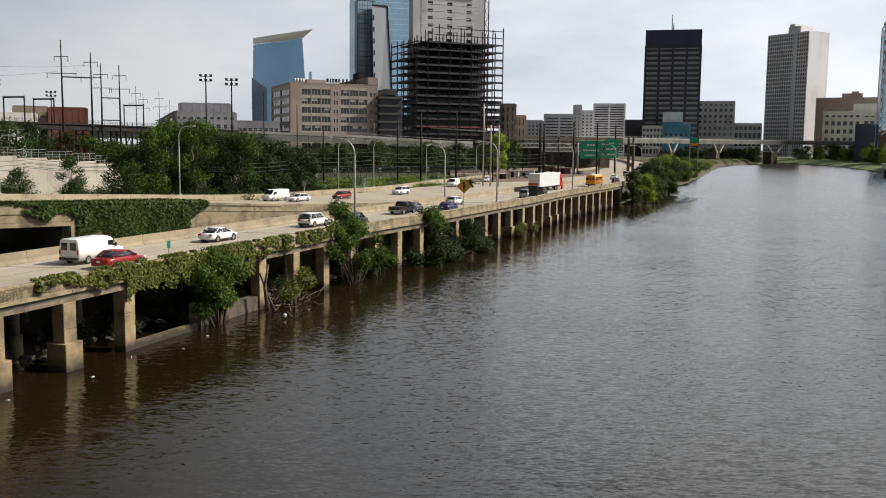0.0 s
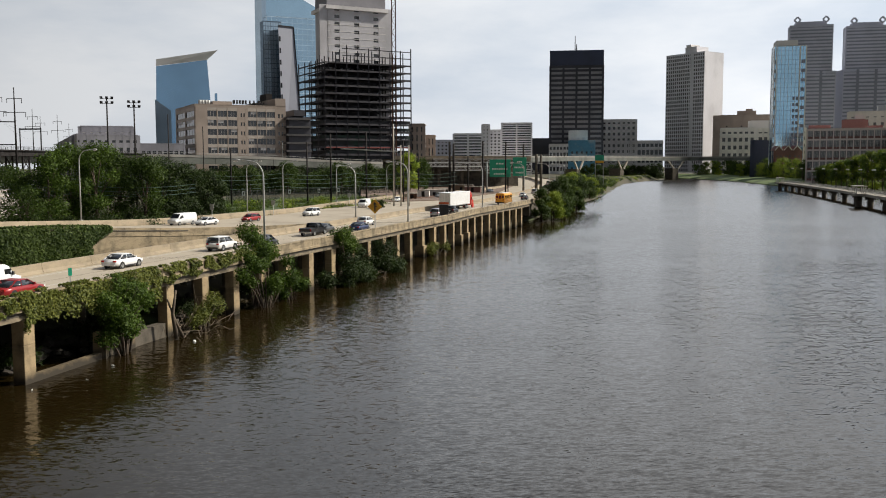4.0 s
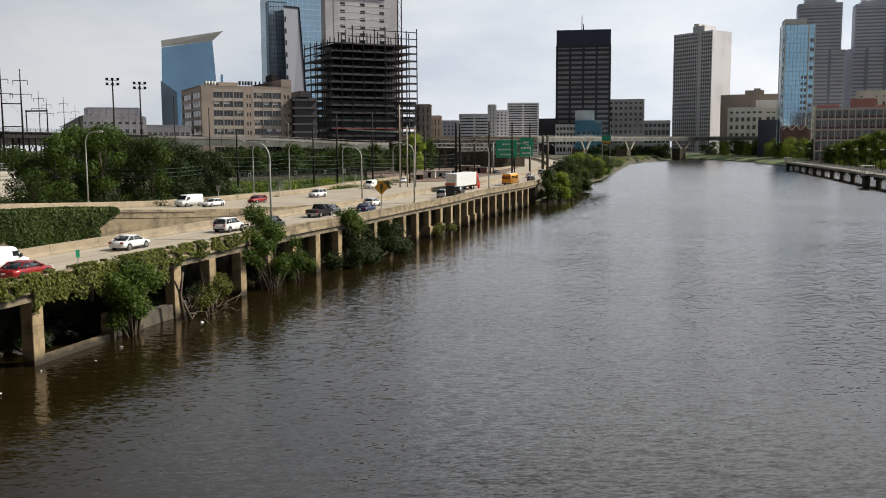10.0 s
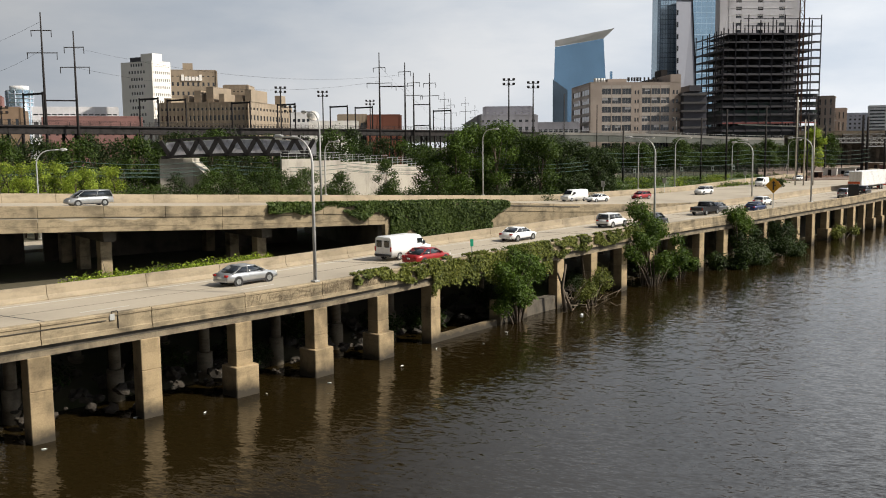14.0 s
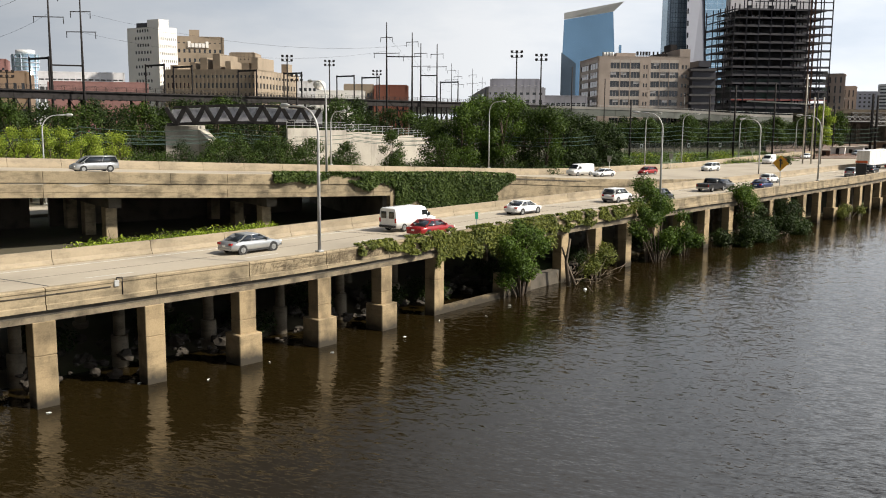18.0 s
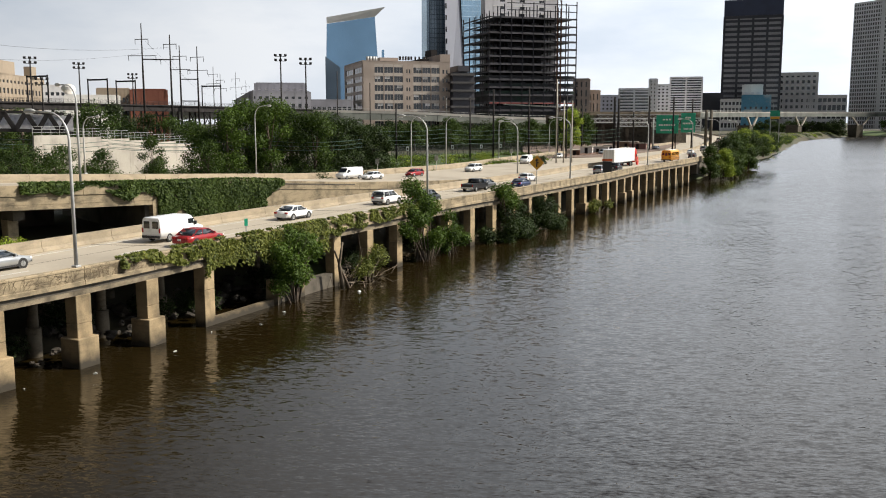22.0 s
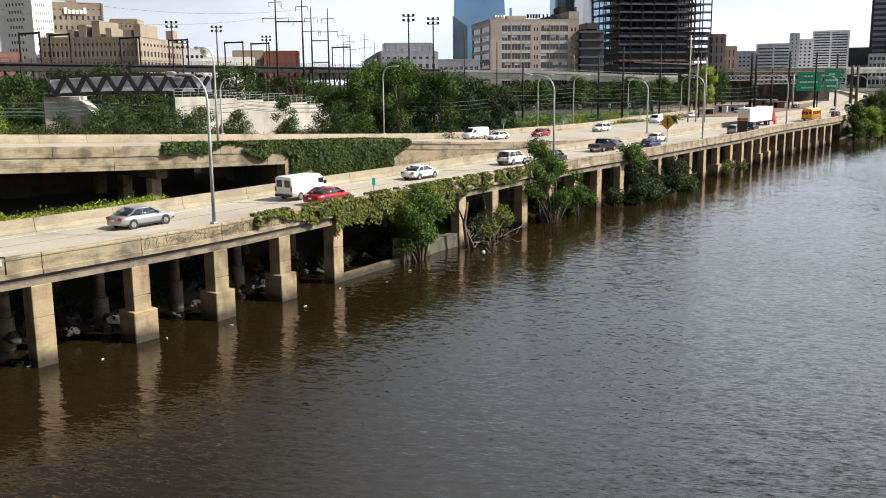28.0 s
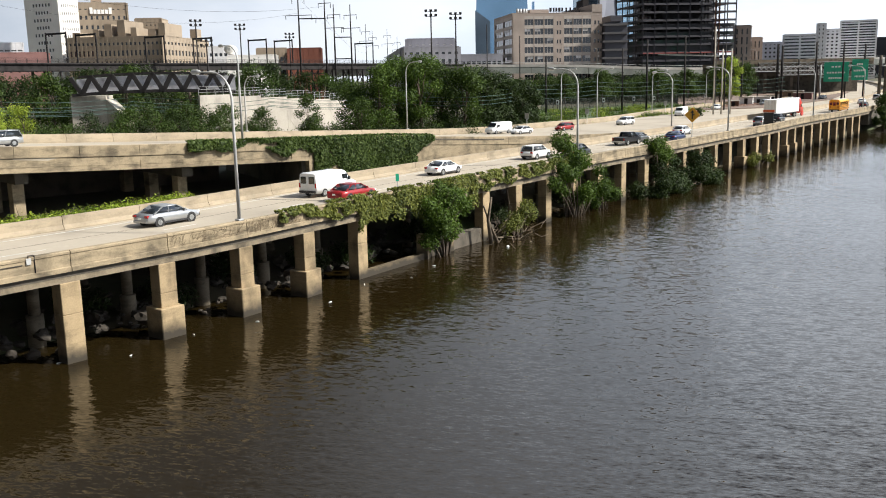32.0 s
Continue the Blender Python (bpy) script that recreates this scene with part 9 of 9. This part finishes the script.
def school_bus(x, y, z, heading):
    t = thing("school_bus", "yellow school bus with black rub rails and a white roof", "bus", pose(x, y, z, 0, 0, heading))
    p = PAINTS["bus_yellow"]

    def rg(yy, zb, zt, w):
        return [(-w, yy, zb), (-w, yy, zt - 0.4), (-w * 0.86, yy, zt - 0.1), (-w * 0.5, yy, zt), (w * 0.5, yy, zt), (w * 0.86, yy, zt - 0.1), (w, yy, zt - 0.4), (w, yy, zb)]
    part("body", loft([rg(-5.0, 0.55, 2.95, 1.18), rg(-4.9, 0.5, 3.0, 1.2), rg(3.4, 0.5, 3.0, 1.2), rg(3.55, 0.5, 2.9, 1.18)]), p, t)
    part("roof", loft([rg(-4.4, 2.9, 3.03, 0.98), rg(3.0, 2.9, 3.03, 0.98)]), PAINTS["white"], t, "white roof panel")
    part("bonnet", loft([rg(3.4, 0.5, 1.75, 1.05), rg(4.6, 0.5, 1.65, 1.0), rg(5.0, 0.55, 1.35, 0.92)]), p, t)
    for sx in (-1, 1):
        for k in range(9):
            part("side_window", box_mesh(sx * 1.2 - 0.015, sx * 1.2 + 0.015, -4.5 + k * 0.86, -3.85 + k * 0.86, 1.75, 2.45), CARGLASS, t)
        for zz in (1.0, 1.35, 1.6):
            part("rub_rail", box_mesh(sx * 1.21 - 0.015, sx * 1.21 + 0.015, -4.9, 3.3, zz, zz + 0.08), TRIM, t)
        part("rear_window", box_mesh(sx * 0.75 - 0.3, sx * 0.75 + 0.3, -5.03, -5.0, 1.75, 2.4), CARGLASS, t)
        part("tail_light", box_mesh(sx * 0.85 - 0.12, sx * 0.85 + 0.12, -5.04, -5.0, 1.2, 1.45), REDL, t)
        part("warning_light", box_mesh(sx * 0.8 - 0.1, sx * 0.8 + 0.1, -5.03, -4.98, 2.6, 2.78), REDL, t)
        for yy in (-2.6, 3.9):
            wheel(t, sx * 1.0, yy, 0.48, 0.3)
    part("rear_door", box_mesh(-0.4, 0.4, -5.03, -5.0, 0.9, 2.5), p, t)
    part("door_window", box_mesh(-0.3, 0.3, -5.05, -5.02, 1.6, 2.4), CARGLASS, t)
    part("bumper", box_mesh(-1.15, 1.15, -5.2, -4.95, 0.5, 0.75, 0.02), TRIM, t)
    return t


def semi_truck(x, y, z, heading, cab):
    t = thing("semi_truck", "articulated lorry with a red cab and a plain white box trailer", "truck", pose(x, y, z, 0, 0, heading))
    wp = PAINTS["white"]
    tl = part("trailer", box_mesh(-1.28, 1.28, -8.0, 7.6, 1.15, 4.05, 0.04), wp, t, "white box trailer")
    for k in range(20):
        part("side_rib", box_mesh(1.28, 1.295, -7.9 + k * 0.8, -7.86 + k * 0.8, 1.2, 4.0), BM["pale_grey"], tl)
    part("bottom_rail", box_mesh(-1.3, 1.3, -8.0, 7.6, 1.08, 1.2), M["steel"], tl)
    for sx in (-1, 1):
        part("rear_door", box_mesh(sx * 0.63 - 0.58, sx * 0.63 + 0.58, -8.04, -8.0, 1.25, 3.95), BM["pale_grey"], tl)
        for dx in (-0.25, 0.25):
            part("lock_bar", box_mesh(sx * 0.63 + dx - 0.025, sx * 0.63 + dx + 0.025, -8.08, -8.04, 1.2, 4.0), M["steel"], tl)
        part("tail_light", box_mesh(sx * 1.0 - 0.12, sx * 1.0 + 0.12, -8.06, -8.0, 0.95, 1.08), REDL, tl)
        for yy in (-6.9, -5.6, 4.6, 5.9, 10.6):
            wheel(t, sx * 1.05, yy, 0.5, 0.34)
    part("chassis", box_mesh(-0.5, 0.5, -7.4, 11.0, 0.65, 1.05), TRIM, t)
    p = PAINTS[cab]
    part("cab", loft([[(-w, yy, 0.7), (-w, yy, zt - 0.25), (-w * 0.85, yy, zt), (w * 0.85, yy, zt), (w, yy, zt - 0.25), (w, yy, 0.7)] for yy, zt, w in ((8.1, 3.95, 1.22), (8.9, 3.95, 1.22), (9.7, 3.3, 1.2), (10.0, 2.3, 1.16), (11.2, 1.95, 1.1), (11.5, 1.5, 1.0))]), p, t, "painted sleeper cab")
    for sx in (-1, 1):
        part("side_window", box_mesh(sx * 1.215 - 0.015, sx * 1.215 + 0.015, 9.1, 9.7, 1.9, 2.6), CARGLASS, t)
        part("fender", tube_mesh([(sx * 0.9, 10.6, 0.5), (sx * 1.24, 10.6, 0.5)], 0.62, 12), p, t)
        part("exhaust_stack", tube_mesh([(sx * 1.1, 8.0, 0.9), (sx * 1.1, 8.0, 4.2)], 0.09, 8), M["steel"], t)
    part("windscreen", box_mesh(-1.0, 1.0, -0.02, 0.02, -0.5, 0.5), CARGLASS, t, m=Matrix.Translation((0, 9.93, 2.75)) @ Matrix.Rotation(radians(20), 4, "X"))
    return t


def on_par(y, o):
    s = PAR.s_at_y(y)
    q = PAR.off(s, -o, ROAD_Z)
    return q.x, q.y, q.z, PAR.heading(s)


NEAR, FARL = 4.1, 8.4
car("sedan", "silver", *on_par(55.8, FARL), "silver four-door sedan driving on the river road")
cargo_van("white", *on_par(73.3, FARL), "white cargo van on the river road")
car("sedan", "red", *on_par(71.4, NEAR), "dark red sedan beside the white van")
car("suv", "white", *on_par(108.5, FARL - 0.4), "white sport utility car on the river road")
car("suv", "black", *on_par(111.5, NEAR), "black sport utility car half hidden by a sapling")
car("sedan", "white", *on_par(90.5, FARL), "white sedan on the river road")
car("sedan", "grey", *on_par(136.0, FARL), "grey sedan on the river road")
car("sedan", "blue", *on_par(139.5, NEAR), "dark blue sedan on the river road")
car("hatch", "white", *on_par(152.0, FARL), "white hatchback on the river road")
pickup("black", *on_par(131.0, NEAR + 3.6), "black pickup truck on the river road")
semi_truck(*on_par(206.0, FARL), "truck_red")
car("suv", "silver", *on_par(178.0, NEAR), "silver sport utility car by the parapet")
car("suv", "black", *on_par(190.0, NEAR), "black sport utility car on the far stretch")
school_bus(*on_par(234.0, NEAR + 0.4))
car("suv", "red", *on_par(249.0, FARL), "dark red sport utility car on the far stretch")
car("sedan", "black", *on_par(262.0, NEAR), "black sedan on the far stretch")
for k, y in enumerate((288, 306, 322, 345, 366, 392, 420, 452, 490, 530)):
    car(("sedan", "suv", "minivan")[k % 3], ("white", "grey", "silver", "black", "beige", "white", "red")[k % 7], *on_par(float(y), (FARL, NEAR)[k % 2]), ("white", "grey", "silver", "black", "beige", "white", "dark red")[k % 7] + " car in the queue beyond the bend")


def on_out(y, o, kind, colour, label, van=False):
    """A vehicle coming towards us on the upper carriageway."""
    s = OUT.s_at_y(y)
    q = OUT.off(s, o)
    z = q.z - 1.08
    h = OUT.heading(s) + 180
    if van:
        return cargo_van(colour, q.x, q.y, z, h, label)
    return car(kind, colour, q.x, q.y, z, h, label)


v = OUT.off(OUT.s_at_y(88), 9)
on_out(88.5, 8.5, "minivan", "silver", "silver minivan on the ramp")
on_out(168.0, 9.0, "sedan", "white", "white sedan on the upper carriageway")
on_out(166.5, 5.0, "van", "white", "white van on the upper carriageway", True)
on_out(178.5, 9.5, "hatch", "red", "red hatchback on the upper carriageway")
on_out(196.0, 10.0, "suv", "white", "white sport utility car on the upper carriageway")
on_out(232.0, 9.0, "van", "white", "white van on the upper carriageway", True)
on_out(225.0, 13.5, "hatch", "red", "red hatchback coming round the bend")
on_out(268.0, 8.0, "sedan", "white", "white sedan coming round the bend")
on_out(300.0, 12.0, "suv", "silver", "silver sport utility car coming round the bend")
on_out(352.0, 10.0, "sedan", "grey", "grey sedan coming round the bend")
lo = LOW.off(LOW.s_at_y(90), 0.5, 3.9)
